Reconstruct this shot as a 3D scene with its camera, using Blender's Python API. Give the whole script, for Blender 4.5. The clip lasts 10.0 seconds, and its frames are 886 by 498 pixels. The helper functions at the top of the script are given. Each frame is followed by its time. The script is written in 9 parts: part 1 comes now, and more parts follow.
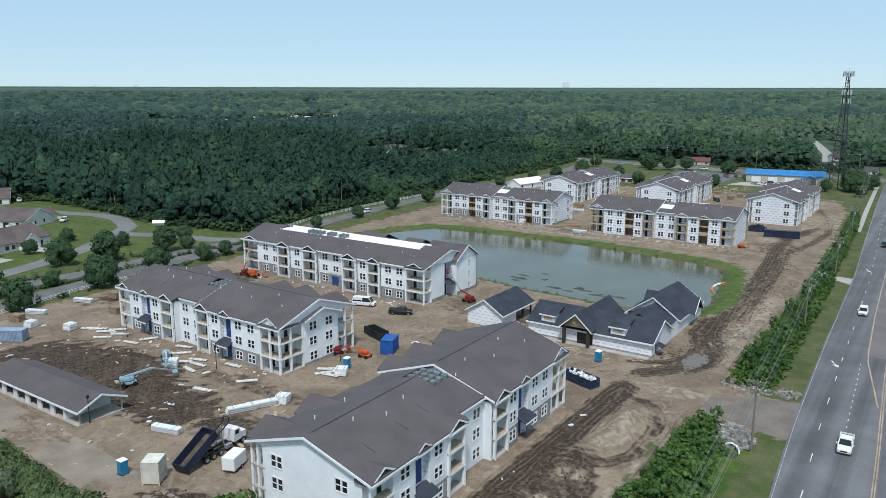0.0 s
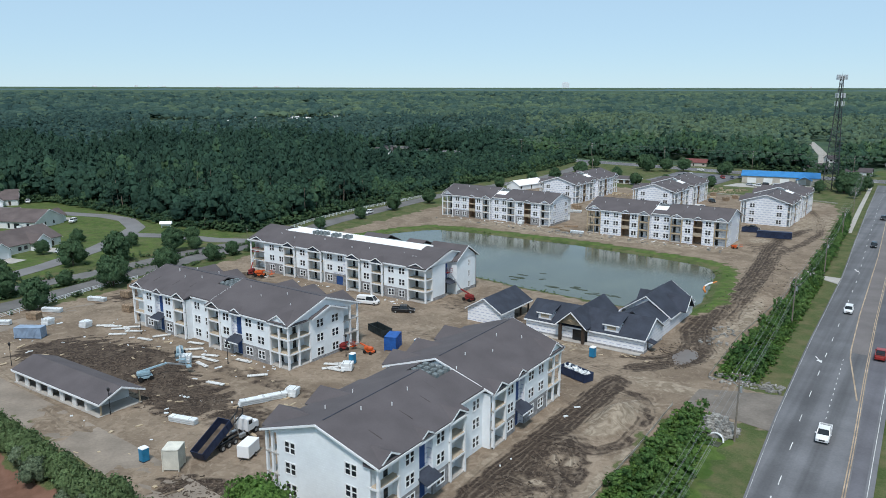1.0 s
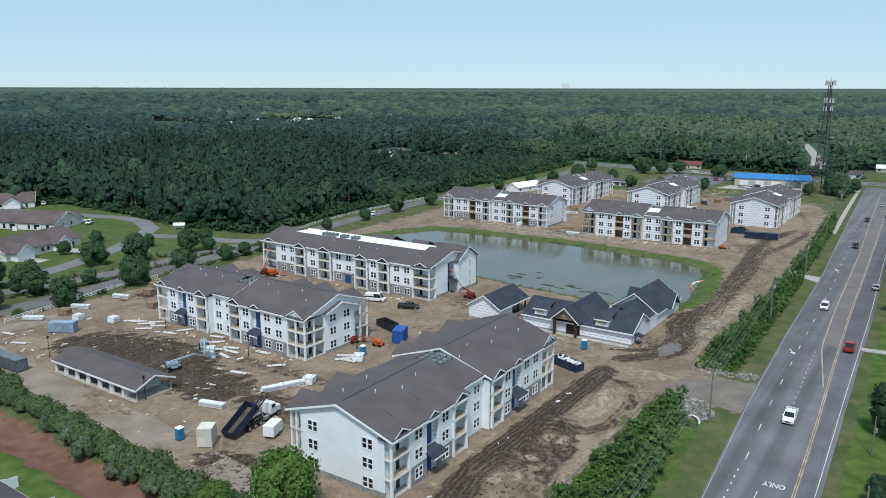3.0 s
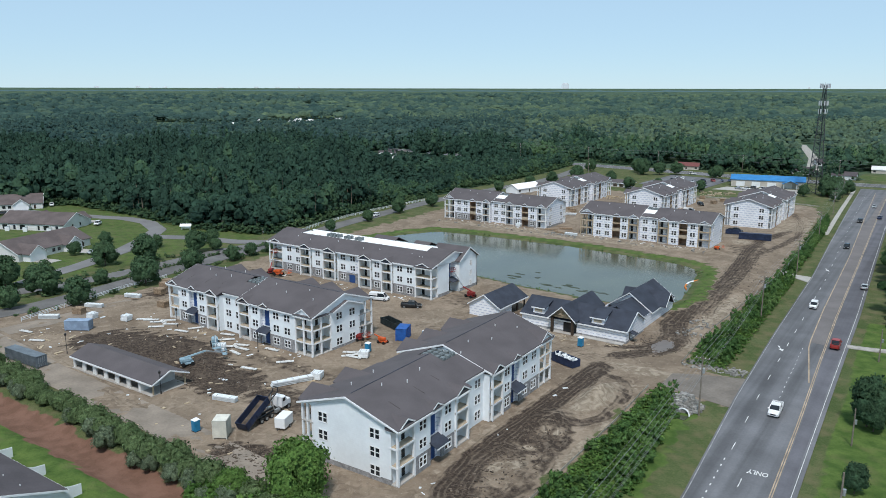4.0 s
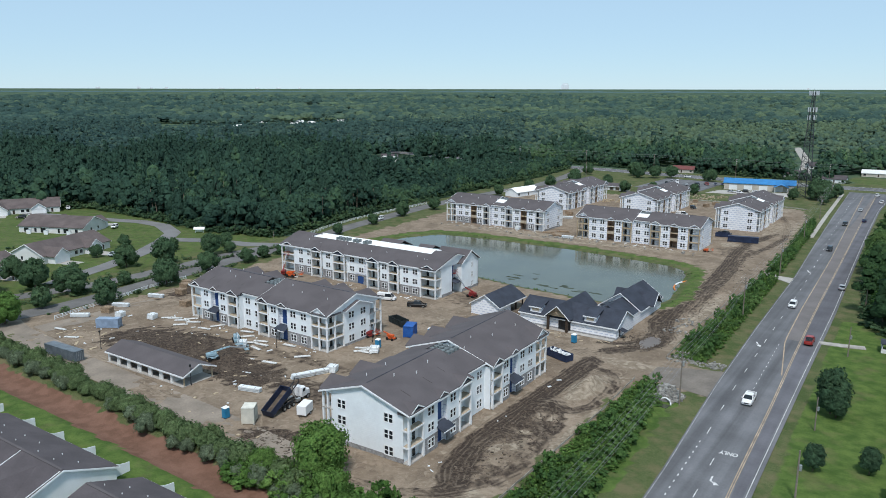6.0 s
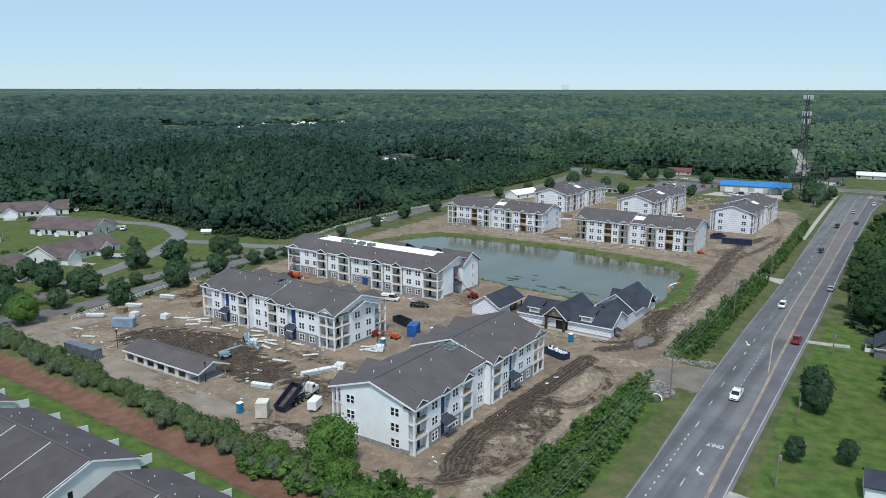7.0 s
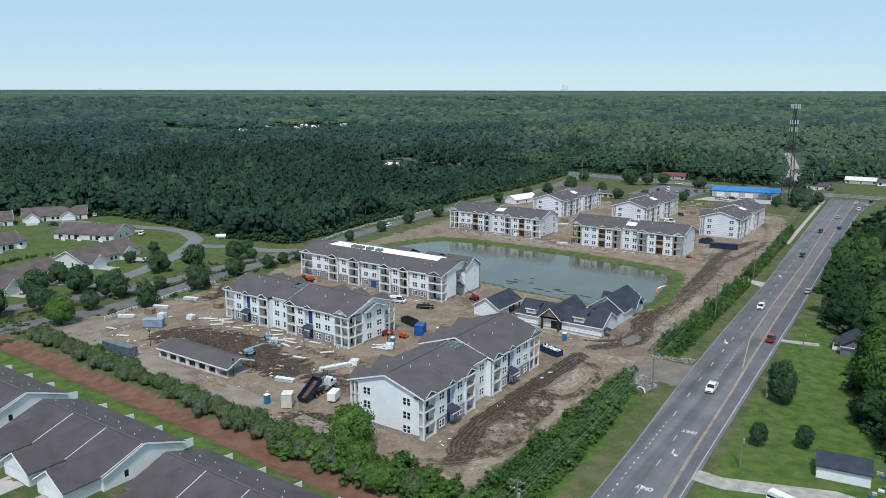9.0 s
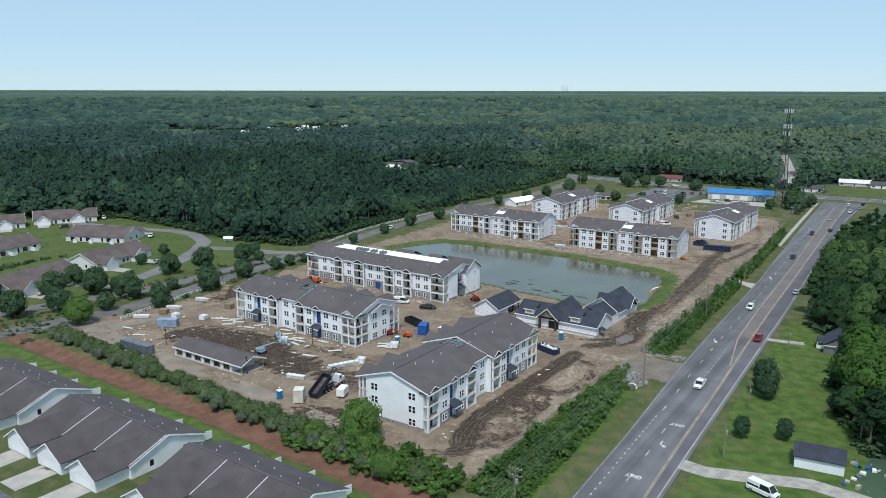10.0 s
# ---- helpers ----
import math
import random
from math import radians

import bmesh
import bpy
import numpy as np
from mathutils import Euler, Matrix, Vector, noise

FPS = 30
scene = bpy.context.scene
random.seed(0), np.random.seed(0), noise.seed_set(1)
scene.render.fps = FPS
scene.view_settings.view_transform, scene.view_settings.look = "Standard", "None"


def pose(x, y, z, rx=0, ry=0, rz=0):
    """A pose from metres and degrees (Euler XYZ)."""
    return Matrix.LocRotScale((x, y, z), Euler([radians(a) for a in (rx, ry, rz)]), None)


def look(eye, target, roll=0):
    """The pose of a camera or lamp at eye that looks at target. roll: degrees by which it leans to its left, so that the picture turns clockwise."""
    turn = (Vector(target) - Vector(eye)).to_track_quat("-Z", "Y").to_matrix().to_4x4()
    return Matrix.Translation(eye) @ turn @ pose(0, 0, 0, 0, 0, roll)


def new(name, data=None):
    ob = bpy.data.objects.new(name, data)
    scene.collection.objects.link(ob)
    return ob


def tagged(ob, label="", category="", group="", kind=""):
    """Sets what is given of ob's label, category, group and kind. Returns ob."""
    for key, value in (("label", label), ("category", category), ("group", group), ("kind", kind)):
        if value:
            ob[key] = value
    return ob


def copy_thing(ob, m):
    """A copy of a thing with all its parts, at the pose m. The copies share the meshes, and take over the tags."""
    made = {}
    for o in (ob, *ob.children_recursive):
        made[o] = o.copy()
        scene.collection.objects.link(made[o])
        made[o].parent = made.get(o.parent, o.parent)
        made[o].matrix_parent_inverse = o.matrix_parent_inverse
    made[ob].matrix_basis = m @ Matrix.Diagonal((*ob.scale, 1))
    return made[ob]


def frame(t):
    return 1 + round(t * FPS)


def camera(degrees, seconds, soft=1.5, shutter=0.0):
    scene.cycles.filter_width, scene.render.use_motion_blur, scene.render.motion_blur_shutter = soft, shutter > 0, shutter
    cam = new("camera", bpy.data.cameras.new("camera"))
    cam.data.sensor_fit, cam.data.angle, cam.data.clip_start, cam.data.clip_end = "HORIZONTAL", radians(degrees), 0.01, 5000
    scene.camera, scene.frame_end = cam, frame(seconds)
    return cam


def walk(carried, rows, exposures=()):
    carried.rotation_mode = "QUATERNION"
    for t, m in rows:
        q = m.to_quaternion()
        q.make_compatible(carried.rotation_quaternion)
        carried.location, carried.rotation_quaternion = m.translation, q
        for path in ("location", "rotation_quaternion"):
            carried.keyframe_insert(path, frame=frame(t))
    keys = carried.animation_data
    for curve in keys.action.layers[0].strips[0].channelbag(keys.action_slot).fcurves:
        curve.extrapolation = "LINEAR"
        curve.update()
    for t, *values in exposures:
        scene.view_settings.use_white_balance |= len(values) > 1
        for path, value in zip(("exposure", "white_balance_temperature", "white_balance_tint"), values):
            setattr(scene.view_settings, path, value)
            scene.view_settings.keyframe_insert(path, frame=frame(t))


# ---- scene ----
from collections import defaultdict

cam = camera(61.036, 10.0, soft=0.9)
PATH = [
    (0.0, 51.36, -60.04, 53.05),
    (0.5, 53.20, -62.93, 53.86),
    (1.0, 54.98, -65.75, 54.62),
    (1.5, 56.70, -68.54, 55.34),
    (2.0, 58.39, -71.30, 56.05),
    (2.5, 60.05, -74.06, 56.78),
    (3.0, 61.71, -76.85, 57.52),
    (3.5, 63.38, -79.67, 58.30),
    (4.0, 65.07, -82.54, 59.14),
    (4.5, 66.79, -85.48, 60.03),
    (5.0, 68.56, -88.51, 60.99),
    (5.5, 70.37, -91.63, 62.02),
    (6.0, 72.25, -94.86, 63.12),
    (6.5, 74.20, -98.21, 64.30),
    (7.0, 76.22, -101.68, 65.56),
    (7.5, 78.32, -105.29, 66.89),
    (8.0, 80.51, -109.05, 68.28),
    (8.5, 82.80, -112.95, 69.73),
    (9.0, 85.17, -117.01, 71.24),
    (9.5, 87.65, -121.22, 72.78),
    (10.0, 90.23, -125.58, 74.34),
]
walk(cam, [(t, pose(x, y, z, 90 - 11.976, 0, 34.4) @ pose(0, 0, 0, 0, 0, 0.10)) for t, x, y, z in PATH])

# ---- world and sun ----
SUN_AZ, SUN_EL = 152.0, 60.0          # compass-like: degrees clockwise from +y
world = bpy.data.worlds.new("sky")
scene.world = world
world.use_nodes = True
wn = world.node_tree.nodes
sky = wn.new("ShaderNodeTexSky")
sky.sky_type, sky.sun_disc = "NISHITA", False
sky.sun_elevation, sky.sun_rotation = radians(SUN_EL), radians(SUN_AZ)
sky.altitude, sky.air_density, sky.dust_density, sky.ozone_density = 1500.0, 1.0, 0.0, 5.0
tint = wn.new("ShaderNodeMix")
tint.data_type, tint.blend_type = "RGBA", "MULTIPLY"
tint.inputs[0].default_value = 1.0
tint.inputs[7].default_value = (0.84, 0.95, 1.04, 1)     # summer haze, slightly cool
world.node_tree.links.new(sky.outputs[0], tint.inputs[6])
haze = wn.new("ShaderNodeMix")                            # a milky summer sky
haze.data_type = "RGBA"
haze.inputs[0].default_value = 0.72
haze.inputs[7].default_value = (4.3, 6.0, 7.25, 1)
world.node_tree.links.new(tint.outputs[2], haze.inputs[6])
world.node_tree.links.new(haze.outputs[2], wn["Background"].inputs[0])
wn["Background"].inputs[1].default_value = 0.108
sun_data = bpy.data.lights.new("sun", "SUN")
sun_data.energy, sun_data.angle, sun_data.color = 2.85, radians(8), (1.0, 0.975, 0.96)
sun = new("sun", sun_data)
_az, _el = radians(SUN_AZ), radians(SUN_EL)
sun.matrix_world = look((math.sin(_az) * math.cos(_el) * 300, math.cos(_az) * math.cos(_el) * 300, math.sin(_el) * 300), (0, 0, 0))
scene.view_settings.exposure = 0.15

# ---- materials ----
def material(name, base, rough=0.8, metal=0.0, vary=0.25, scale=1.0, fine=12.0, bump=0.0, bump_scale=20.0, spec=0.3, second=None, obj_random=0.0, island=0.0, stain=0.0):
    """A surface with two scales of colour variation, grain and relief, in metres."""
    m = bpy.data.materials.new(name)
    m.use_nodes = True
    nt = m.node_tree
    n, l = nt.nodes, nt.links
    b = n["Principled BSDF"]
    b.inputs["Roughness"].default_value = rough
    b.inputs["Metallic"].default_value = metal
    b.inputs["Specular IOR Level"].default_value = spec
    geo = n.new("ShaderNodeNewGeometry")
    co = geo.outputs["Position"]

    def noise_at(sc, detail=4.0):
        t = n.new("ShaderNodeTexNoise")
        t.inputs["Scale"].default_value = sc
        t.inputs["Detail"].default_value = detail
        l.new(co, t.inputs["Vector"])
        return t.outputs["Fac"]

    def mix(fac, a, c, kind="MIX"):
        x = n.new("ShaderNodeMix")
        x.data_type, x.blend_type = "RGBA", kind
        for sock, val in ((x.inputs[0], fac), (x.inputs[6], a), (x.inputs[7], c)):
            if isinstance(val, (int, float)):
                sock.default_value = val
            elif isinstance(val, tuple):
                sock.default_value = (*val, 1)
            else:
                l.new(val, sock)
        return x.outputs[2]

    def ramp(fac, lo, hi, a=0.0, c=1.0):
        r = n.new("ShaderNodeMapRange")
        r.inputs["From Min"].default_value, r.inputs["From Max"].default_value = lo, hi
        r.inputs["To Min"].default_value, r.inputs["To Max"].default_value = a, c
        l.new(fac, r.inputs["Value"])
        return r.outputs[0]

    dark = tuple(c * (1 - vary) for c in base)
    light = second or tuple(min(1, c * (1 + vary)) for c in base)
    col = mix(ramp(noise_at(1.0 / scale), 0.35, 0.65), dark, light)
    g = ramp(noise_at(fine, 2.0), 0.3, 0.7, 1 - vary * 0.5, 1 + vary * 0.5)
    comb = n.new("ShaderNodeVectorMath")
    comb.operation = "SCALE"
    l.new(col, comb.inputs[0])
    l.new(g, comb.inputs[3])
    col = comb.outputs[0]
    if obj_random or island:
        src = n.new("ShaderNodeObjectInfo").outputs["Random"] if obj_random else geo.outputs["Random Per Island"]
        amt = obj_random or island
        sc = n.new("ShaderNodeVectorMath")
        sc.operation = "SCALE"
        l.new(col, sc.inputs[0])
        l.new(ramp(src, 0, 1, 1 - amt, 1 + amt), sc.inputs[3])
        col = sc.outputs[0]
    if stain:
        col = mix(ramp(noise_at(0.35 / scale, 6.0), 0.5, 0.75, 0, stain), col, tuple(c * 0.45 for c in base))
    l.new(col, b.inputs["Base Color"])
    if bump:
        bp = n.new("ShaderNodeBump")
        bp.inputs["Strength"].default_value = 0.6
        bp.inputs["Distance"].default_value = bump
        l.new(noise_at(bump_scale, 3.0), bp.inputs["Height"])
        l.new(bp.outputs[0], b.inputs["Normal"])
    m["tools"] = name
    return m


M = {}
M["siding"] = material("white_siding", (0.74, 0.77, 0.78), 0.6, vary=0.05, scale=6, fine=3)
M["trim"] = material("white_trim", (0.78, 0.79, 0.79), 0.55, vary=0.04, scale=4)
M["roof"] = material("charcoal_shingles", (0.099, 0.087, 0.090), 0.9, vary=0.10, scale=5, fine=5, bump=0.02, bump_scale=6)
M["asphalt"] = material("asphalt", (0.130, 0.131, 0.138), 0.9, vary=0.14, scale=9, fine=3, stain=0.35)
M["street_asphalt"] = material("pale_worn_asphalt", (0.178, 0.174, 0.174), 0.92, vary=0.1, scale=8, fine=3, stain=0.25)
M["old_asphalt"] = material("old_dull_asphalt", (0.142, 0.138, 0.134), 0.92, vary=0.16, scale=6, fine=3, stain=0.4)


def wheel_worn(m, across, along, amount):
    """Long darker lanes worn by traffic, running along y."""
    n, l = m.node_tree.nodes, m.node_tree.links
    b = n["Principled BSDF"]
    old = b.inputs["Base Color"].links[0].from_socket
    mp, t, r, s = n.new("ShaderNodeMapping"), n.new("ShaderNodeTexNoise"), n.new("ShaderNodeMapRange"), n.new("ShaderNodeVectorMath")
    mp.inputs["Scale"].default_value = (across, along, 1)
    mp.inputs["Rotation"].default_value = (0, 0, -0.045)
    l.new(n.new("ShaderNodeNewGeometry").outputs["Position"], mp.inputs[0])
    l.new(mp.outputs[0], t.inputs["Vector"])
    t.inputs["Scale"].default_value, t.inputs["Detail"].default_value = 1.0, 3.0
    for k, v in (("From Min", 0.35), ("From Max", 0.65), ("To Min", 1 - amount), ("To Max", 1 + amount)):
        r.inputs[k].default_value = v
    l.new(t.outputs["Fac"], r.inputs["Value"])
    s.operation = "SCALE"
    l.new(old, s.inputs[0])
    l.new(r.outputs[0], s.inputs[3])
    l.new(s.outputs[0], b.inputs["Base Color"])


wheel_worn(M["asphalt"], 0.45, 0.006, 0.22)
M["concrete"] = material("concrete", (0.38, 0.36, 0.33), 0.9, vary=0.12, scale=3)
M["yellow_paint"] = material("yellow_road_paint", (0.37, 0.285, 0.20), 0.85, vary=0.3, scale=3)
M["worn_paint"] = material("worn_white_road_paint", (0.34, 0.34, 0.34), 0.85, vary=0.35, scale=1.2)
M["white_paint"] = material("white_road_paint", (0.60, 0.60, 0.59), 0.8, vary=0.25, scale=1.5)
M["leaf"] = material("green_leaves", (0.045, 0.085, 0.028), 0.7, vary=0.35, scale=3, fine=1.5, island=0.35)

# ---- helpers of the build ----


def mesh_from(name, verts, faces, mats, index=None, smooth=False):
    """Mesh from arrays; faces is an (n, k) array of vertex numbers."""
    me = bpy.data.meshes.new(name)
    verts, faces = np.asarray(verts, np.float32), np.asarray(faces, np.int32)
    n, k = faces.shape
    me.vertices.add(len(verts))
    me.vertices.foreach_set("co", verts.ravel())
    me.loops.add(n * k)
    me.loops.foreach_set("vertex_index", faces.ravel())
    me.polygons.add(n)
    me.polygons.foreach_set("loop_start", np.arange(0, n * k, k, dtype=np.int32))
    for m in mats:
        me.materials.append(m)
    if index is not None:
        me.polygons.foreach_set("material_index", np.asarray(index, np.int32))
    me.polygons.foreach_set("use_smooth", np.full(n, smooth))
    me.update()
    return me


def part(name, bm, mat, parent=None, label=""):
    """One mesh object out of a bmesh, under its thing."""
    me = bpy.data.meshes.new(name)
    bm.to_mesh(me)
    bm.free()
    for m in (mat if isinstance(mat, (list, tuple)) else [mat]):
        me.materials.append(m)
    ob = new(name, me)
    if parent is not None:
        ob.parent = parent
    if label:
        ob["label"] = label
    return ob


def pieces(name, bm, mat, parent, label=""):
    """One part for each loose piece of a bmesh."""
    left = set(bm.faces)
    while left:
        grown, todo = set(), [next(iter(left))]
        while todo:
            f = todo.pop()
            if f not in grown:
                grown.add(f)
                todo += [g for v in f.verts for g in v.link_faces]
        left -= grown
        out, seen = bmesh.new(), {}
        for f in grown:
            for v in f.verts:
                if v not in seen:
                    seen[v] = out.verts.new(v.co)
            out.faces.new([seen[v] for v in f.verts]).material_index = f.material_index
        part(name, out, mat, parent, label)
    bm.free()


def share(name, me, parent, m, label=""):
    """Another object on a mesh that stands already."""
    ob = new(name, me)
    ob.parent = parent
    ob.matrix_basis = m
    if label:
        ob["label"] = label
    return ob


def box(bm, x0, x1, y0, y1, z0, z1, mi=0):
    v = [bm.verts.new(p) for p in ((x0, y0, z0), (x1, y0, z0), (x1, y1, z0), (x0, y1, z0), (x0, y0, z1), (x1, y0, z1), (x1, y1, z1), (x0, y1, z1))]
    for f in ((3, 2, 1, 0), (4, 5, 6, 7), (0, 1, 5, 4), (1, 2, 6, 5), (2, 3, 7, 6), (3, 0, 4, 7)):
        bm.faces.new([v[i] for i in f]).material_index = mi


def boxes(*dims):
    bm = bmesh.new()
    for d in dims:
        box(bm, *d)
    return bm


def slab(bm, pts, thick, mi=0):
    """A plate of some thickness under a flat loop of points."""
    up = [bm.verts.new(p) for p in pts]
    dn = [bm.verts.new((p[0], p[1], p[2] - thick)) for p in pts]
    bm.faces.new(up).material_index = mi
    bm.faces.new(dn[::-1]).material_index = mi
    for i in range(len(pts)):
        j = (i + 1) % len(pts)
        bm.faces.new((up[i], dn[i], dn[j], up[j])).material_index = mi


def tube(bm, pts, r, sides=6, mi=0):
    """A round bar along a line of points; r is one radius or one for each point."""
    rings = []
    for i, p in enumerate(pts):
        p = Vector(p)
        a = Vector(pts[max(i - 1, 0)])
        c = Vector(pts[min(i + 1, len(pts) - 1)])
        d = (c - a).normalized()
        s = d.orthogonal().normalized()
        q = d.cross(s)
        rr = r[i] if isinstance(r, (list, tuple)) else r
        rings.append([bm.verts.new(p + (s * math.cos(k * math.tau / sides) + q * math.sin(k * math.tau / sides)) * rr) for k in range(sides)])
    for a, c in zip(rings, rings[1:]):
        for k in range(sides):
            bm.faces.new((a[k], a[(k + 1) % sides], c[(k + 1) % sides], c[k])).material_index = mi
    bm.faces.new(rings[0][::-1]).material_index = mi
    bm.faces.new(rings[-1]).material_index = mi


def thing(name, label, category, group="", at=None):
    ob = tagged(new(name), label, category, group)
    if at is not None:
        ob.matrix_basis = at
    return ob


def sdf(px, py, poly):
    """Signed distance to a closed outline, negative inside."""
    d = np.full(px.shape, 1e9)
    inside = np.zeros(px.shape, bool)
    n = len(poly)
    for i in range(n):
        ax, ay = poly[i]
        bx, by = poly[(i + 1) % n]
        ex, ey = bx - ax, by - ay
        wx, wy = px - ax, py - ay
        h = np.clip((wx * ex + wy * ey) / (ex * ex + ey * ey + 1e-9), 0, 1)
        d = np.minimum(d, np.hypot(wx - ex * h, wy - ey * h))
        c = ((ay <= py) & (by > py)) | ((by <= py) & (ay > py))
        xi = ax + (py - ay) / np.where(abs(by - ay) < 1e-9, 1e-9, by - ay) * ex
        inside ^= c & (px < xi)
    return np.where(inside, -d, d)


def line_dist(px, py, line):
    d = np.full(px.shape, 1e9)
    for (ax, ay), (bx, by) in zip(line, line[1:]):
        ex, ey = bx - ax, by - ay
        wx, wy = px - ax, py - ay
        h = np.clip((wx * ex + wy * ey) / (ex * ex + ey * ey + 1e-9), 0, 1)
        d = np.minimum(d, np.hypot(wx - ex * h, wy - ey * h))
    return d


def smooth(a, b, x):
    t = np.clip((x - a) / (b - a), 0, 1)
    return t * t * (3 - 2 * t)


def wobble(x, y, scale, seed=0):
    """Cheap soft noise, about -1 to 1."""
    r = np.random.default_rng(seed)
    out = np.zeros_like(x, dtype=float)
    for k in range(7):
        a, ph, s = r.uniform(0, math.tau), r.uniform(0, math.tau), r.uniform(0.6, 1.9) / scale
        out += np.sin((x * math.cos(a) + y * math.sin(a)) * s * math.tau + ph + 0.8 * np.sin((y * math.cos(a) - x * math.sin(a)) * s * 2.3 + ph))
    return out / 3.5


# ---- the plan, in metres ----
POND = [(-128, 150), (-124, 165), (-117, 178), (-102, 181), (-57, 182), (-30, 178.5), (-12, 176), (-6, 172), (-3, 164), (0, 146), (2.5, 131), (0, 121), (-14, 117.5), (-39, 119), (-62, 122.5), (-90, 122), (-118, 126)]
SITE = [(-143, 4), (-110, -5), (-81, -7.5), (-40, -12), (-8, -15), (12, -15.5), (19.0, -12), (18.6, 20), (19.5, 57), (26, 60), (33.5, 59.5), (34.5, 74.5), (28, 75.5), (20.5, 78), (20.5, 100), (22, 160), (19, 205), (16, 262), (13, 318), (5, 345), (-60, 347), (-128, 345), (-150, 330), (-152, 262), (-146, 205), (-143, 150), (-138, 100), (-133, 62), (-134, 30)]
ROAD_W = [(45, -260), (41.5, -80), (38.6, -20), (38.1, -7), (36.8, 23), (34.1, 65), (32.2, 110), (30.0, 182), (26.6, 245), (22.3, 331), (19.2, 400), (17.4, 440)]
ROAD_E = [(59, -260), (55.5, -80), (53, -20), (52.1, 3), (51.2, 30), (49.8, 78), (48.2, 140), (45.3, 216), (42.7, 290), (40.6, 366), (41.2, 400), (44, 440)]
DITCH = [(-300, 0), (-165, -18.5), (-140, -18), (-118, -18.7), (-88, -19.7), (-41, -20.9), (8, -23.6), (40, -26)]
WEST_N = [(-154, -90), (-151, -40), (-146, -8), (-141.5, 16), (-142.4, 35), (-145, 52), (-147.5, 67), (-149.5, 90), (-150.5, 112), (-152.5, 130), (-160, 166), (-163.5, 200), (-167, 237), (-168, 265), (-166, 310), (-161, 361), (-167, 413), (-178, 470)]
WEST_F = [(-180, -90), (-176, -40), (-169, 0), (-163, 18), (-158, 37), (-156.8, 53), (-157, 72), (-158, 91), (-157, 107), (-153, 126)]
STREET = [(-170, 30), (-174.8, 42), (-179, 55), (-189, 76.5), (-202.5, 96), (-215, 110), (-235, 119), (-252, 119.5), (-267, 114.5), (-290, 108), (-330, 100)]
BRANCH = [(-204, 99), (-188, 107.5), (-168, 111.5), (-151, 121)]
CROSS = [(-700, 600), (-420, 520), (-251, 487), (-163, 480), (-68, 466), (10, 462), (52, 464), (140, 466), (400, 470)]


def at_y(line, y):
    p = np.array(line, float)
    return np.interp(y, p[:, 1], p[:, 0])


def ground_z(x, y):
    x, y = np.asarray(x, float), np.asarray(y, float)
    z = 0.10 * wobble(x, y, 34, 1)
    near = smooth(60, 20, np.hypot(np.clip(np.abs(x + 60) - 100, 0, None), np.clip(np.abs(y - 140) - 200, 0, None)))
    z = z * 0.6 + near * 0.05 * wobble(x, y, 5, 2)
    d = sdf(x, y, POND)
    z = z - 1.6 * smooth(5.0, -4.0, d)
    dd = line_dist(x, y, DITCH)
    z = z - 1.1 * smooth(4.4, 1.8, dd)
    for mx, my, rx, ry, h in ((9.5, 33, 4.5, 7, 1.5), (-78, 21, 11, 7, 1.3), (-66, 17, 8, 5, 0.8), (12, 10, 5, 9, 0.7), (12.6, 48, 3.3, 8.0, 3.0), (12.4, 86.6, 2.4, 5.6, -0.55), (27.7, 53.6, 2.7, 2.3, 2.5), (-125, 60, 6, 16, 1.2), (8, 128, 4, 18, 0.6), (14, 150, 3, 16, 0.7), (-22, 84, 3, 2.0, 0.5)):
        q = ((x - mx) / rx) ** 2 + ((y - my) / ry) ** 2
        z = z + h * np.exp(-q * 1.6) * (1 + 0.18 * wobble(x, y, 3.2, 5))
    r = np.hypot(x - 60, y + 90)
    z = z + 66 * smooth(1500, 4700, r)
    road = np.minimum(np.abs(x - (at_y(ROAD_W, y) + at_y(ROAD_E, y)) / 2) - 9, 60)
    z = np.where(y < 470, z * smooth(0, 5, road) + 0.0, z)
    for line in (WEST_N, WEST_F, STREET, BRANCH):
        z = z * smooth(5, 9, line_dist(x, y, line))
    z = z * smooth(9, 16, line_dist(x, y, CROSS)) + 0.0
    return z


def axis(parts):
    out = []
    for a, b, s in parts:
        out += list(np.arange(a, b, s))
    return np.array(out + [parts[-1][1]])


gx = axis([(-6000, -1500, 300), (-1500, -420, 40), (-420, -150, 4.0), (-150, -1, 1.4), (-1, 22, 0.8), (22, 60, 1.4), (60, 160, 4.0), (160, 1500, 60), (1500, 6000, 300)])
gy = axis([(-900, -120, 40), (-120, -45, 4), (-45, 215, 1.4), (215, 360, 2.0), (360, 520, 6), (520, 1500, 40), (1500, 6000, 200)])
GX, GY = np.meshgrid(gx, gy)
GZ = ground_z(GX, GY)
nx, ny = len(gx), len(gy)
ids = np.arange(nx * ny).reshape(ny, nx)
quads = np.stack([ids[:-1, :-1], ids[:-1, 1:], ids[1:, 1:], ids[1:, :-1]], -1).reshape(-1, 4)

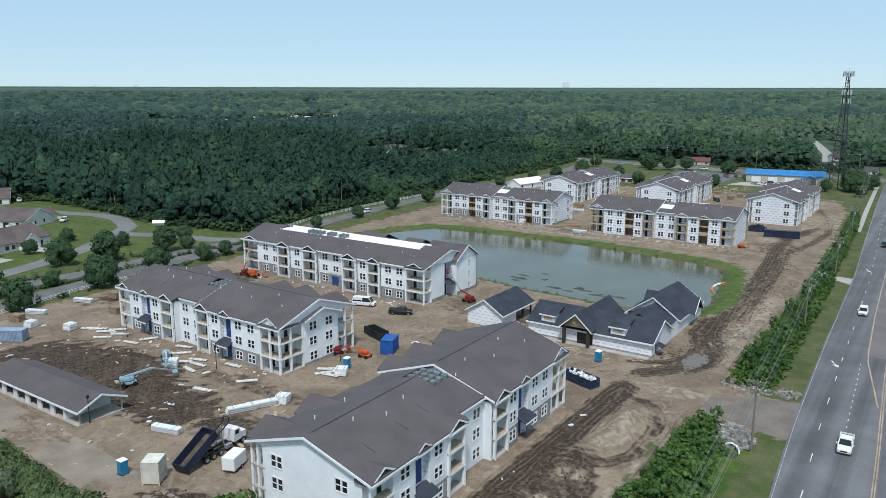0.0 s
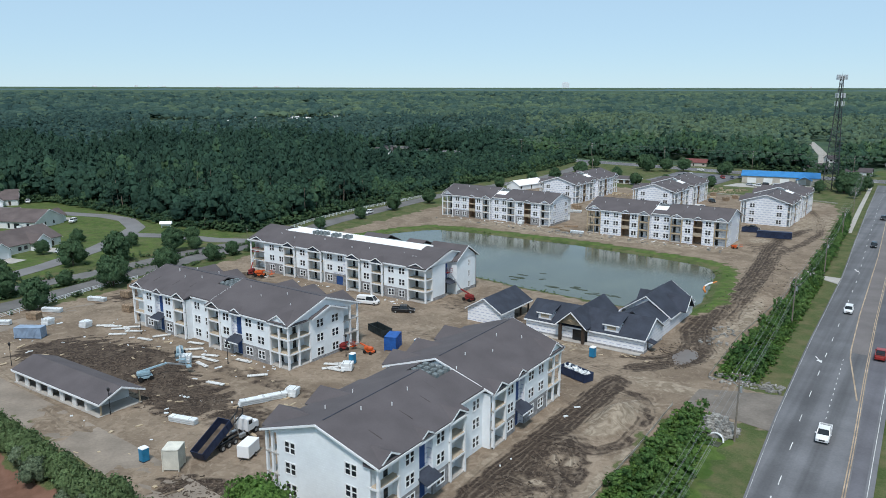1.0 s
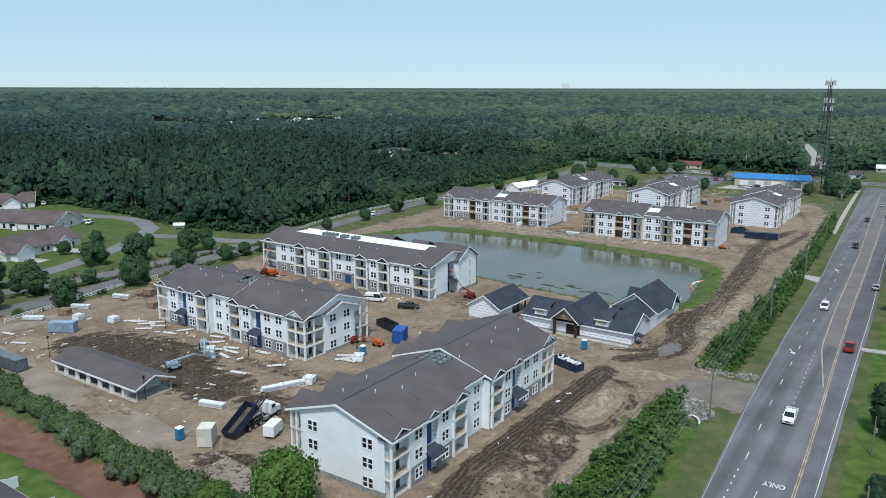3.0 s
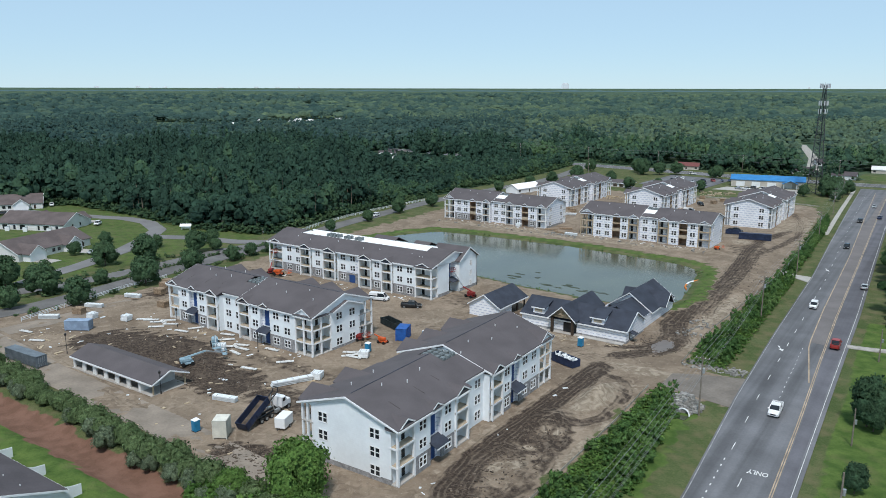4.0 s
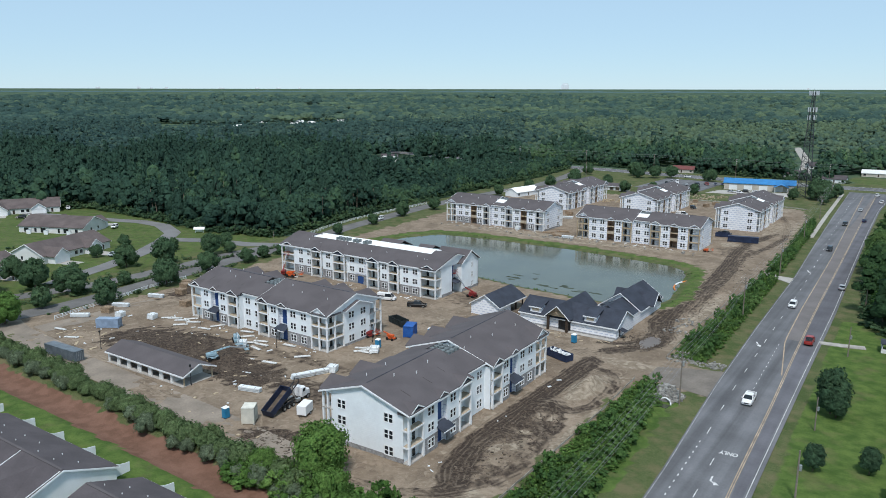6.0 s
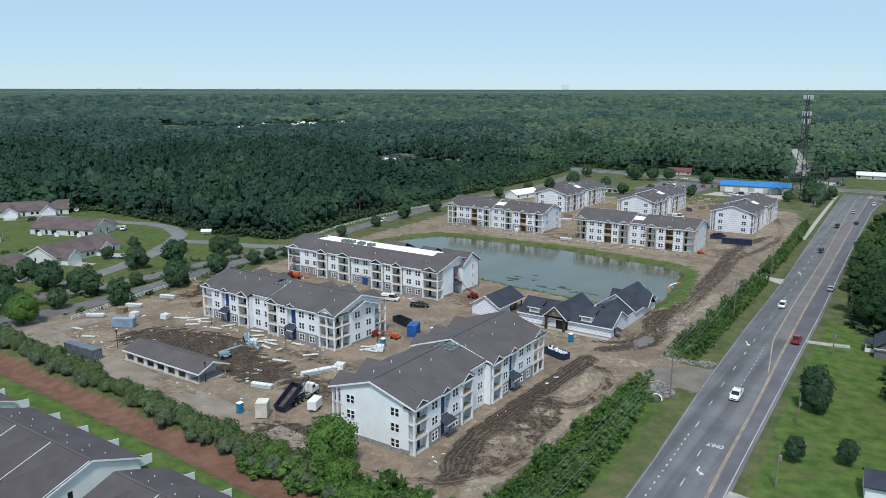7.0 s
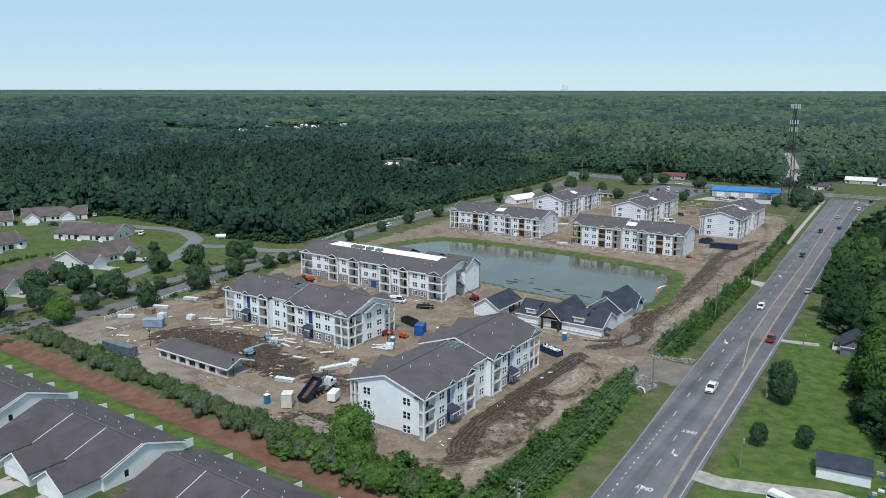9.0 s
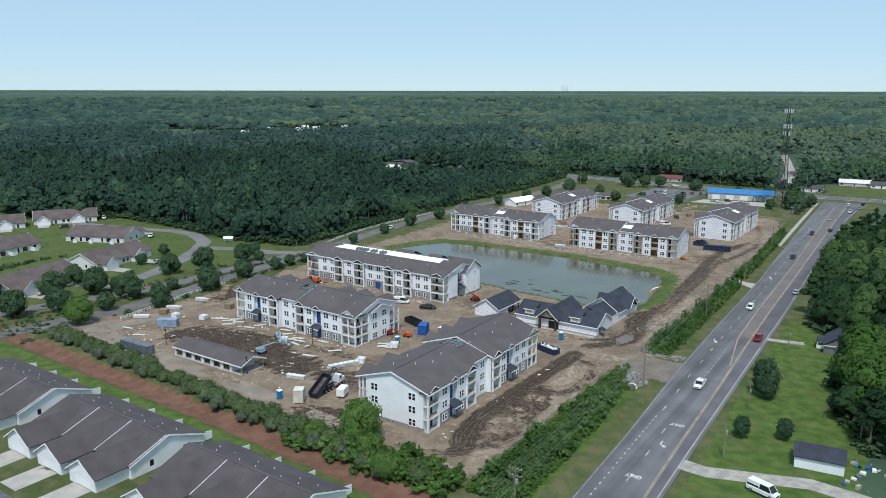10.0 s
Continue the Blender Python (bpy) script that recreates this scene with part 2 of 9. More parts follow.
# what covers the ground: bare dirt, dark wet soil, woodland floor, red mud
s_site = sdf(GX, GY, SITE) + 1.6 * wobble(GX, GY, 9, 11) + 0.8 * wobble(GX, GY, 3.1, 12)
d_pond = sdf(GX, GY, POND)
bank = np.where(GX > -8, 6.5, np.where(GY > 150, 6.5, 3.0)) + 1.2 * wobble(GX, GY, 7, 13)
dirt = smooth(0.8, -0.8, s_site) * smooth(0, 1.6, d_pond - bank)
dirt = np.maximum(dirt, 0.85 * smooth(1.0, -0.5, np.hypot((GX + 30) / 30, (GY - 128) / 9) * 6 - 6 + wobble(GX, GY, 8, 19)) * smooth(0, 2, d_pond - 1.5))
soil = np.zeros_like(dirt)
for mx, my, rx, ry, a in ((-82, 17, 24, 9.0, 1.0), (-56, 13, 13, 7, 0.95), (-101, 13, 7, 8, 0.8), (-36, 13, 14, 7, 0.6), (-52, 27, 20, 3.0, 0.5), (-24, -7, 10, 5, 0.95), (8.5, 30, 5.5, 34, 0.42), (11.5, 26, 5, 12, 0.62), (11, 4, 6, 5, 0.5), (12.0, 86, 3.0, 5, 0.9), (-125, 62, 7, 22, 0.8), (-118, 80, 12, 6, 0.6), (4, 214, 9, 12, 0.5), (-30, 90, 14, 5, 0.5), (-47, 92, 9, 6, 0.45), (-68, 246, 13, 8, 0.5)):
    q = np.hypot((GX - mx) / rx, (GY - my) / ry) + 0.25 * wobble(GX, GY, 5, 21) + 0.16 * wobble(GX, GY, 2.2, 22)
    soil = np.maximum(soil, a * smooth(1.15, 0.7, q))
# wheel tracks: a centre line, half a width and how deep the mud is
TRACKS = [([(5.8, 65), (5.6, 48), (5.4, 36), (5.4, 24), (5.5, 14), (7.5, 4), (11, -3)], 2.3, 1.1),
          ([(7.5, 62), (12, 60.5), (15.2, 56), (16.9, 49), (16.8, 41), (14, 35), (9.5, 32.5), (6, 35)], 1.1, 0.68),
          ([(6.5, 31), (11, 27.5), (15.3, 22), (17.2, 13), (15.5, 3), (10, -4.5), (3, -9), (-8, -10.5)], 1.3, 0.55),
          ([(6, 21), (10, 20.5), (14, 15), (15.2, 7), (12, -2), (6, -7)], 1.0, 0.45),
          ([(6, 40), (9.5, 36), (13.5, 31), (15.4, 26)], 0.9, 0.7),
          ([(6, 74), (10, 79), (14.4, 84), (15.6, 91), (13, 97), (10.2, 106), (9.2, 122), (8.8, 142), (8, 163), (6, 188), (3.5, 212), (3, 232), (9, 262)], 2.1, 0.7),
          ([(2, 79), (8, 82), (11, 88), (10, 96), (7, 104), (6.5, 116)], 1.2, 0.7),
          ([(14, 118), (12.8, 140), (11.5, 162), (9.5, 186), (8, 205), (12, 228), (14, 252), (9, 288), (2, 312)], 1.5, 0.6),
          ([(0, 216), (-12, 214), (-30, 199), (-64, 199), (-100, 197), (-138, 196)], 1.5, 0.4),
          ([(4, 70), (-14, 73), (-30, 72), (-44, 66), (-57, 60), (-64, 62)], 2.4, 0.35),
          ([(-38, 66), (-26, 84), (-38, 96), (-62, 93)], 1.5, 0.45),
          ([(-50, -6), (-70, -3), (-96, -1), (-118, 2), (-126, 20), (-124, 52)], 2.0, 0.28)]
across, rut = np.full_like(dirt, 50.0), np.zeros_like(dirt)
for line, half, deep in TRACKS:
    d = line_dist(GX, GY, line)
    rut = np.maximum(rut, deep * smooth(half * 1.7, half * 0.7, d + 0.35 * wobble(GX, GY, 4.5, 51)))
    across = np.minimum(across, d)
rut *= dirt
soil = np.minimum(np.maximum(soil, rut * 0.95), 1.1) * dirt * (1 - 0.9 * np.exp(-(((GX - 12.0) / 3.4) ** 2 + ((GY - 47.5) / 6.5) ** 2)))
pale = np.zeros_like(soil)
for mx, my, rx, ry, a in ((12.0, 46.5, 4.0, 8.0, 1.0), (14.5, 57, 3.2, 3.0, 0.8), (10.7, 28.6, 1.2, 1.6, 1.0), (13, 30.2, 1.3, 1.5, 0.9), (10.7, 21.7, 1.6, 1.2, 1.0), (12.4, 16, 1.7, 3.4, 1.0), (10.0, 12.5, 1.3, 3.0, 0.9), (17.9, 27, 0.9, 20, 0.85), (2.6, 28, 1.5, 28, 0.65), (14, -3, 3.5, 3, 0.8), (4, -11, 12, 2.6, 0.9), (11, -11, 6, 2.5, 0.9), (-15, 79, 16, 2.2, 0.7), (-70, 199, 66, 6.5, 1.0), (8, 280, 9, 28, 0.95), (-60, 300, 6, 26, 0.7), (-2, 226, 6, 6, 0.8), (-30, 71, 24, 5, 0.5), (-60, 62, 14, 5, 0.45), (16, 122, 3.0, 22, 0.85), (2.6, 150, 1.8, 30, 0.9), (16, 68, 14, 3.5, 0.6), (-8, 336, 14, 8, 0.7), (-98, -1, 34, 3, 0.6), (17.5, 92, 2, 8, 0.8)):
    pale = np.maximum(pale, a * smooth(1.15, 0.6, np.hypot((GX - mx) / rx, (GY - my) / ry) + 0.2 * wobble(GX, GY, 4, 41)))
pale *= 1 - 0.75 * np.clip(rut, 0, 1)
pale *= dirt
soil *= 1 - 0.7 * pale
lush = smooth(-35.5, -33, GY) * smooth(-20.0, -22.0, GY) * smooth(-150, -130, GX)
lush = np.maximum(lush, 0.7 * smooth(0, 1.5, GX - at_y(ROAD_E, GY) - 1.0) * (GY > -60) * (GY < 135))
lush = np.maximum(lush, 0.85 * smooth(19.4, 20.8, GX) * smooth(0, 2.5, at_y(ROAD_W, GY) - 4.0 - GX + 1.6 * wobble(GX, GY, 6, 61)) * (GY > -16) * (GY < 200) * (1 - smooth(56, 58, GY) * smooth(79, 77, GY)))
lush = np.maximum(lush, smooth(9.5, 7.0, d_pond + 1.2 * wobble(GX, GY, 6, 64)) * smooth(1.5, 3.0, d_pond) * np.where((GX > -10) | (GY > 150) | (GX < -100), 0.55, 0.3))
lush = np.maximum(lush, 0.5 * smooth(-163, -168, GX) * (GY > -30) * (GY < 140))
wood = smooth(-2, 4, np.interp(GY, [118, 130, 165, 200, 250, 300, 400, 480], [-170, -166, -171, -175, -176, -179, -180, -190]) - GX) * smooth(0, 5, GY - np.interp(GX, [-420, -340, -312, -250, -204, -190, -165], [95, 98, 130, 126, 121, 124, 130]))
wood = np.maximum(wood, smooth(486, 500, GY))
wood = np.maximum(wood, smooth(0, 5, GX - np.where(GY > 135, at_y(ROAD_E, GY) + 5, 80)) * (GX > 45) * (GY < 470))
wood = np.maximum(wood, smooth(900, 1200, np.hypot(GX, GY)))
wood *= smooth(34, 42, np.hypot(GX - 46, GY - 520))
lush = np.maximum(lush, 0.5 * smooth(44, 36, np.hypot(GX - 46, GY - 520)))
mud = smooth(3.9, 3.0, line_dist(GX, GY, DITCH) + 0.5 * wobble(GX, GY, 6, 31))

GROUND_MAT = bpy.data.materials.new("earth_and_grass")


def ground_material(m):
    m.use_nodes = True
    n, l = m.node_tree.nodes, m.node_tree.links
    b = n["Principled BSDF"]
    b.inputs["Roughness"].default_value = 0.95
    b.inputs["Specular IOR Level"].default_value = 0.1
    co = n.new("ShaderNodeNewGeometry").outputs["Position"]

    def noise_at(sc, detail=4.0, stretch=None, distort=0.0):
        t = n.new("ShaderNodeTexNoise")
        t.inputs["Scale"].default_value, t.inputs["Detail"].default_value = sc, detail
        t.inputs["Distortion"].default_value = distort
        if stretch:
            mp = n.new("ShaderNodeMapping")
            mp.inputs["Scale"].default_value = stretch
            l.new(co, mp.inputs[0])
            l.new(mp.outputs[0], t.inputs["Vector"])
        else:
            l.new(co, t.inputs["Vector"])
        return t.outputs["Fac"]

    def rng(fac, lo, hi, a=0.0, c=1.0):
        r = n.new("ShaderNodeMapRange")
        for k, v in (("From Min", lo), ("From Max", hi), ("To Min", a), ("To Max", c)):
            r.inputs[k].default_value = v
        l.new(fac, r.inputs["Value"])
        return r.outputs[0]

    def mix(fac, a, c):
        x = n.new("ShaderNodeMix")
        x.data_type = "RGBA"
        for sock, val in ((x.inputs[0], fac), (x.inputs[6], a), (x.inputs[7], c)):
            if isinstance(val, tuple):
                sock.default_value = (*val, 1)
            elif isinstance(val, (int, float)):
                sock.default_value = val
            else:
                l.new(val, sock)
        return x.outputs[2]

    def edge(name, amount=0.5, sc=0.9, stretch=None):
        """A cover's mask with a ragged edge."""
        a = n.new("ShaderNodeAttribute")
        a.attribute_name = name
        s = n.new("ShaderNodeMath")
        s.operation = "MULTIPLY_ADD"
        l.new(noise_at(sc, 6.0, stretch), s.inputs[0])
        s.inputs[1].default_value = amount * 2
        l.new(a.outputs["Fac"], s.inputs[2])
        return rng(s.outputs[0], 0.5 + amount * 0.7, 0.5 + amount * 1.3)

    grass = mix(rng(noise_at(0.09, 5.0), 0.38, 0.62), (0.064, 0.090, 0.032), (0.108, 0.122, 0.055))
    grass = mix(rng(noise_at(1.4, 4.0), 0.45, 0.75, 0, 0.55), grass, (0.045, 0.075, 0.02))
    grass = mix(rng(noise_at(4.5, 5.0), 0.46, 0.66, 0, 0.5), grass, (0.036, 0.056, 0.018))
    grass = mix(rng(noise_at(3.1, 5.0), 0.55, 0.72, 0, 0.5), grass, (0.15, 0.16, 0.07))
    grass = mix(rng(noise_at(0.25, 5.0), 0.46, 0.66, 0, 0.7), grass, (0.150, 0.128, 0.072))
    dirt_c = mix(rng(noise_at(0.10, 6.0, None, 1.2), 0.38, 0.62), (0.174, 0.134, 0.098), (0.266, 0.210, 0.156))
    dirt_c = mix(rng(noise_at(0.55, 6.0, None, 1.5), 0.50, 0.68, 0, 0.55), dirt_c, (0.125, 0.093, 0.068))
    dirt_c = mix(rng(noise_at(0.33, 7.0, None, 2.0), 0.55, 0.66, 0, 0.6), dirt_c, (0.305, 0.247, 0.186))
    dirt_c = mix(rng(noise_at(2.6, 5.0), 0.58, 0.75, 0, 0.5), dirt_c, (0.34, 0.30, 0.25))
    soil_c = mix(rng(noise_at(0.8, 7.0, None, 2.2), 0.40, 0.64), (0.036, 0.027, 0.022), (0.105, 0.080, 0.061))
    soil_c = mix(rng(noise_at(0.22, 5.0, None, 1.0), 0.52, 0.72, 0, 0.45), soil_c, (0.150, 0.118, 0.09))
    # Woodland floor is lightened and blued: far haze put into its colour.
    wood_c = mix(rng(noise_at(0.02, 6.0), 0.4, 0.6), (0.045, 0.082, 0.055), (0.085, 0.125, 0.07))
    wood_c = mix(rng(noise_at(0.09, 4.0), 0.45, 0.7, 0, 0.6), wood_c, (0.028, 0.05, 0.032))
    mud_c = mix(rng(noise_at(0.4, 4.0), 0.4, 0.65), (0.142, 0.078, 0.054), (0.19, 0.106, 0.076))
    lawn = mix(rng(noise_at(0.35, 5.0), 0.35, 0.68), (0.052, 0.094, 0.022), (0.105, 0.154, 0.040))
    lawn = mix(rng(noise_at(2.5, 4.0), 0.5, 0.75, 0, 0.4), lawn, (0.036, 0.064, 0.018))
    lawn = mix(rng(noise_at(0.16, 5.0), 0.54, 0.68, 0, 0.5), lawn, (0.135, 0.118, 0.062))
    grass = mix(edge("lush", 0.3, 0.5), grass, lawn)
    col = mix(edge("dirt"), grass, dirt_c)
    # ruts that follow the wheel tracks
    def math_node(op, a, c):
        x = n.new("ShaderNodeMath")
        x.operation = op
        for sock, val in zip(x.inputs, (a, c)):
            if isinstance(val, (int, float)):
                sock.default_value = val
            else:
                l.new(val, sock)
        return x.outputs[0]

    def attr(name):
        a = n.new("ShaderNodeAttribute")
        a.attribute_name = name
        return a.outputs["Fac"]

    wander = math_node("MULTIPLY", math_node("SUBTRACT", noise_at(0.09, 3.0), 0.5), 2.2)
    lines = math_node("SINE", math_node("MULTIPLY", math_node("ADD", attr("across"), wander), 7.0), 0.0)
    broken = rng(noise_at(0.5, 5.0), 0.36, 0.60)
    rut_c = math_node("MULTIPLY", math_node("MULTIPLY", rng(lines, -0.1, 0.8), broken), rng(attr("rut"), 0.08, 0.5))
    ridge_c = math_node("MULTIPLY", math_node("MULTIPLY", rng(lines, -0.3, -0.95), broken), rng(attr("rut"), 0.08, 0.6, 0, 0.42))
    col = mix(edge("soil", 0.45, 0.6), col, soil_c)
    sand = mix(rng(noise_at(0.45, 6.0, None, 1.6), 0.38, 0.62), (0.185, 0.147, 0.108), (0.335, 0.280, 0.215))
    col = mix(edge("pale", 0.45, 0.6), col, sand)
    col = mix(math_node("MULTIPLY", rut_c, 0.72), col, (0.048, 0.037, 0.030))
    col = mix(ridge_c, col, (0.215, 0.175, 0.135))
    col = mix(edge("wood", 0.4, 0.2), col, wood_c)
    col = mix(edge("mud", 0.3, 0.6), col, mud_c)
    l.new(col, b.inputs["Base Color"])
    bp = n.new("ShaderNodeBump")
    bp.inputs["Strength"].default_value, bp.inputs["Distance"].default_value = 0.7, 0.25
    l.new(math_node("SUBTRACT", noise_at(1.3, 6.0, None, 0.8), math_node("MULTIPLY", rut_c, 0.45)), bp.inputs["Height"])
    l.new(bp.outputs[0], b.inputs["Normal"])


ground_material(GROUND_MAT)
gme = mesh_from("ground", np.stack([GX, GY, GZ], -1).reshape(-1, 3), quads, [GROUND_MAT], smooth=True)
for key, arr in (("dirt", dirt), ("soil", soil), ("wood", wood), ("mud", mud), ("lush", lush), ("pale", pale), ("rut", rut), ("across", across)):
    gme.attributes.new(key, "FLOAT", "POINT").data.foreach_set("value", arr.astype(np.float32).ravel())
tagged(new("ground", gme), "flat land of grass, churned tan dirt and dark wet soil", "ground", kind="structure")


def gz(x, y):
    return float(ground_z(np.array([x]), np.array([y]))[0])


# ---- water ----
def water_material(name, base, rough):
    m = material(name, base, rough, vary=0.15, scale=14, fine=0.5, spec=0.5)
    n, l = m.node_tree.nodes, m.node_tree.links
    b = n["Principled BSDF"]
    t = n.new("ShaderNodeTexNoise")
    t.inputs["Scale"].default_value = 0.8
    bp = n.new("ShaderNodeBump")
    bp.inputs["Strength"].default_value, bp.inputs["Distance"].default_value = 0.03, 0.05
    l.new(n.new("ShaderNodeNewGeometry").outputs["Position"], t.inputs["Vector"])
    l.new(t.outputs["Fac"], bp.inputs["Height"])
    l.new(bp.outputs[0], b.inputs["Normal"])
    return m


M["pond"] = water_material("green_pond_water", (0.084, 0.094, 0.064), 0.12)


def sheet(name, outline, z, mat, label, category, kind="structure"):
    bm = bmesh.new()
    slab(bm, [(x, y, z) for x, y in outline], 0.25)
    bmesh.ops.triangulate(bm, faces=[f for f in bm.faces if len(f.verts) > 4])
    ob = part(name, bm, mat)
    return tagged(ob, label, category, kind=kind)


px, py = np.array(POND).T
cxp, cyp = px.mean(), py.mean()
sheet("water", [(cxp + (x - cxp) * 1.03, cyp + (y - cyp) * 1.06) for x, y in POND], -0.75, M["pond"], "still grey-green pond water with soft ripples", "pond")


M["pond_weed"] = material("dark_floating_weed", (0.045, 0.055, 0.035), 0.7, vary=0.3, scale=1.0, fine=3)
M["boom_orange"] = material("orange_float_fabric", (0.62, 0.20, 0.05), 0.6, vary=0.15)
rp = np.random.default_rng(12)
for x, y, a, b in ((-46.2, 137.1, 2.6, 0.5), (-51.5, 127.9, 3.8, 1.6), (-43.8, 130.8, 1.5, 0.7), (-30.1, 126.0, 3.4, 1.3), (-23.6, 124.3, 3.6, 0.9), (-18.9, 124.6, 2.4, 0.8), (-36.8, 124.5, 4.2, 1.2), (-50.9, 132.0, 2.0, 0.9), (-12.0, 123.6, 2.6, 0.7)):
    for k in range(4):
        cx, cy = x + rp.normal(0, a * 0.5), y + rp.normal(0, b * 0.7)
        ring = [(cx + a * 0.5 * rp.uniform(0.5, 1.1) * math.cos(i * math.tau / 11), cy + b * 0.6 * rp.uniform(0.5, 1.1) * math.sin(i * math.tau / 11)) for i in range(11)]
        bm = bmesh.new()
        slab(bm, [(u, v, -0.742 + 0.004 * k) for u, v in ring], 0.02)
        tagged(part("pond_weed", bm, M["pond_weed"]), "dark mat of weed floating on the pond", "plants", kind="stuff")
boom = thing("float_boom", "curved orange and white floating barrier by the pond bank", "barrier")
for k, (line, mat) in enumerate(((((0.6, 143.9), (-0.6, 146.5), (-1.1, 149.4)), "boom_orange"), (((-1.1, 149.5), (-1.0, 152.4), (-0.4, 154.6)), "pond_white"), (((-0.4, 154.7), (0.6, 156.8), (2.6, 157.9)), "boom_orange"))):
    bm = bmesh.new()
    tube(bm, [(x, y, -0.62) for x, y in line], 0.28, 8)
    part("float_section", bm, M["trim"] if mat == "pond_white" else M[mat], boom)


# ---- roads ----
def strip(name, left, right, z, mat, label, category, lift=0.0):
    """A road between two edge lines, with thickness."""
    def dense(line):
        p = np.array(line, float)
        s = np.concatenate([[0], np.cumsum(np.hypot(*np.diff(p, axis=0).T))])
        u = np.linspace(0, 1, 90)
        return np.stack([np.interp(u * s[-1], s, p[:, k]) for k in (0, 1)], 1)
    a, b = dense(left), dense(right)
    bm = bmesh.new()
    rows = []
    for p, q in zip(a, b):
        rows.append([bm.verts.new(v) for v in ((*p, z - 0.3), (*p, z), (*((p + q) / 2), z + lift), (*q, z), (*q, z - 0.3))])
    for r, s in zip(rows, rows[1:]):
        for i in range(4):
            bm.faces.new((r[i], r[i + 1], s[i + 1], s[i]))
    bmesh.ops.recalc_face_normals(bm, faces=bm.faces)
    return tagged(part(name, bm, mat), label, category, kind="structure")


def offset(line, d):
    p = np.array(line, float)
    t = np.gradient(p, axis=0)
    t /= np.hypot(*t.T)[:, None]
    return [tuple(q) for q in p + d * np.stack([t[:, 1], -t[:, 0]], 1)]


strip("road_main", ROAD_W, ROAD_E, 0.12, M["asphalt"], "wide grey asphalt highway with a centre turn lane", "road", 0.1)
strip("road_west_near", offset(WEST_N, -4.2), offset(WEST_N, 4.2), 0.12, M["old_asphalt"], "worn grey asphalt carriageway beside the building site", "road", 0.06)
strip("road_west_far", offset(WEST_F, -3.6), offset(WEST_F, 3.6), 0.11, M["old_asphalt"], "worn grey asphalt carriageway beyond the planted median", "road", 0.06)
strip("road_cross", offset(CROSS, -9), offset(CROSS, 9), 0.15, M["asphalt"], "pale grey asphalt cross street by the woods", "road", 0.05)
strip("street", offset(STREET, -3.6), offset(STREET, 3.6), 0.1, M["street_asphalt"], "pale asphalt residential street curving past bungalows", "road", 0.05)
strip("street_branch", offset(BRANCH, -3.6), offset(BRANCH, 3.6), 0.13, M["street_asphalt"], "pale asphalt side street to the west road", "road", 0.05)
M["base_course"] = material("compacted_base_course", (0.236, 0.198, 0.160), 0.95, vary=0.16, scale=5, fine=2, stain=0.45)
M["gravel"] = material("pale_gravel", (0.34, 0.32, 0.29), 0.95, vary=0.2, scale=2, fine=4)
M["dusty"] = material("dust_covered_asphalt", (0.178, 0.155, 0.132), 0.95, vary=0.16, scale=4, fine=2, stain=0.3)
DRIVE = [(-144, 2), (-130, -1.5), (-110, -3), (-92, -5), (-70, -6), (-48, -7), (-32, -8.5), (-16, -10)]
strip("entry_road", [(20, 61.5), (27, 60.2), (35, 58.5)], [(20, 70), (27, 73.5), (35, 75.8)], 0.06, M["dusty"], "dusty asphalt site entrance", "road")
strip("site_drive", offset(DRIVE, -3.8), offset(DRIVE, 3.6), 0.035, M["base_course"], "smooth compacted drive through the site", "road")
strip("site_drive", offset([(-126, 3), (-125, 20), (-124, 45), (-120, 62)], -3.5), offset([(-126, 3), (-125, 20), (-124, 45), (-120, 62)], 3.5), 0.03, M["base_course"], "smooth compacted drive through the site", "road")
strip("gravel_drive", offset([(51, 17.4), (56, 17), (66, 20.5), (74, 23.5), (90, 22)], -2.2), offset([(51, 17.4), (56, 17), (66, 20.5), (74, 23.5), (90, 22)], 2.2), 0.13, M["gravel"], "pale gravel driveway across the lawn", "driveway")
strip("gravel_drive", offset([(48.5, 110.3), (53, 111), (58.5, 112.2)], -1.3), offset([(48.5, 110.3), (53, 111), (58.5, 112.2)], 1.3), 0.13, M["gravel"], "short grey driveway across the lawn", "driveway")
strip("gravel_drive", offset([(-22, 530), (-29, 565), (-41, 650), (-60, 740), (-80, 830)], -4), offset([(-22, 530), (-29, 565), (-41, 650), (-60, 740), (-80, 830)], 4), 0.2, M["gravel"], "pale dirt road running off through the woods", "road")
WALK = [(float(at_y(ROAD_W, y)) - 3.0, y) for y in np.arange(262, 436, 12.0)]
strip("sidewalk", offset(WALK, -0.9), offset(WALK, 0.9), 0.14, M["concrete"], "pale concrete pavement beside the highway", "pavement")
strip("field_entrance", [(20.5, 184), (26, 179.5), (30.2, 179)], [(20.0, 178.5), (25.5, 175.2), (30.4, 171)], 0.13, M["concrete"], "pale concrete entrance across the verge", "driveway")
M["muddy"] = water_material("brown_puddle_water", (0.15, 0.12, 0.10), 0.3)
sheet("parking_lot", [(-104, 388), (-62, 383), (-59, 444), (-102, 449)], 0.1, M["asphalt"], "grey asphalt parking lot by the cross street", "parking lot")
sheet("forecourt", [(-57, 386), (-10, 393), (-12, 412), (-53, 404)], 0.1, M["concrete"], "pale concrete forecourt of the store", "pavement")

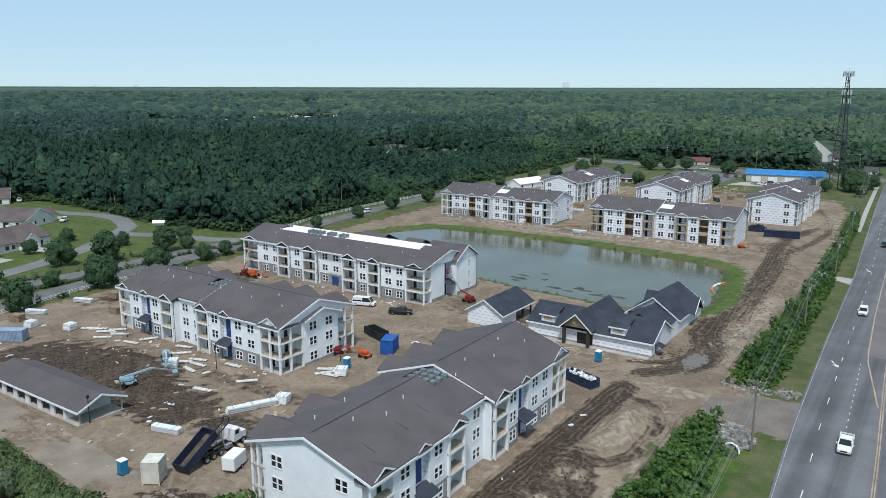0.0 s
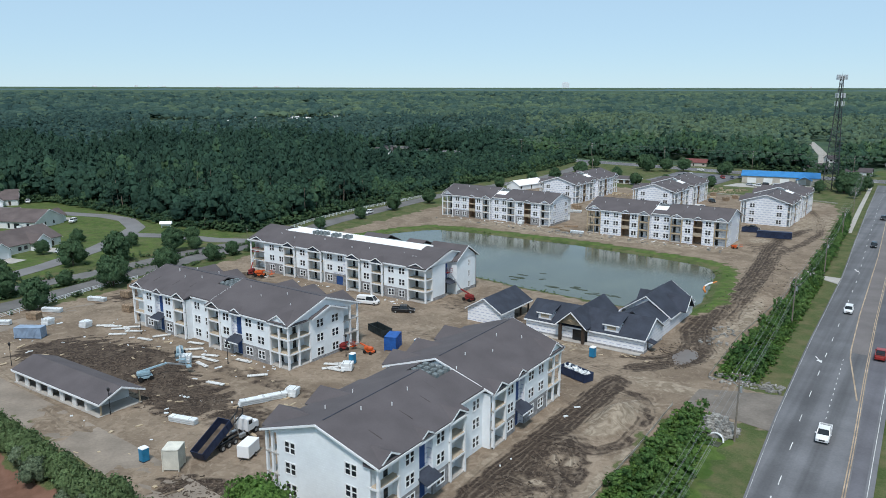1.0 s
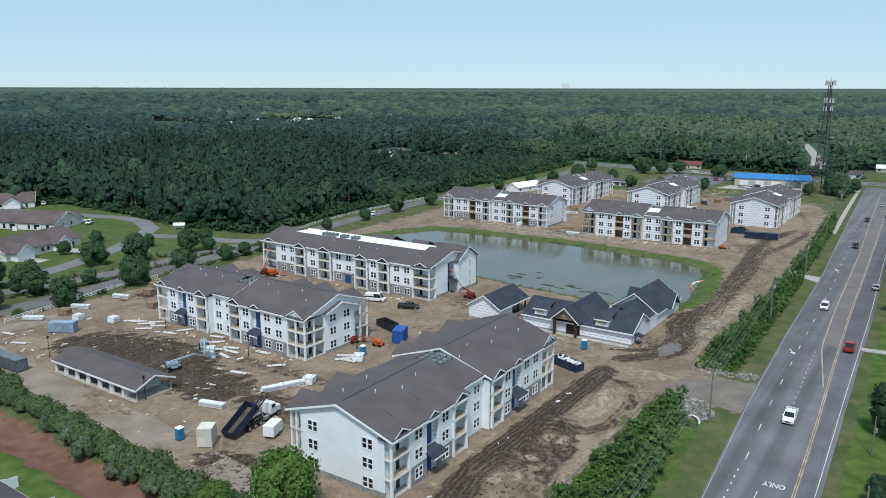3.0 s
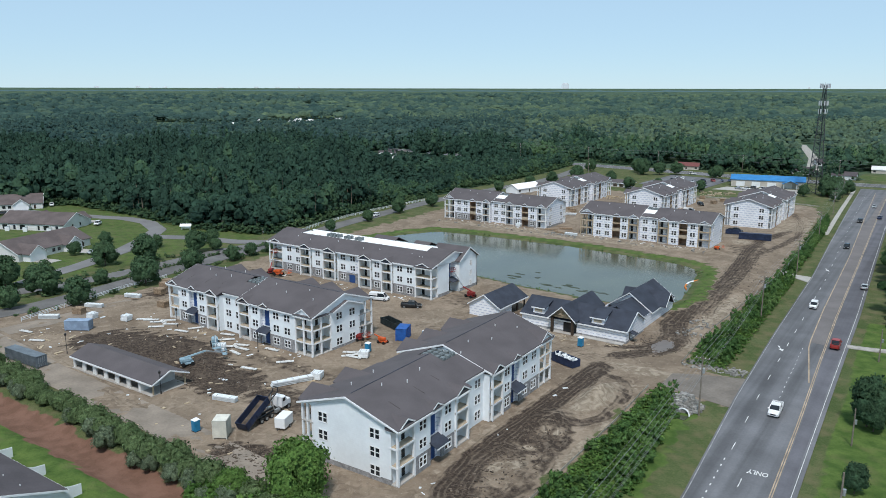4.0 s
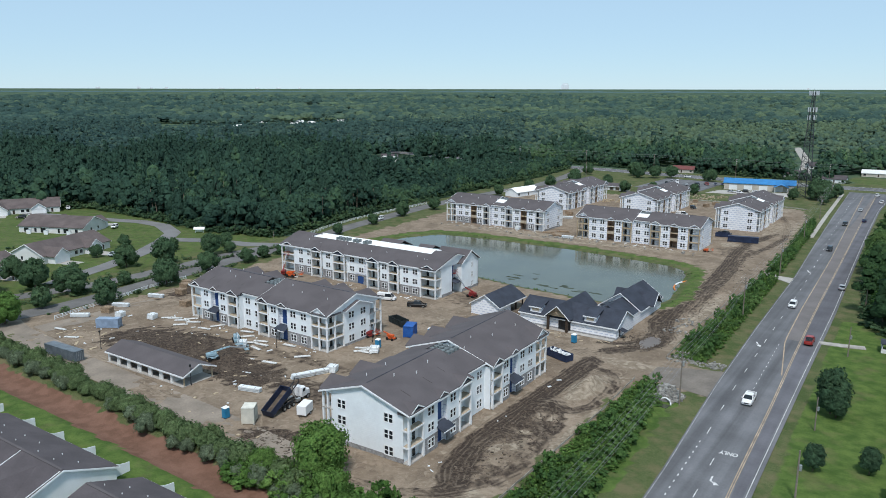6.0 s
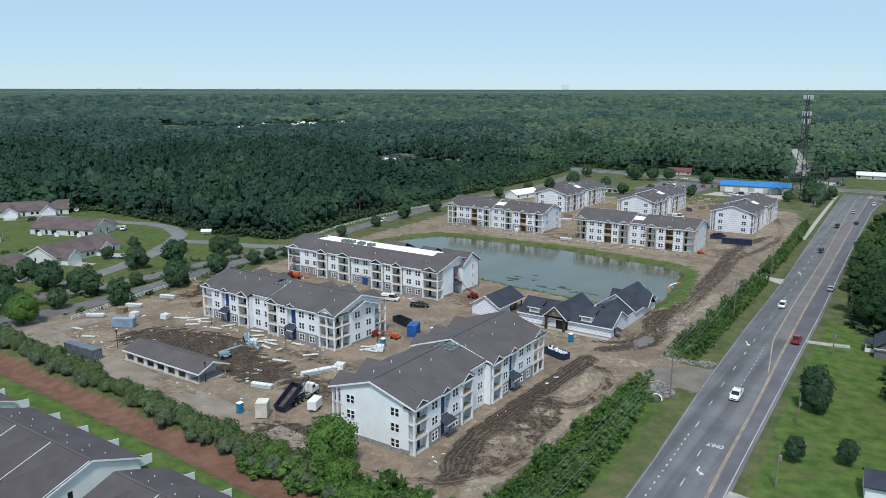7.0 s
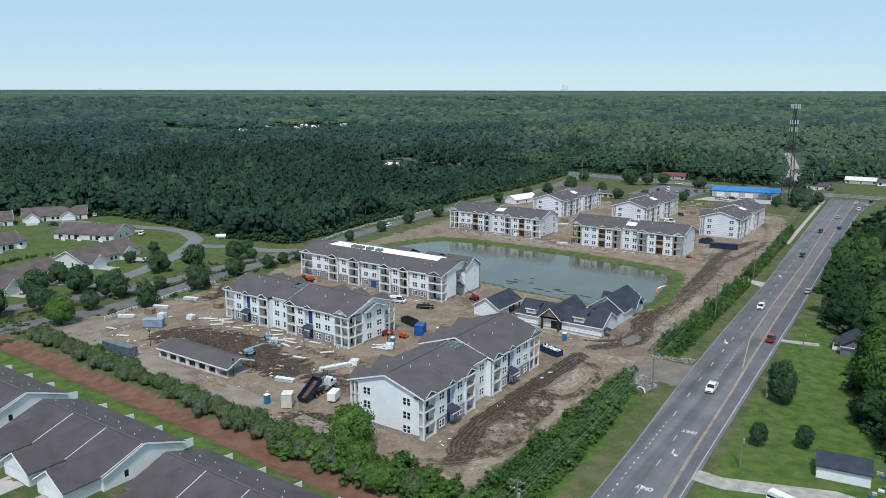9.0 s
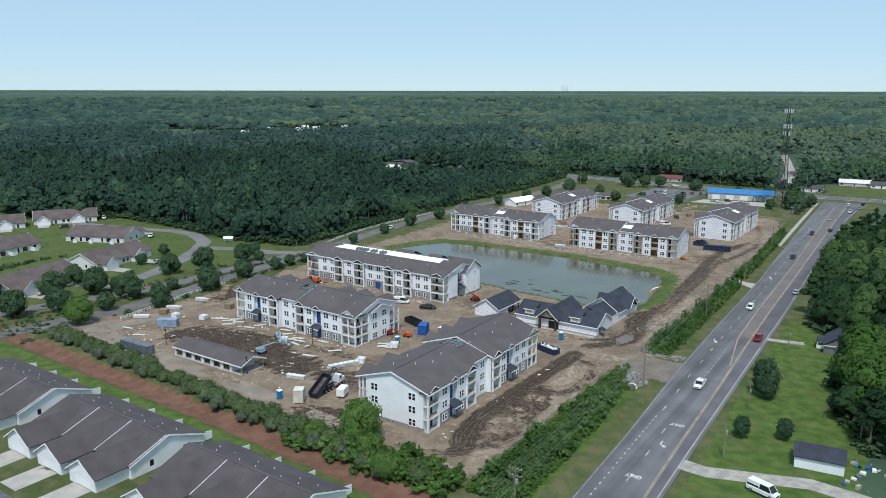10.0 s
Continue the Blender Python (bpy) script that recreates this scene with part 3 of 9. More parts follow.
# ---- materials of the buildings ----
def wrap_material(name, base, ink, sx, sz):
    """House wrap: white sheet with rows of small printed marks and lap lines."""
    m = material(name, base, 0.6, vary=0.06, scale=3, fine=2)
    n, l = m.node_tree.nodes, m.node_tree.links
    b = n["Principled BSDF"]
    old = b.inputs["Base Color"].links[0].from_socket
    g = n.new("ShaderNodeNewGeometry")
    sep = n.new("ShaderNodeSeparateXYZ")
    l.new(g.outputs["Position"], sep.inputs[0])
    add = n.new("ShaderNodeMath")
    l.new(sep.outputs[0], add.inputs[0])
    l.new(sep.outputs[1], add.inputs[1])
    comb = n.new("ShaderNodeCombineXYZ")
    l.new(add.outputs[0], comb.inputs[0])
    l.new(sep.outputs[2], comb.inputs[1])
    br = n.new("ShaderNodeTexBrick")
    br.offset = 0.5
    for k, v in (("Scale", 1.0), ("Mortar Size", 0.30), ("Brick Width", sx), ("Row Height", sz), ("Mortar Smooth", 0.2)):
        br.inputs[k].default_value = v
    br.inputs["Color1"].default_value = br.inputs["Color2"].default_value = (*ink, 1)
    br.inputs["Mortar"].default_value = (1, 1, 1, 1)
    l.new(comb.outputs[0], br.inputs["Vector"])
    x = n.new("ShaderNodeMix")
    x.data_type, x.blend_type = "RGBA", "MULTIPLY"
    x.inputs[0].default_value = 0.8
    l.new(old, x.inputs[6])
    l.new(br.outputs["Color"], x.inputs[7])
    l.new(x.outputs[2], b.inputs["Base Color"])
    return m


def siding_material(name, base):
    """Lap siding: shadowed course lines every 18 cm."""
    m = material(name, base, 0.55, vary=0.05, scale=5, fine=2)
    n, l = m.node_tree.nodes, m.node_tree.links
    w = n.new("ShaderNodeTexWave")
    w.wave_type, w.bands_direction, w.wave_profile = "BANDS", "Z", "SAW"
    w.inputs["Scale"].default_value = 0.88
    bp = n.new("ShaderNodeBump")
    bp.inputs["Strength"].default_value, bp.inputs["Distance"].default_value = 0.35, 0.02
    l.new(n.new("ShaderNodeNewGeometry").outputs["Position"], w.inputs["Vector"])
    l.new(w.outputs["Fac"], bp.inputs["Height"])
    l.new(bp.outputs[0], n["Principled BSDF"].inputs["Normal"])
    return m


M["siding"] = siding_material("white_lap_siding", (0.80, 0.835, 0.85))
M["wrap"] = wrap_material("white_house_wrap", (0.78, 0.79, 0.81), (0.62, 0.65, 0.76), 1.9, 0.95)
M["wrap_dots"] = wrap_material("printed_house_wrap", (0.76, 0.77, 0.79), (0.52, 0.55, 0.70), 1.5, 0.72)
M["veneer"] = material("grey_stone_veneer", (0.27, 0.265, 0.265), 0.9, vary=0.28, scale=0.6, fine=5, bump=0.02, bump_scale=5)
M["glass"] = material("dark_window_glass", (0.018, 0.022, 0.026), 0.06, vary=0.1, spec=0.5)
M["plywood"] = material("tan_plywood", (0.40, 0.335, 0.25), 0.85, vary=0.15, scale=1.2, fine=5)
M["lumber"] = material("raw_lumber", (0.40, 0.32, 0.22), 0.85, vary=0.2, scale=1, fine=6)
M["blue_door"] = material("navy_blue_sheeting", (0.022, 0.065, 0.20), 0.6, vary=0.15, scale=1.5)
M["membrane"] = material("white_roof_membrane", (0.86, 0.86, 0.85), 0.5, vary=0.04, scale=4, fine=0.6)
M["well"] = material("pale_grey_well_membrane", (0.42, 0.44, 0.47), 0.6, vary=0.15, scale=2)
M["steel"] = material("galvanised_steel", (0.42, 0.44, 0.45), 0.45, 0.6, vary=0.15, scale=1)
M["grey_paint"] = material("grey_machine_paint", (0.17, 0.195, 0.20), 0.5, vary=0.15, scale=0.6)
M["club_roof"] = material("blue_black_shingles", (0.038, 0.044, 0.060), 0.85, vary=0.2, scale=3, fine=4, bump=0.02, bump_scale=6)
M["vent_strip"] = material("dark_brown_vent_strip", (0.062, 0.052, 0.050), 0.85, vary=0.15)
M["dark_timber"] = material("dark_stained_timber", (0.05, 0.035, 0.025), 0.7, vary=0.2)
F0 = (0.2, 3.25, 6.3)      # floor levels of the three storeys
EAVE = 9.4


def panel(bm, axis_, at, a0, a1, z0, z1, holes, thick=0.25, split=None, mi_low=0, mi=0):
    """A wall along x (axis_ 'x', outer face at y=at) or y (outer face at x=at; thick may be negative), with openings that go through it."""
    ca = sorted({a0, a1, *[h[0] for h in holes if a0 < h[0] < a1], *[h[1] for h in holes if a0 < h[1] < a1]})
    cz = sorted({z0, z1, *[h[2] for h in holes if z0 < h[2] < z1], *[h[3] for h in holes if z0 < h[3] < z1], *([split] if split else [])})
    for p, q in zip(ca, ca[1:]):
        for r, s in zip(cz, cz[1:]):
            if any(h[0] - 1e-6 <= p and q <= h[1] + 1e-6 and h[2] - 1e-6 <= r and s <= h[3] + 1e-6 for h in holes):
                continue
            k = mi_low if split and s <= split + 1e-6 else mi
            t0, t1 = sorted((at, at + thick))
            if axis_ == "x":
                box(bm, p, q, t0, t1, r, s, k)
            else:
                box(bm, t0, t1, p, q, r, s, k)


def window_meshes(w=1.9, h=1.65):
    """Twin double-hung window in its opening: white frame mesh, one sash of dark glass. Faces -y, origin at the sill's centre on the wall's face."""
    f = boxes((-w / 2 - 0.1, -w / 2 + 0.05, -0.05, 0.18, -0.08, h + 0.1), (w / 2 - 0.05, w / 2 + 0.1, -0.05, 0.18, -0.08, h + 0.1), (-w / 2 + 0.05, w / 2 - 0.05, -0.05, 0.18, h - 0.06, h + 0.1),
              (-w / 2 + 0.05, w / 2 - 0.05, -0.07, 0.18, -0.08, 0.05), (-0.12, 0.12, -0.05, 0.18, 0.05, h - 0.06),
              (-w / 2 + 0.05, -0.12, 0.0, 0.12, h / 2 - 0.06, h / 2 + 0.05), (0.12, w / 2 - 0.05, 0.0, 0.12, h / 2 - 0.06, h / 2 + 0.05))
    fm = bpy.data.meshes.new("window")
    f.to_mesh(fm)
    f.free()
    fm.materials.append(M["trim"])
    g = boxes((-w / 4 + 0.05, w / 4 - 0.05, 0.05, 0.09, 0.04, h - 0.05))
    gm = bpy.data.meshes.new("pane")
    g.to_mesh(gm)
    g.free()
    gm.materials.append(M["glass"])
    return fm, gm, w


WIN = window_meshes()
WIN_ONE = window_meshes(1.0)


def window(parent, m, kind=None):
    fm, gm, w = kind or WIN
    o = share("window", fm, parent, m)
    if w > 1.5:
        share("pane", gm, o, pose(-w / 4 - 0.03, 0, 0))
        share("pane", gm, o, pose(w / 4 + 0.03, 0, 0))
    else:
        s = share("pane", gm, o, pose(0, 0, 0))
        s.scale = (1.55, 1, 1)
    return o


def gable_roof(bm, x0, x1, yc, half, ze, zr, th=0.22, over=0.4, notch=None, mi=0):
    """Two slopes with the ridge along x; notch (a, b, half width) leaves a well in both slopes."""
    m = (zr - ze) / half
    for sgn in (-1, 1):
        ye, zz = yc + sgn * (half + over), ze - m * over
        spans = [(x0, x1, 0.0)] if not notch else [(x0, notch[0], 0.0), (notch[0], notch[1], notch[2]), (notch[1], x1, 0.0)]
        for a, b, t in spans:
            if b - a < 0.01:
                continue
            p = [(a, ye, zz), (b, ye, zz), (b, yc + sgn * t, zr - m * t), (a, yc + sgn * t, zr - m * t)]
            slab(bm, [(q[0], q[1], q[2] + th) for q in (p if sgn < 0 else p[::-1])], th, mi)


def gable_y(bm, y0, y1, xc, half, ze, zr, th=0.2, over=0.45):
    """Two slopes with the ridge along y."""
    m = (zr - ze) / half
    for s in (-1, 1):
        xe = xc + s * (half + over)
        p = [(xe, y0, ze - m * over + th), (xe, y1, ze - m * over + th), (xc, y1, zr + th), (xc, y0, zr + th)]
        slab(bm, p if s > 0 else p[::-1], th)


def tri_y(bm, y0, y1, x0, x1, z0, zr):
    xc = (x0 + x1) / 2
    a = [bm.verts.new((p[0], y0, p[1])) for p in ((x0, z0), (x1, z0), (xc, zr))]
    b = [bm.verts.new((p[0], y1, p[1])) for p in ((x0, z0), (x1, z0), (xc, zr))]
    bm.faces.new(a)
    bm.faces.new(b[::-1])
    for i in range(3):
        j = (i + 1) % 3
        bm.faces.new((a[j], a[i], b[i], b[j]))


def rake_y(bm, y, x0, x1, z0, zr, w=0.28, t=0.1):
    xc = (x0 + x1) / 2
    for xa in (x0, x1):
        v = [bm.verts.new(p) for p in ((xa, y, z0 - w), (xa, y + t, z0 - w), (xc, y + t, zr - w), (xc, y, zr - w), (xa, y, z0), (xa, y + t, z0), (xc, y + t, zr), (xc, y, zr))]
        for f in ((0, 1, 2, 3), (4, 7, 6, 5), (0, 4, 5, 1), (1, 5, 6, 2), (2, 6, 7, 3), (3, 7, 4, 0)):
            bm.faces.new([v[i] for i in f])


def tri_wall(bm, x0, x1, y0, y1, z0, zr, mi=0):
    """The triangle under a gable: along y, between x0 and x1."""
    yc = (y0 + y1) / 2
    a = [bm.verts.new((x0, *p)) for p in ((y0, z0), (y1, z0), (yc, zr))]
    b = [bm.verts.new((x1, *p)) for p in ((y0, z0), (y1, z0), (yc, zr))]
    bm.faces.new(a[::-1]).material_index = mi
    bm.faces.new(b).material_index = mi
    for i in range(3):
        j = (i + 1) % 3
        bm.faces.new((a[i], a[j], b[j], b[i])).material_index = mi


def rake_trim(bm, x, y0, y1, z0, zr, w=0.3, t=0.12):
    """White boards along the sloped edges of a gable end."""
    yc = (y0 + y1) / 2
    for ya in (y0, y1):
        v = [bm.verts.new(p) for p in ((x - t / 2, ya, z0 - w), (x + t / 2, ya, z0 - w), (x + t / 2, yc, zr - w), (x - t / 2, yc, zr - w), (x - t / 2, ya, z0), (x + t / 2, ya, z0), (x + t / 2, yc, zr), (x - t / 2, yc, zr))]
        for f in ((3, 2, 1, 0), (4, 5, 6, 7), (0, 1, 5, 4), (1, 2, 6, 5), (2, 3, 7, 6), (3, 0, 4, 7)):
            bm.faces.new([v[i] for i in f])


def gablet(parent, u0, u1, yf, depth=3.2, rise=1.35, z=EAVE - 0.35, roof="roof", face="siding"):
    """A small gable over a bay, with its ridge running back into the roof; front at y=yf."""
    uc, half = (u0 + u1) / 2, (u1 - u0) / 2 + 0.35
    bm = bmesh.new()
    for s in (-1, 1):
        p = [(uc + s * half, yf - 0.25, z), (uc, yf - 0.25, z + rise), (uc, yf + depth + 1.0, z + rise), (uc + s * half, yf + depth - 1.2, z)]
        slab(bm, [(q[0], q[1], q[2] + 0.16) for q in (p if s > 0 else p[::-1])], 0.14)
    g = part("gablet", bm, M[roof], parent, "small dark-shingled gable")
    bm = bmesh.new()
    v = [(u0 - 0.1, z), (u1 + 0.1, z), (uc, z + rise - 0.12)]
    a = [bm.verts.new((x, yf, zz)) for x, zz in v]
    b = [bm.verts.new((x, yf + 0.15, zz)) for x, zz in v]
    bm.faces.new(a)
    bm.faces.new(b[::-1])
    for i in range(3):
        j = (i + 1) % 3
        bm.faces.new((a[j], a[i], b[i], b[j]))
    part("pediment", bm, M[face], g)
    bm = bmesh.new()
    for s in (-1, 1):
        v = [bm.verts.new(p) for p in ((uc + s * half, yf - 0.3, z - 0.12), (uc + s * half, yf - 0.2, z - 0.12), (uc, yf - 0.2, z + rise - 0.12), (uc, yf - 0.3, z + rise - 0.12),
                                       (uc + s * half, yf - 0.3, z + 0.14), (uc + s * half, yf - 0.2, z + 0.14), (uc, yf - 0.2, z + rise + 0.14), (uc, yf - 0.3, z + rise + 0.14))]
        for f in ((0, 1, 2, 3), (4, 7, 6, 5), (0, 4, 5, 1), (1, 5, 6, 2), (2, 6, 7, 3), (3, 7, 4, 0)):
            bm.faces.new([v[i] for i in f])
    box(bm, u0 - 0.3, u1 + 0.3, yf - 0.28, yf - 0.02, z - 0.3, z - 0.02)
    part("bargeboard", bm, M["trim"], g)
    return g


def storey_holes(uc, w=1.9):
    return [(uc - w / 2, uc + w / 2, f + 0.65, f + 2.3) for f in F0]


def balcony_bay(parent, u0, u1, yf, proj, style):
    """Open balconies on three floors: plates, four corner posts, door and window in the back wall."""
    y0, yb = yf - proj, yf + 1.7
    for i, f in enumerate(F0):
        bm = boxes((u0, u1, y0, yb, f - 0.22, f))
        pl = part("balcony_floor", bm, M["concrete"] if i == 0 else M["plywood"], parent, "bare plywood balcony floor" if i else "")
        if i:
            part("fascia", boxes((u0 + 0.02, u1 - 0.02, y0 - 0.05, y0 - 0.003, f - 0.3, f + 0.02)), M[style["post"]], pl)
    for x in (u0 + 0.2, u1 - 0.2):
        part("post", boxes((x - 0.2, x + 0.2, y0 - 0.06, y0 + 0.34, 0.0, EAVE - 0.3)), M[style["post"]], parent)
    uc = (u0 + u1) / 2
    doors = [(u0 + 0.5, u0 + 1.45, f, f + 2.15) for f in F0]
    wins = [(u1 - 1.6, u1 - 0.6, f + 0.65, f + 2.3) for f in F0]
    bm = bmesh.new()
    panel(bm, "x", yb, u0, u1, 0, EAVE - 0.2, doors + wins)
    box(bm, u0 - 0.25, u0 - 0.003, yf + 0.26, yb + 0.25, 0, EAVE - 0.2)
    box(bm, u1 + 0.003, u1 + 0.25, yf + 0.26, yb + 0.25, 0, EAVE - 0.2)
    part("bay_wall", bm, M[style["wall"]], parent)
    for f in F0:
        part("balcony_door", boxes((u0 + 0.5, u0 + 1.45, yb + 0.08, yb + 0.14, f, f + 2.15)), M["glass"], parent, "dark balcony door")
        window(parent, pose(u1 - 1.1, yb, f + 0.65), WIN_ONE)
    part("soffit", boxes((u0, u1, y0, yb, EAVE - 0.62, EAVE - 0.5)), M["trim"], parent)
    gablet(parent, u0, u1, y0, face=style["gable"])


def entry_bay(parent, u0, u1, yf, style):
    """The stair entry: a tall recess with blue sheeting, small awning and gable over it; a bare breezeway on the wrapped ones."""
    yb = yf + (0.9 if style["blue"] else 3.4)
    bm = bmesh.new()
    panel(bm, "x", yb, u0, u1, 0, EAVE - 0.2, [])
    box(bm, u0 - 0.25, u0 - 0.003, yf + 0.26, yb + 0.25, 0, EAVE - 0.2)
    box(bm, u1 + 0.003, u1 + 0.25, yf + 0.26, yb + 0.25, 0, EAVE - 0.2)
    part("entry_wall", bm, M["wrap_dots" if style["blue"] else "dark_inside"], parent)
    uc = (u0 + u1) / 2
    if style["blue"]:
        part("entry_door", boxes((uc - 0.75, uc + 0.75, yb - 0.1, yb - 0.02, 0.15, 3.0)), M["blue_door"], parent, "navy blue sheeted entry")
        part("stair_opening", boxes((uc - 0.8, uc + 0.8, yb - 0.1, yb - 0.02, 4.5, 8.6)), M["blue_door"], parent, "tall navy blue sheeted opening")
        bm = bmesh.new()
        slab(bm, [(u0 - 0.3, yf - 1.5, 3.25), (u1 + 0.3, yf - 1.5, 3.25), (u1 + 0.3, yf + 0.7, 4.3), (u0 - 0.3, yf + 0.7, 4.3)], 0.12)
        a = part("awning", bm, M["club_roof"], parent, "dark shingled entry awning")
        part("awning_trim", boxes((u0 - 0.3, u1 + 0.3, yf - 1.56, yf - 1.503, 3.0, 3.24)), M["trim"], a)
    else:
        for f in F0[1:]:
            part("landing", boxes((u0 + 0.05, u1 - 0.05, yf - 0.1, yb - 0.05, f - 0.3, f)), M["lumber"], parent, "raw lumber stair landing")
        part("landing_rail", boxes((u0 + 0.05, u1 - 0.05, yf - 0.08, yf + 0.06, 3.3, 4.25)), M["plywood"], parent, "plywood guard board")
    part("soffit", boxes((u0, u1, yf, yb, EAVE - 0.62, EAVE - 0.5)), M["trim"], parent)
    gablet(parent, u0, u1, yf - 0.1, rise=1.1, face=style["gable"])


def corner_porch(parent, u0, u1, yf, dep, style, big, end):
    """Three stacked porches at a corner; end is the building's end wall (u1 or u0)."""
    ue = u1 if end > 0 else u0
    ui = u0 if end > 0 else u1
    posts = [(ue, yf), (ui, yf)]
    if big:
        posts += [((ue + ui) / 2, yf), (ue, yf + dep / 2), (ue, yf + dep)]
    else:
        posts += [(ue, yf + dep)]
    for x, y in posts:
        cx = x + (0.2 if x == u0 else -0.2 if x == u1 else 0)
        part("post", boxes((cx - 0.19, cx + 0.19, y - 0.03 if y == yf else y - 0.35, y + 0.35 if y == yf else y - 0.003, 0, EAVE - 0.25)), M[style["post"]], parent)
    for i, f in enumerate(F0):
        pl = part("porch_floor", boxes((u0, u1, yf, yf + dep, f - 0.22, f)), M["concrete"] if i == 0 else M["plywood"], parent)
        if i:
            part("fascia", boxes((u0, u1, yf - 0.06, yf - 0.003, f - 0.3, f + 0.03)), M[style["post"]], pl)
            xa = ue + (0.003 if end > 0 else -0.06)
            part("fascia", boxes((xa, xa + 0.057, yf, yf + dep, f - 0.3, f + 0.03)), M[style["post"]], pl)
    # walls behind the porch, an L
    uw = ue - end * (2.4 if big else (u1 - u0) * 0.5)
    yw = yf + (2.4 if big else dep - 0.35)
    a, b = sorted((ui, uw))
    bm = bmesh.new()
    dh = [(a + 0.4, a + 1.4, f, f + 2.15) for f in F0]
    panel(bm, "x", yw, a, b, 0, EAVE - 0.2, dh)
    if big:
        panel(bm, "y", uw - end * 0.25, yw + 0.25, yf + dep, 0, EAVE - 0.2, [(yw + 0.9, yw + 1.9, f, f + 2.15) for f in F0], thick=0.25)
    else:
        c, d = sorted((uw, ue))
        panel(bm, "x", yw, c + 0.003, d - 0.003 - 0.4 * (end > 0), 0, EAVE - 0.2, [])
    box(bm, ui - 0.12 - 0.125 * end, ui - 0.003 * end - 0.125 * end + 0.12, yf + 0.3, yw, 0, EAVE - 0.2)
    part("porch_wall", bm, M[style["wall"]], parent)
    for f in F0:
        part("porch_door", boxes((a + 0.4, a + 1.4, yw + 0.08, yw + 0.14, f, f + 2.15)), M["glass"], parent)
        if big:
            x0 = uw - end * 0.14
            part("porch_door", boxes((x0 - 0.03, x0 + 0.03, yw + 0.9, yw + 1.9, f, f + 2.15)), M["glass"], parent)
    part("soffit", boxes((u0, u1, yf, yf + dep, EAVE - 0.62, EAVE - 0.5)), M["trim"], parent)
    gablet(parent, u0, u1, yf - 0.05, depth=6.0 if big else 3.4, rise=1.9 if big else 1.4, face=style["wall"] if big else style["gable"])


def vent_pipe(parent, x, y, z):
    bm = bmesh.new()
    tube(bm, [(x, y, z - 0.2), (x, y, z + 0.55)], 0.08, 6)
    part("vent_pipe", bm, M["trim"], parent, "white plastic vent pipe")


def ac_unit_mesh():
    bm = boxes((-0.42, 0.42, -0.42, 0.42, 0.08, 0.95), (-0.45, 0.45, -0.45, 0.45, 0.0, 0.08))
    bmesh.ops.bevel(bm, geom=[e for e in bm.edges if e.calc_length() > 0.8], offset=0.04, segments=1, affect="EDGES")
    tube(bm, [(0, 0, 0.94), (0, 0, 1.02)], 0.34, 12)
    tube(bm, [(0, 0, 1.01), (0, 0, 1.06)], 0.1, 8)
    me = bpy.data.meshes.new("air_conditioner")
    bm.to_mesh(me)
    bm.free()
    me.materials.append(M["grey_paint"])
    return me


AC = ac_unit_mesh()
M["dark_inside"] = material("shaded_raw_framing", (0.42, 0.30, 0.215), 0.9, vary=0.2, scale=1.5)
STYLE_DONE = dict(wall="siding", gable="club_roof", post="trim", blue=True, veneer=True)
STYLE_WRAP = dict(wall="wrap", gable="wrap", post="trim", blue=False, veneer=False)
STYLE_WOOD = dict(wall="wrap", gable="wrap", post="lumber", blue=False, veneer=False)
STYLE_WRAPV = dict(wall="wrap", gable="wrap", post="trim", blue=False, veneer=True)


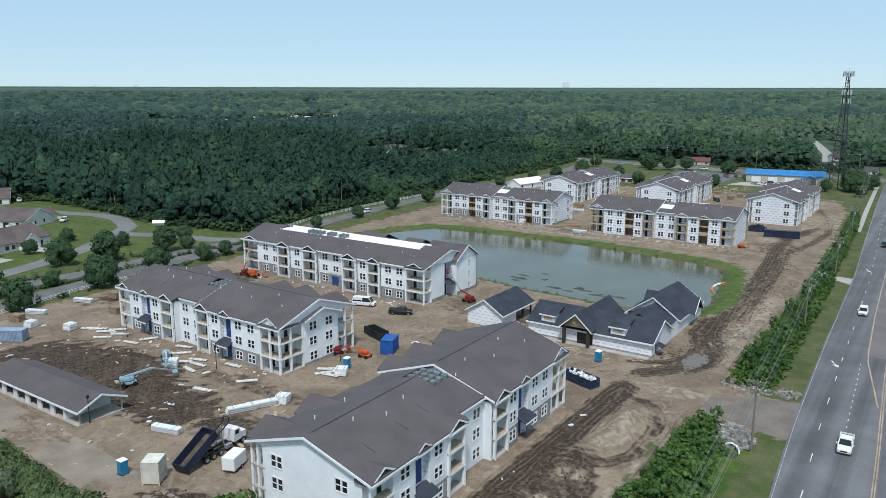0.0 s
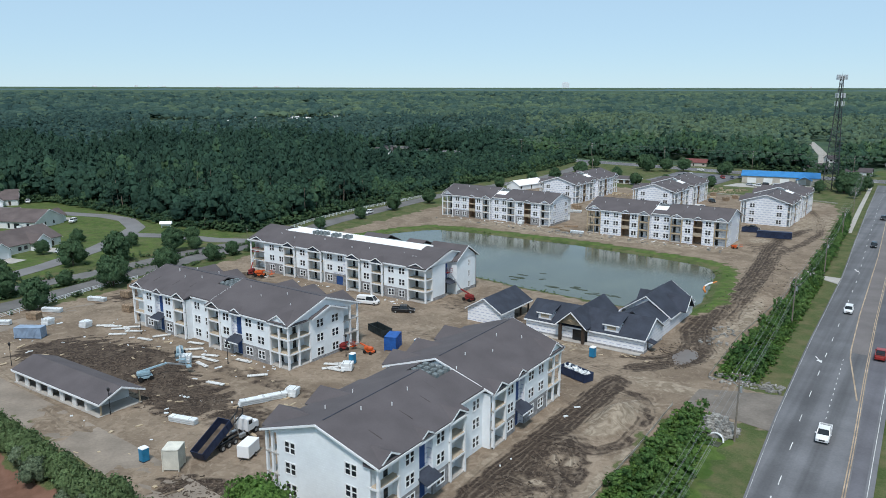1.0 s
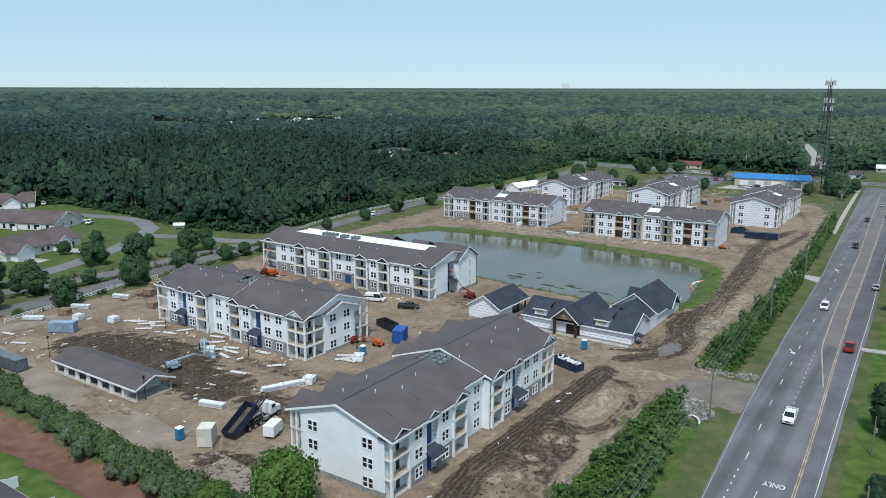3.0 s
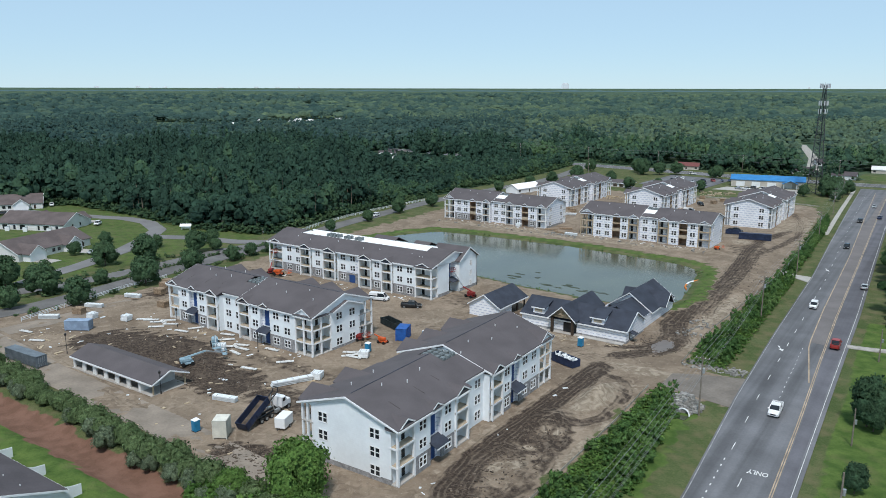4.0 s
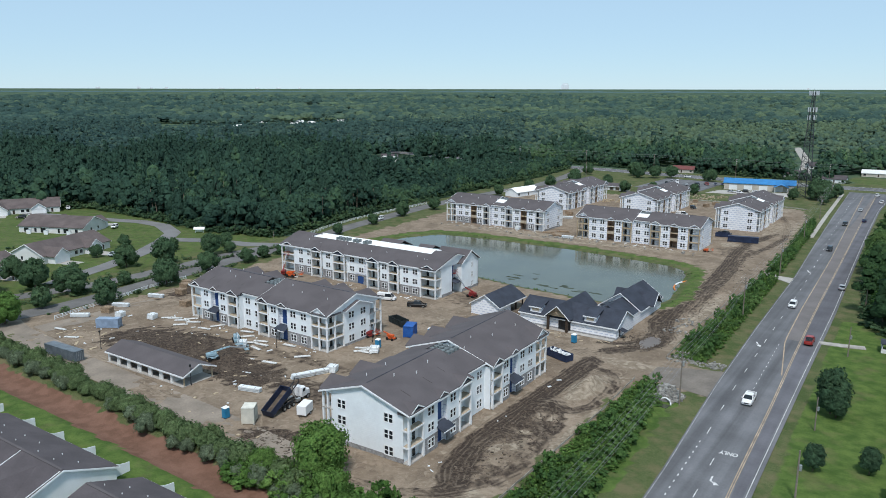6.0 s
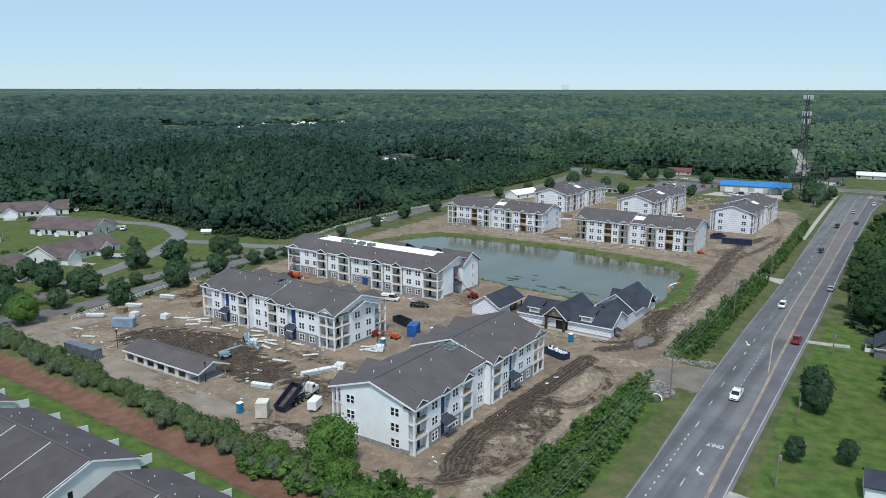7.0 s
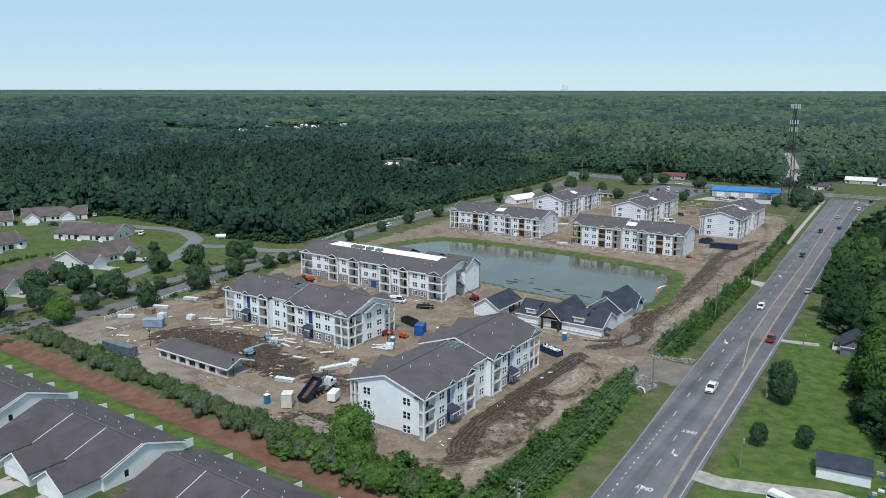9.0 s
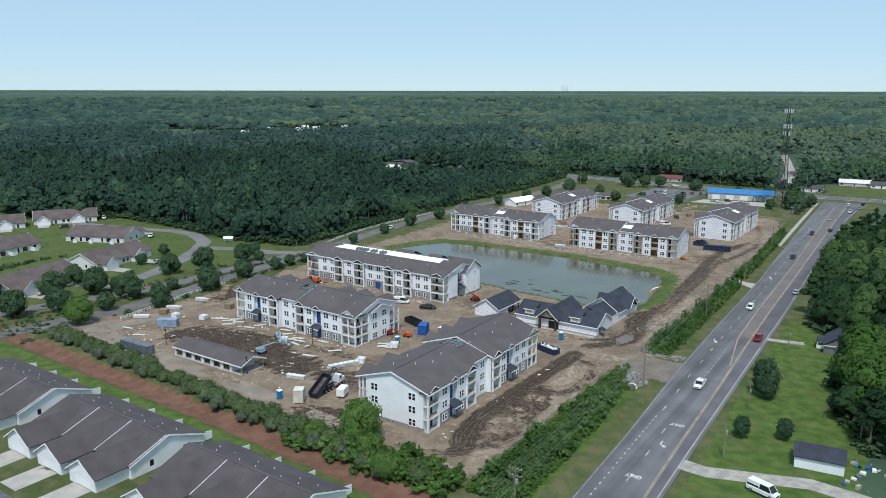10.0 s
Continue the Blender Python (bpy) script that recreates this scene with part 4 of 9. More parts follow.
def apartment(label, style, mirror=False, L=53.0, group="apartment buildings"):
    """A three-storey block: two gabled halves and a recessed lower link between them. Local x along the front, which faces -y."""
    t = thing("apartment_building", label, "building", group)

    def X(*us):
        return tuple(sorted((L - u if mirror else u) for u in us))

    def XC(u):
        return L - u if mirror else u

    D = 20.4
    s0, s1, fl, fr, fm, bl, br, bk = 20.3, 27.9, 0.0, 0.0, 1.6, 19.7, 20.4, 18.6
    zl = 12.48
    small = (0.0, 4.6)
    big = (47.3, L)
    bays = [(15.8, 20.1, fl, 0.25), (28.1, 32.3, fr, 0.25)]
    ents = [(8.7, 11.9, fl), (35.7, 39.0, fr)]
    # front walls between the bays
    segs = [(4.6, 8.7, fl, [6.6], True), (11.9, 15.8, fl, [13.8], True), (s0, s1, fm, [22.2, 25.9], False), (32.3, 35.7, fr, [34.0], True), (39.0, 47.3, fr, [41.2, 44.9], True)]
    wallbm = bmesh.new()
    for a, b, y, wins, ven in segs:
        x0, x1 = X(a, b)
        holes = [h for w in wins for h in storey_holes(XC(w))]
        panel(wallbm, "x", y, x0, x1, 0, EAVE - 0.15, holes, split=3.1, mi_low=1 if ven and style["veneer"] else 0)
    # end by the small porch
    ls, le = fl + 1.3, bl - 2.6
    hs = [h for w in (fl + 4.4, fl + 15.0) for h in storey_holes(w)]
    xo = XC(0.0)
    panel(wallbm, "y", xo, ls, le, 0, EAVE - 0.1, hs, thick=-0.25 if mirror else 0.25, split=0.9, mi_low=1 if style["veneer"] else 0)
    # end by the big porch
    rs, re_ = 6.2, 15.4
    hs2 = [h for w in (8.7, 13.1) for h in storey_holes(w)]
    xe = XC(L)
    panel(wallbm, "y", xe, rs, re_, 0, EAVE - 0.1, hs2, thick=0.25 if mirror else -0.25, split=0.6, mi_low=1 if style["veneer"] else 0)
    # back walls, the step and the inner corners of the rear porches
    x0, x1 = X(2.6, s0)
    box(wallbm, x0, x1, bl - 0.25, bl, 0, EAVE - 0.15)
    x0, x1 = X(s0, s1)
    box(wallbm, x0, x1, bk - 0.25, bk, 0, EAVE - 0.15)
    x0, x1 = X(s1, L - 2.6)
    box(wallbm, x0, x1, br - 0.25, br, 0, EAVE - 0.15)
    for u, yb in ((s0 - 0.2, bl), (s1 - 0.002, br)):
        x0, x1 = X(u, u + 0.2)
        box(wallbm, x0, x1, 0.4, fm - 0.002, 0, EAVE - 0.1)
        box(wallbm, x0, x1, bk + 0.002, yb - 0.26, 0, EAVE - 0.1)
    for u, ya, yb in ((2.6, le, bl), (L - 2.85, re_, br)):
        x0, x1 = X(u, u + 0.25)
        box(wallbm, x0, x1, ya, yb - 0.25, 0, EAVE - 0.15)
    for u0, u1, y in ((0.25, 2.6, le), (L - 2.6, L - 0.25, re_)):
        x0, x1 = X(u0, u1)
        box(wallbm, x0, x1, y - 0.25, y, 0, EAVE - 0.15)
    x0, x1 = X(L - 2.4, L - 0.25)
    box(wallbm, x0, x1, rs, rs + 0.25, 0, EAVE - 0.15)
    # gable triangles
    x0, x1 = X(0.0, 0.25)
    tri_wall(wallbm, x0, x1, fl, bl, EAVE - 0.1, zl - 0.05)
    x0, x1 = X(L - 0.25, L)
    tri_wall(wallbm, x0, x1, fr, br, EAVE - 0.1, 12.75)
    x0, x1 = X(s1 - 0.002, s1 + 0.2)
    tri_wall(wallbm, x0, x1, fr, br, EAVE - 0.1, 12.75)
    part("wall", wallbm, [M[style["wall"]], M["veneer"]], t)
    for a, b, y, wins, ven in segs:
        for w in wins:
            for f in F0:
                window(t, pose(XC(w), y, f + 0.65))
    s = -1 if mirror else 1
    for w in (fl + 4.4, fl + 15.0):
        for f in F0:
            window(t, pose(xo, w, f + 0.65, 0, 0, -90 * s))
    for w in (8.7, 13.1):
        for f in F0:
            window(t, pose(xe, w, f + 0.65, 0, 0, 90 * s))
    # porches, bays, entries
    corner_porch(t, *X(*small), fl, 1.7, style, False, 1 if mirror else -1)
    corner_porch(t, *X(*big), fr, 6.2, style, True, -1 if mirror else 1)
    for a, b, y, pr in bays:
        balcony_bay(t, *X(a, b), y, pr, style)
    for a, b, y in ents:
        entry_bay(t, *X(a, b), y, style)
    # rear corner porches
    for u0, u1, ya, yb in ((0.0, 2.6, le, bl), (L - 2.6, L, re_, br)):
        x0, x1 = X(u0, u1)
        out = XC(0.0 if u0 == 0 else L)
        for f in F0:
            part("porch_floor", boxes((x0, x1, ya, yb, f - 0.22, f)), M["concrete"], t)
        for y in (ya + 0.2, (ya + yb) / 2, yb - 0.2):
            px_ = out + (0.2 if out < 1 else -0.2)
            part("post", boxes((px_ - 0.18, px_ + 0.18, y - 0.18, y + 0.18, 0, EAVE)), M[style["post"]], t)
    # roofs
    n0, n1 = X(23.0, 27.7)
    bm = bmesh.new()
    xa, xb = X(-0.45, s0 + 0.3)
    gable_roof(bm, xa, xb, (fl + bl) / 2, (bl - fl) / 2, EAVE, zl)
    pieces("roof_slope", bm, M["roof"], t, "charcoal shingle slope")
    bm = bmesh.new()
    xa, xb = X(s0 + 0.31, s1 - 0.01)
    yk, rise = (fl + bl) / 2, (zl - EAVE) / ((bl - fl) / 2)

    def on_roof(y):
        return zl - abs(y - yk) * rise + 0.22
    for ye in (fm - 0.4, bk + 0.4):
        sg = -1 if ye < yk else 1
        for a, b, t_ in ((xa, n0, 0.0), (n0, n1, 2.9), (n1, xb, 0.0)):
            if b - a > 0.01:
                p = [(a, ye, on_roof(ye)), (b, ye, on_roof(ye)), (b, yk + sg * t_, on_roof(yk + sg * t_)), (a, yk + sg * t_, on_roof(yk + sg * t_))]
                slab(bm, p if sg < 0 else p[::-1], 0.22)
    pieces("roof_slope", bm, M["roof"], t, "charcoal shingle slope")
    bm = bmesh.new()
    xa, xb = X(s1 - 0.3, L + 0.45)
    gable_roof(bm, xa, xb, (fr + br) / 2, (br - fr) / 2, EAVE, 12.8)
    pieces("roof_slope", bm, M["roof"], t, "charcoal shingle slope")
    # ridge and slope vents
    yl, yr = (fl + bl) / 2, (fr + br) / 2
    x0, x1 = X(1.0, 22.6)
    part("ridge_vent", boxes((x0, x1, yl - 0.08, yl + 0.08, zl + 0.14, zl + 0.26)), M["club_roof"], t)
    x0, x1 = X(s1 + 0.8, L - 1.0)
    part("ridge_vent", boxes((x0, x1, yr - 0.08, yr + 0.08, 12.94, 13.05)), M["club_roof"], t)
    for u, yy in ((4.5, 4.0), (11.5, 4.2), (17.0, 5.0)):
        z = EAVE + (yy - fl) * 0.297 + 0.17
        bmv = bmesh.new()
        slab(bmv, [(XC(u) - 0.07, yy - 1.1, z - 0.327 + 0.14), (XC(u) + 0.07, yy - 1.1, z - 0.327 + 0.14), (XC(u) + 0.07, yy + 1.1, z + 0.327 + 0.14), (XC(u) - 0.07, yy + 1.1, z + 0.327 + 0.14)], 0.12)
        part("slope_vent", bmv, M["vent_strip"], t)
    for u, yy in ((7.0, 8.4), (11.5, 6.6), (16.5, 7.6), (6.0, 14.0), (13.0, 15.0)):
        vent_pipe(t, XC(u), yy, zl + 0.15 - abs(yy - yl) * 0.297)
    for u, yy in ((28.0, 6.5), (33.0, 8.0), (38.5, 6.0), (44.0, 8.4), (48.0, 5.5)):
        vent_pipe(t, XC(u), yy, 12.9 - abs(yy - yr) * 0.333)
    # gables on the back slope
    for u, yb_, w in ((4.0, bl, 3.2), (12.5, bl, 3.2), (31.5, br, 3.0), (38.5, br, 3.4), (47.5, br, 3.4)):
        bmv = bmesh.new()
        gable_y(bmv, yb_ - 6.5, yb_ + 1.2, XC(u), w, EAVE - 0.1, EAVE + 1.55, over=0.2)
        part("rear_gable", bmv, M["roof"], t)
    # lower gable over the end bay
    bm = bmesh.new()
    xa, xb = X(L - 0.2, L + 1.0)
    gable_roof(bm, xa, xb, 10.8, 4.9, EAVE + 0.05, EAVE + 1.6, th=0.16, over=0.3)
    eb = part("end_gable", bm, M["roof"], t)
    bm = bmesh.new()
    rake_trim(bm, XC(L + 1.04), 5.6, 16.0, EAVE + 0.05, EAVE + 1.82)
    part("end_rake", bm, M["trim"], eb)
    # roof well with its machines
    zw = 11.2
    part("roof_well", boxes((n0 + 0.02, n1 - 0.02, yk - 2.9, yk + 2.9, zw - 0.25, zw)), M["well" if style is STYLE_DONE else "membrane"], t, "flat well in the roof")
    for i in range(4):
        for j in range(3):
            share("air_conditioner", AC, t, pose(n0 + 0.8 + j * 1.5, yk - 2.2 + i * 1.3, zw))
    if style is not STYLE_DONE:
        bm = bmesh.new()
        y0_, y1_ = yk - 6.0, yk - 2.7
        slab(bm, [(n0 - 0.2, y0_, on_roof(y0_) + 0.06), (n1, y0_, on_roof(y0_) + 0.06), (n1, y1_, on_roof(y1_) + 0.06), (n0 - 0.2, y1_, on_roof(y1_) + 0.06)], 0.05)
        part("membrane_sheet", bm, M["membrane"], t, "bright white membrane over the roof junction")
    # eaves, fascias and rakes
    for u0, u1, y in ((-0.4, 8.6, fl - 0.46), (12.0, 15.7, fl - 0.46), (32.4, 35.6, fr - 0.46), (39.1, 47.2, fr - 0.46)):
        x0, x1 = X(u0, u1)
        part("fascia", boxes((x0, x1, y - 0.1, y, EAVE - 0.32, EAVE - 0.04)), M["trim"], t)
    x0, x1 = X(s0 + 0.35, s1 - 0.35)
    zf = on_roof(fm - 0.4) - 0.22
    part("fascia", boxes((x0, x1, fm - 0.52, fm - 0.42, zf - 0.3, zf - 0.02)), M["trim"], t)
    part("upper_wall", boxes((x0, x1, fm, fm + 0.25, EAVE - 0.145, zf + 0.02)), M[style["wall"]], t)
    for u, ya, yb, zr in ((-0.5, fl - 0.45, bl + 0.45, zl + 0.12), (s1 - 0.36, fr - 0.45, br + 0.45, 12.92), (L + 0.5, fr - 0.45, br + 0.45, 12.92)):
        bm = bmesh.new()
        rake_trim(bm, XC(u), ya, yb, EAVE + 0.04, zr + 0.06)
        part("rake_board", bm, M["trim"], t)
    part("floor_slab", boxes((X(0.3, L - 0.3)[0], X(0.3, L - 0.3)[1], 2.2, D - 0.3, -0.4, 0.12)), M["concrete"], t)
    return t


bA = apartment("nearly finished white three-storey apartment building with charcoal roof", STYLE_DONE)
bA.matrix_basis = pose(0.8, -0.6, 0, 0, 0, 90.9)
copy_thing(bA, pose(-102.5, 34.4, 0, 0, 0, -1.3))
bE = apartment("three-storey apartment building in white house wrap with raw timber porches", STYLE_WOOD, True)
bE.matrix_basis = pose(-62.4, 205.3, 0)
bD = apartment("three-storey apartment building in white house wrap and grey stone", STYLE_WRAPV, True)
bD.matrix_basis = pose(-132.6, 207.5, 0)
bF = apartment("three-storey apartment building wrapped in white sheeting, charcoal roof", STYLE_WRAP)
bF.matrix_basis = pose(1.2, 262.5, 0, 0, 0, 90)
copy_thing(bF, pose(-49.0, 271.5, 0, 0, 0, 90))
copy_thing(bF, pose(-97.0, 270.5, 0, 0, 0, 90))


def long_building():
    """The longest block: a slope all round a flat white roof, brick-grey ground floor, blue-doored middle."""
    t = thing("apartment_building", "long white three-storey building with a flat white roof middle", "building", "apartment buildings")
    L, D, style = 68.0, 22.6, STYLE_DONE
    fl, fm, fr = 1.5, 1.5, 0.0
    segs = [(6.5, 15.0, fl, [9.6, 13.6], True), (19.8, 25.0, fl, [22.4], True), (30.4, 41.0, fm + 0.6, [32.6, 36.6], True), (46.2, 50.0, fr, [48.0], True), (54.2, 62.0, fr, [56.6, 60.2], True)]
    bm = bmesh.new()
    for a, b, y, wins, ven in segs:
        panel(bm, "x", y, a, b, 0, EAVE - 0.15, [h for w in wins for h in storey_holes(w)] + ([(36.2 - 1.2, 36.2 + 1.2, 0.0, 2.6)] if a == 30.4 else []), split=3.1, mi_low=1)
    panel(bm, "y", L, 3.4, 9.0, 0, EAVE, [], thick=-0.25, split=0.9, mi_low=1)
    panel(bm, "y", L + 1.2, 13.0, D, 0, EAVE, [h for h in storey_holes(19.0, 1.0)], thick=-0.25, split=0.9, mi_low=1)
    box(bm, L - 2.0, L - 1.75, 9.0, 13.0, 0, EAVE)
    box(bm, L - 1.75, L - 0.25, 8.75, 9.0, 0, EAVE)
    box(bm, L - 1.75, L + 1.2, 12.75, 13.0, 0, EAVE)
    box(bm, 0, L + 1.2, D - 0.25, D, 0, EAVE - 0.15)
    box(bm, 0, 0.25, 3.4, D - 0.25, 0, EAVE)
    box(bm, 41.0, 41.25, fr + 0.3, fm + 0.6, 0, EAVE - 0.15)
    part("wall", bm, [M["siding"], M["veneer"]], t)
    part("wrapped_bay", boxes((33.9, 39.6, fm + 0.52, fm + 0.597, 3.2, 4.0), (37.8, 41.0, fm + 0.52, fm + 0.597, 4.0, 8.9)), M["wrap"], t, "unclad bay in printed house wrap")
    part("entry_door", boxes((35.0, 37.4, fm + 0.7, fm + 0.8, 0.1, 2.6)), M["blue_door"], t, "dark blue double door")
    for a, b, y, wins, ven in segs:
        for w in wins:
            for f in F0[1 if w == 36.6 else 0:]:
                window(t, pose(w, y, f + 0.65))
    for f in F0:
        window(t, pose(L + 1.2, 19.0, f + 0.65, 0, 0, 90), WIN_ONE)
    for u0, u1, y in ((15.0, 19.8, fl), (25.0, 30.4, fl), (41.2, 46.2, fr), (50.0, 54.2, fr)):
        balcony_bay(t, u0, u1, y, 0.7, style)
    corner_porch(t, 0.0, 6.5, fl, 3.4, style, False, -1)
    corner_porch(t, 62.0, L, fr, 3.4, style, False, 1)
    part("side_entry", boxes((L - 1.74, L - 1.66, 9.8, 12.2, 4.2, 8.4)), M["blue_door"], t, "tall navy blue side opening")
    part("side_opening", boxes((L - 1.74, L - 1.66, 9.8, 12.2, 0.1, 3.0)), M["glass"], t)
    bm = bmesh.new()
    slab(bm, [(L - 1.5, 9.2, 4.4), (L + 1.3, 9.2, 3.6), (L + 1.3, 12.8, 3.6), (L - 1.5, 12.8, 4.4)], 0.14)
    part("awning", bm, M["club_roof"], t, "small dark awning over the side entry")
    # roof: skirt slopes round the flat middle, and a gable over the right end
    ze, zt, yi0, yi1 = EAVE - 0.1, 11.9, 8.2, 13.6
    bm = bmesh.new()
    for a, b, yf in ((-0.5, 41.0, fl), (41.0, L + 0.5, fr)):
        slab(bm, [(a, yf - 0.45, ze + 0.2), (b, yf - 0.45, ze + 0.2), (b, yi0, zt + 0.2), (a, yi0, zt + 0.2)], 0.2)
    slab(bm, [(-0.5, yi1, zt + 0.2), (L + 0.5, yi1, zt + 0.2), (L + 0.5, D + 0.45, ze + 0.2), (-0.5, D + 0.45, ze + 0.2)], 0.2)
    slab(bm, [(-0.5, yi0, zt + 0.2), (9.0, yi0, zt + 0.2), (9.0, (yi0 + yi1) / 2, zt + 0.9), (-0.5, (yi0 + yi1) / 2, zt + 0.9)], 0.2)
    slab(bm, [(-0.5, (yi0 + yi1) / 2, zt + 0.9), (9.0, (yi0 + yi1) / 2, zt + 0.9), (9.0, yi1, zt + 0.2), (-0.5, yi1, zt + 0.2)], 0.2)
    slab(bm, [(60.5, yi0, zt + 0.21), (L + 0.5, yi0, zt + 0.21), (L + 0.5, (yi0 + yi1) / 2, zt + 0.9), (60.5, (yi0 + yi1) / 2, zt + 0.9)], 0.2)
    slab(bm, [(60.5, (yi0 + yi1) / 2, zt + 0.9), (L + 0.5, (yi0 + yi1) / 2, zt + 0.9), (L + 0.5, yi1, zt + 0.21), (60.5, yi1, zt + 0.21)], 0.2)
    part("roof", bm, M["roof"], t, "charcoal shingle roof slopes")
    bm = bmesh.new()
    gable_roof(bm, 58.0, L + 1.7, 17.8, 5.2, EAVE, 12.6)
    part("wing_roof", bm, M["roof"], t)
    for a, b, zr in ((33.0, 42.0, 12.4), (49.0, 55.0, 12.2)):
        bm = bmesh.new()
        gable_roof(bm, a, b, 18.6, 4.4, EAVE + 1.0, zr)
        part("rear_gable", bm, M["roof"], t)
    for a, b, y0, y1, zr in ((L - 0.2, L, fr, D, 12.2), (0.0, 0.2, fl, D, 12.2), (L + 1.0, L + 1.2, 13.0, D, 12.4)):
        bm = bmesh.new()
        tri_wall(bm, a, b, y0, y1, EAVE - 0.1, zr)
        part("gable_wall", bm, M["siding"], t)
    part("flat_roof", boxes((9.0, 60.5, yi0 + 0.05, yi1 - 0.05, zt - 0.2, zt + 0.02)), M["membrane"], t, "bright white flat roof membrane")
    part("parapet", boxes((8.8, 60.7, yi1 - 0.05, yi1 + 0.2, zt - 0.2, zt + 0.55), (8.8, 9.0, yi0, yi1 - 0.05, zt - 0.2, zt + 0.3), (60.5, 60.7, yi0, yi1 - 0.05, zt - 0.2, zt + 0.3)), M["membrane"], t)
    for i in range(10):
        for j in range(2):
            if i not in (4, 7):
                share("air_conditioner", AC, t, pose(20.0 + i * 1.5, 9.3 + j * 1.3, zt))
    for u, y in ((9.5, 6.0), (16.0, 5.0), (27.0, 6.4), (39.0, 4.6), (45.0, 5.2), (57.0, 5.6), (60.5, 4.6), (61.5, 4.6)):
        vent_pipe(t, u, y, ze + (y - 0.6) * 0.29 + 0.25)
    for u0, u1, y in ((-0.5, 15.0, fl - 0.5), (19.8, 25.0, fl - 0.5), (30.4, 41.0, fl - 0.5), (46.2, 50.0, fr - 0.5), (54.2, 62.0, fr - 0.5)):
        part("fascia", boxes((u0, u1, y - 0.08, y + 0.02, EAVE - 0.3, EAVE + 0.06)), M["trim"], t)
    for x, ya, yb, z0, zr in ((L + 1.75, 12.2, 23.4, EAVE, 12.85), (L + 0.55, fr - 0.45, D + 0.45, EAVE + 0.05, 12.5), (-0.55, fl - 0.45, D + 0.45, EAVE + 0.05, 12.5)):
        bm = bmesh.new()
        rake_trim(bm, x, ya, yb, z0, zr)
        part("rake_board", bm, M["trim"], t)
    part("floor_slab", boxes((0.3, L - 0.3, 2.6, D - 0.3, -0.4, 0.12)), M["concrete"], t)
    t.matrix_basis = pose(-123.0, 87.0, 0)
    return t


long_building()

# ---- clubhouse, shed, garage ----
M["carport"] = material("white_garage_wall", (0.66, 0.66, 0.64), 0.7, vary=0.08, scale=2)


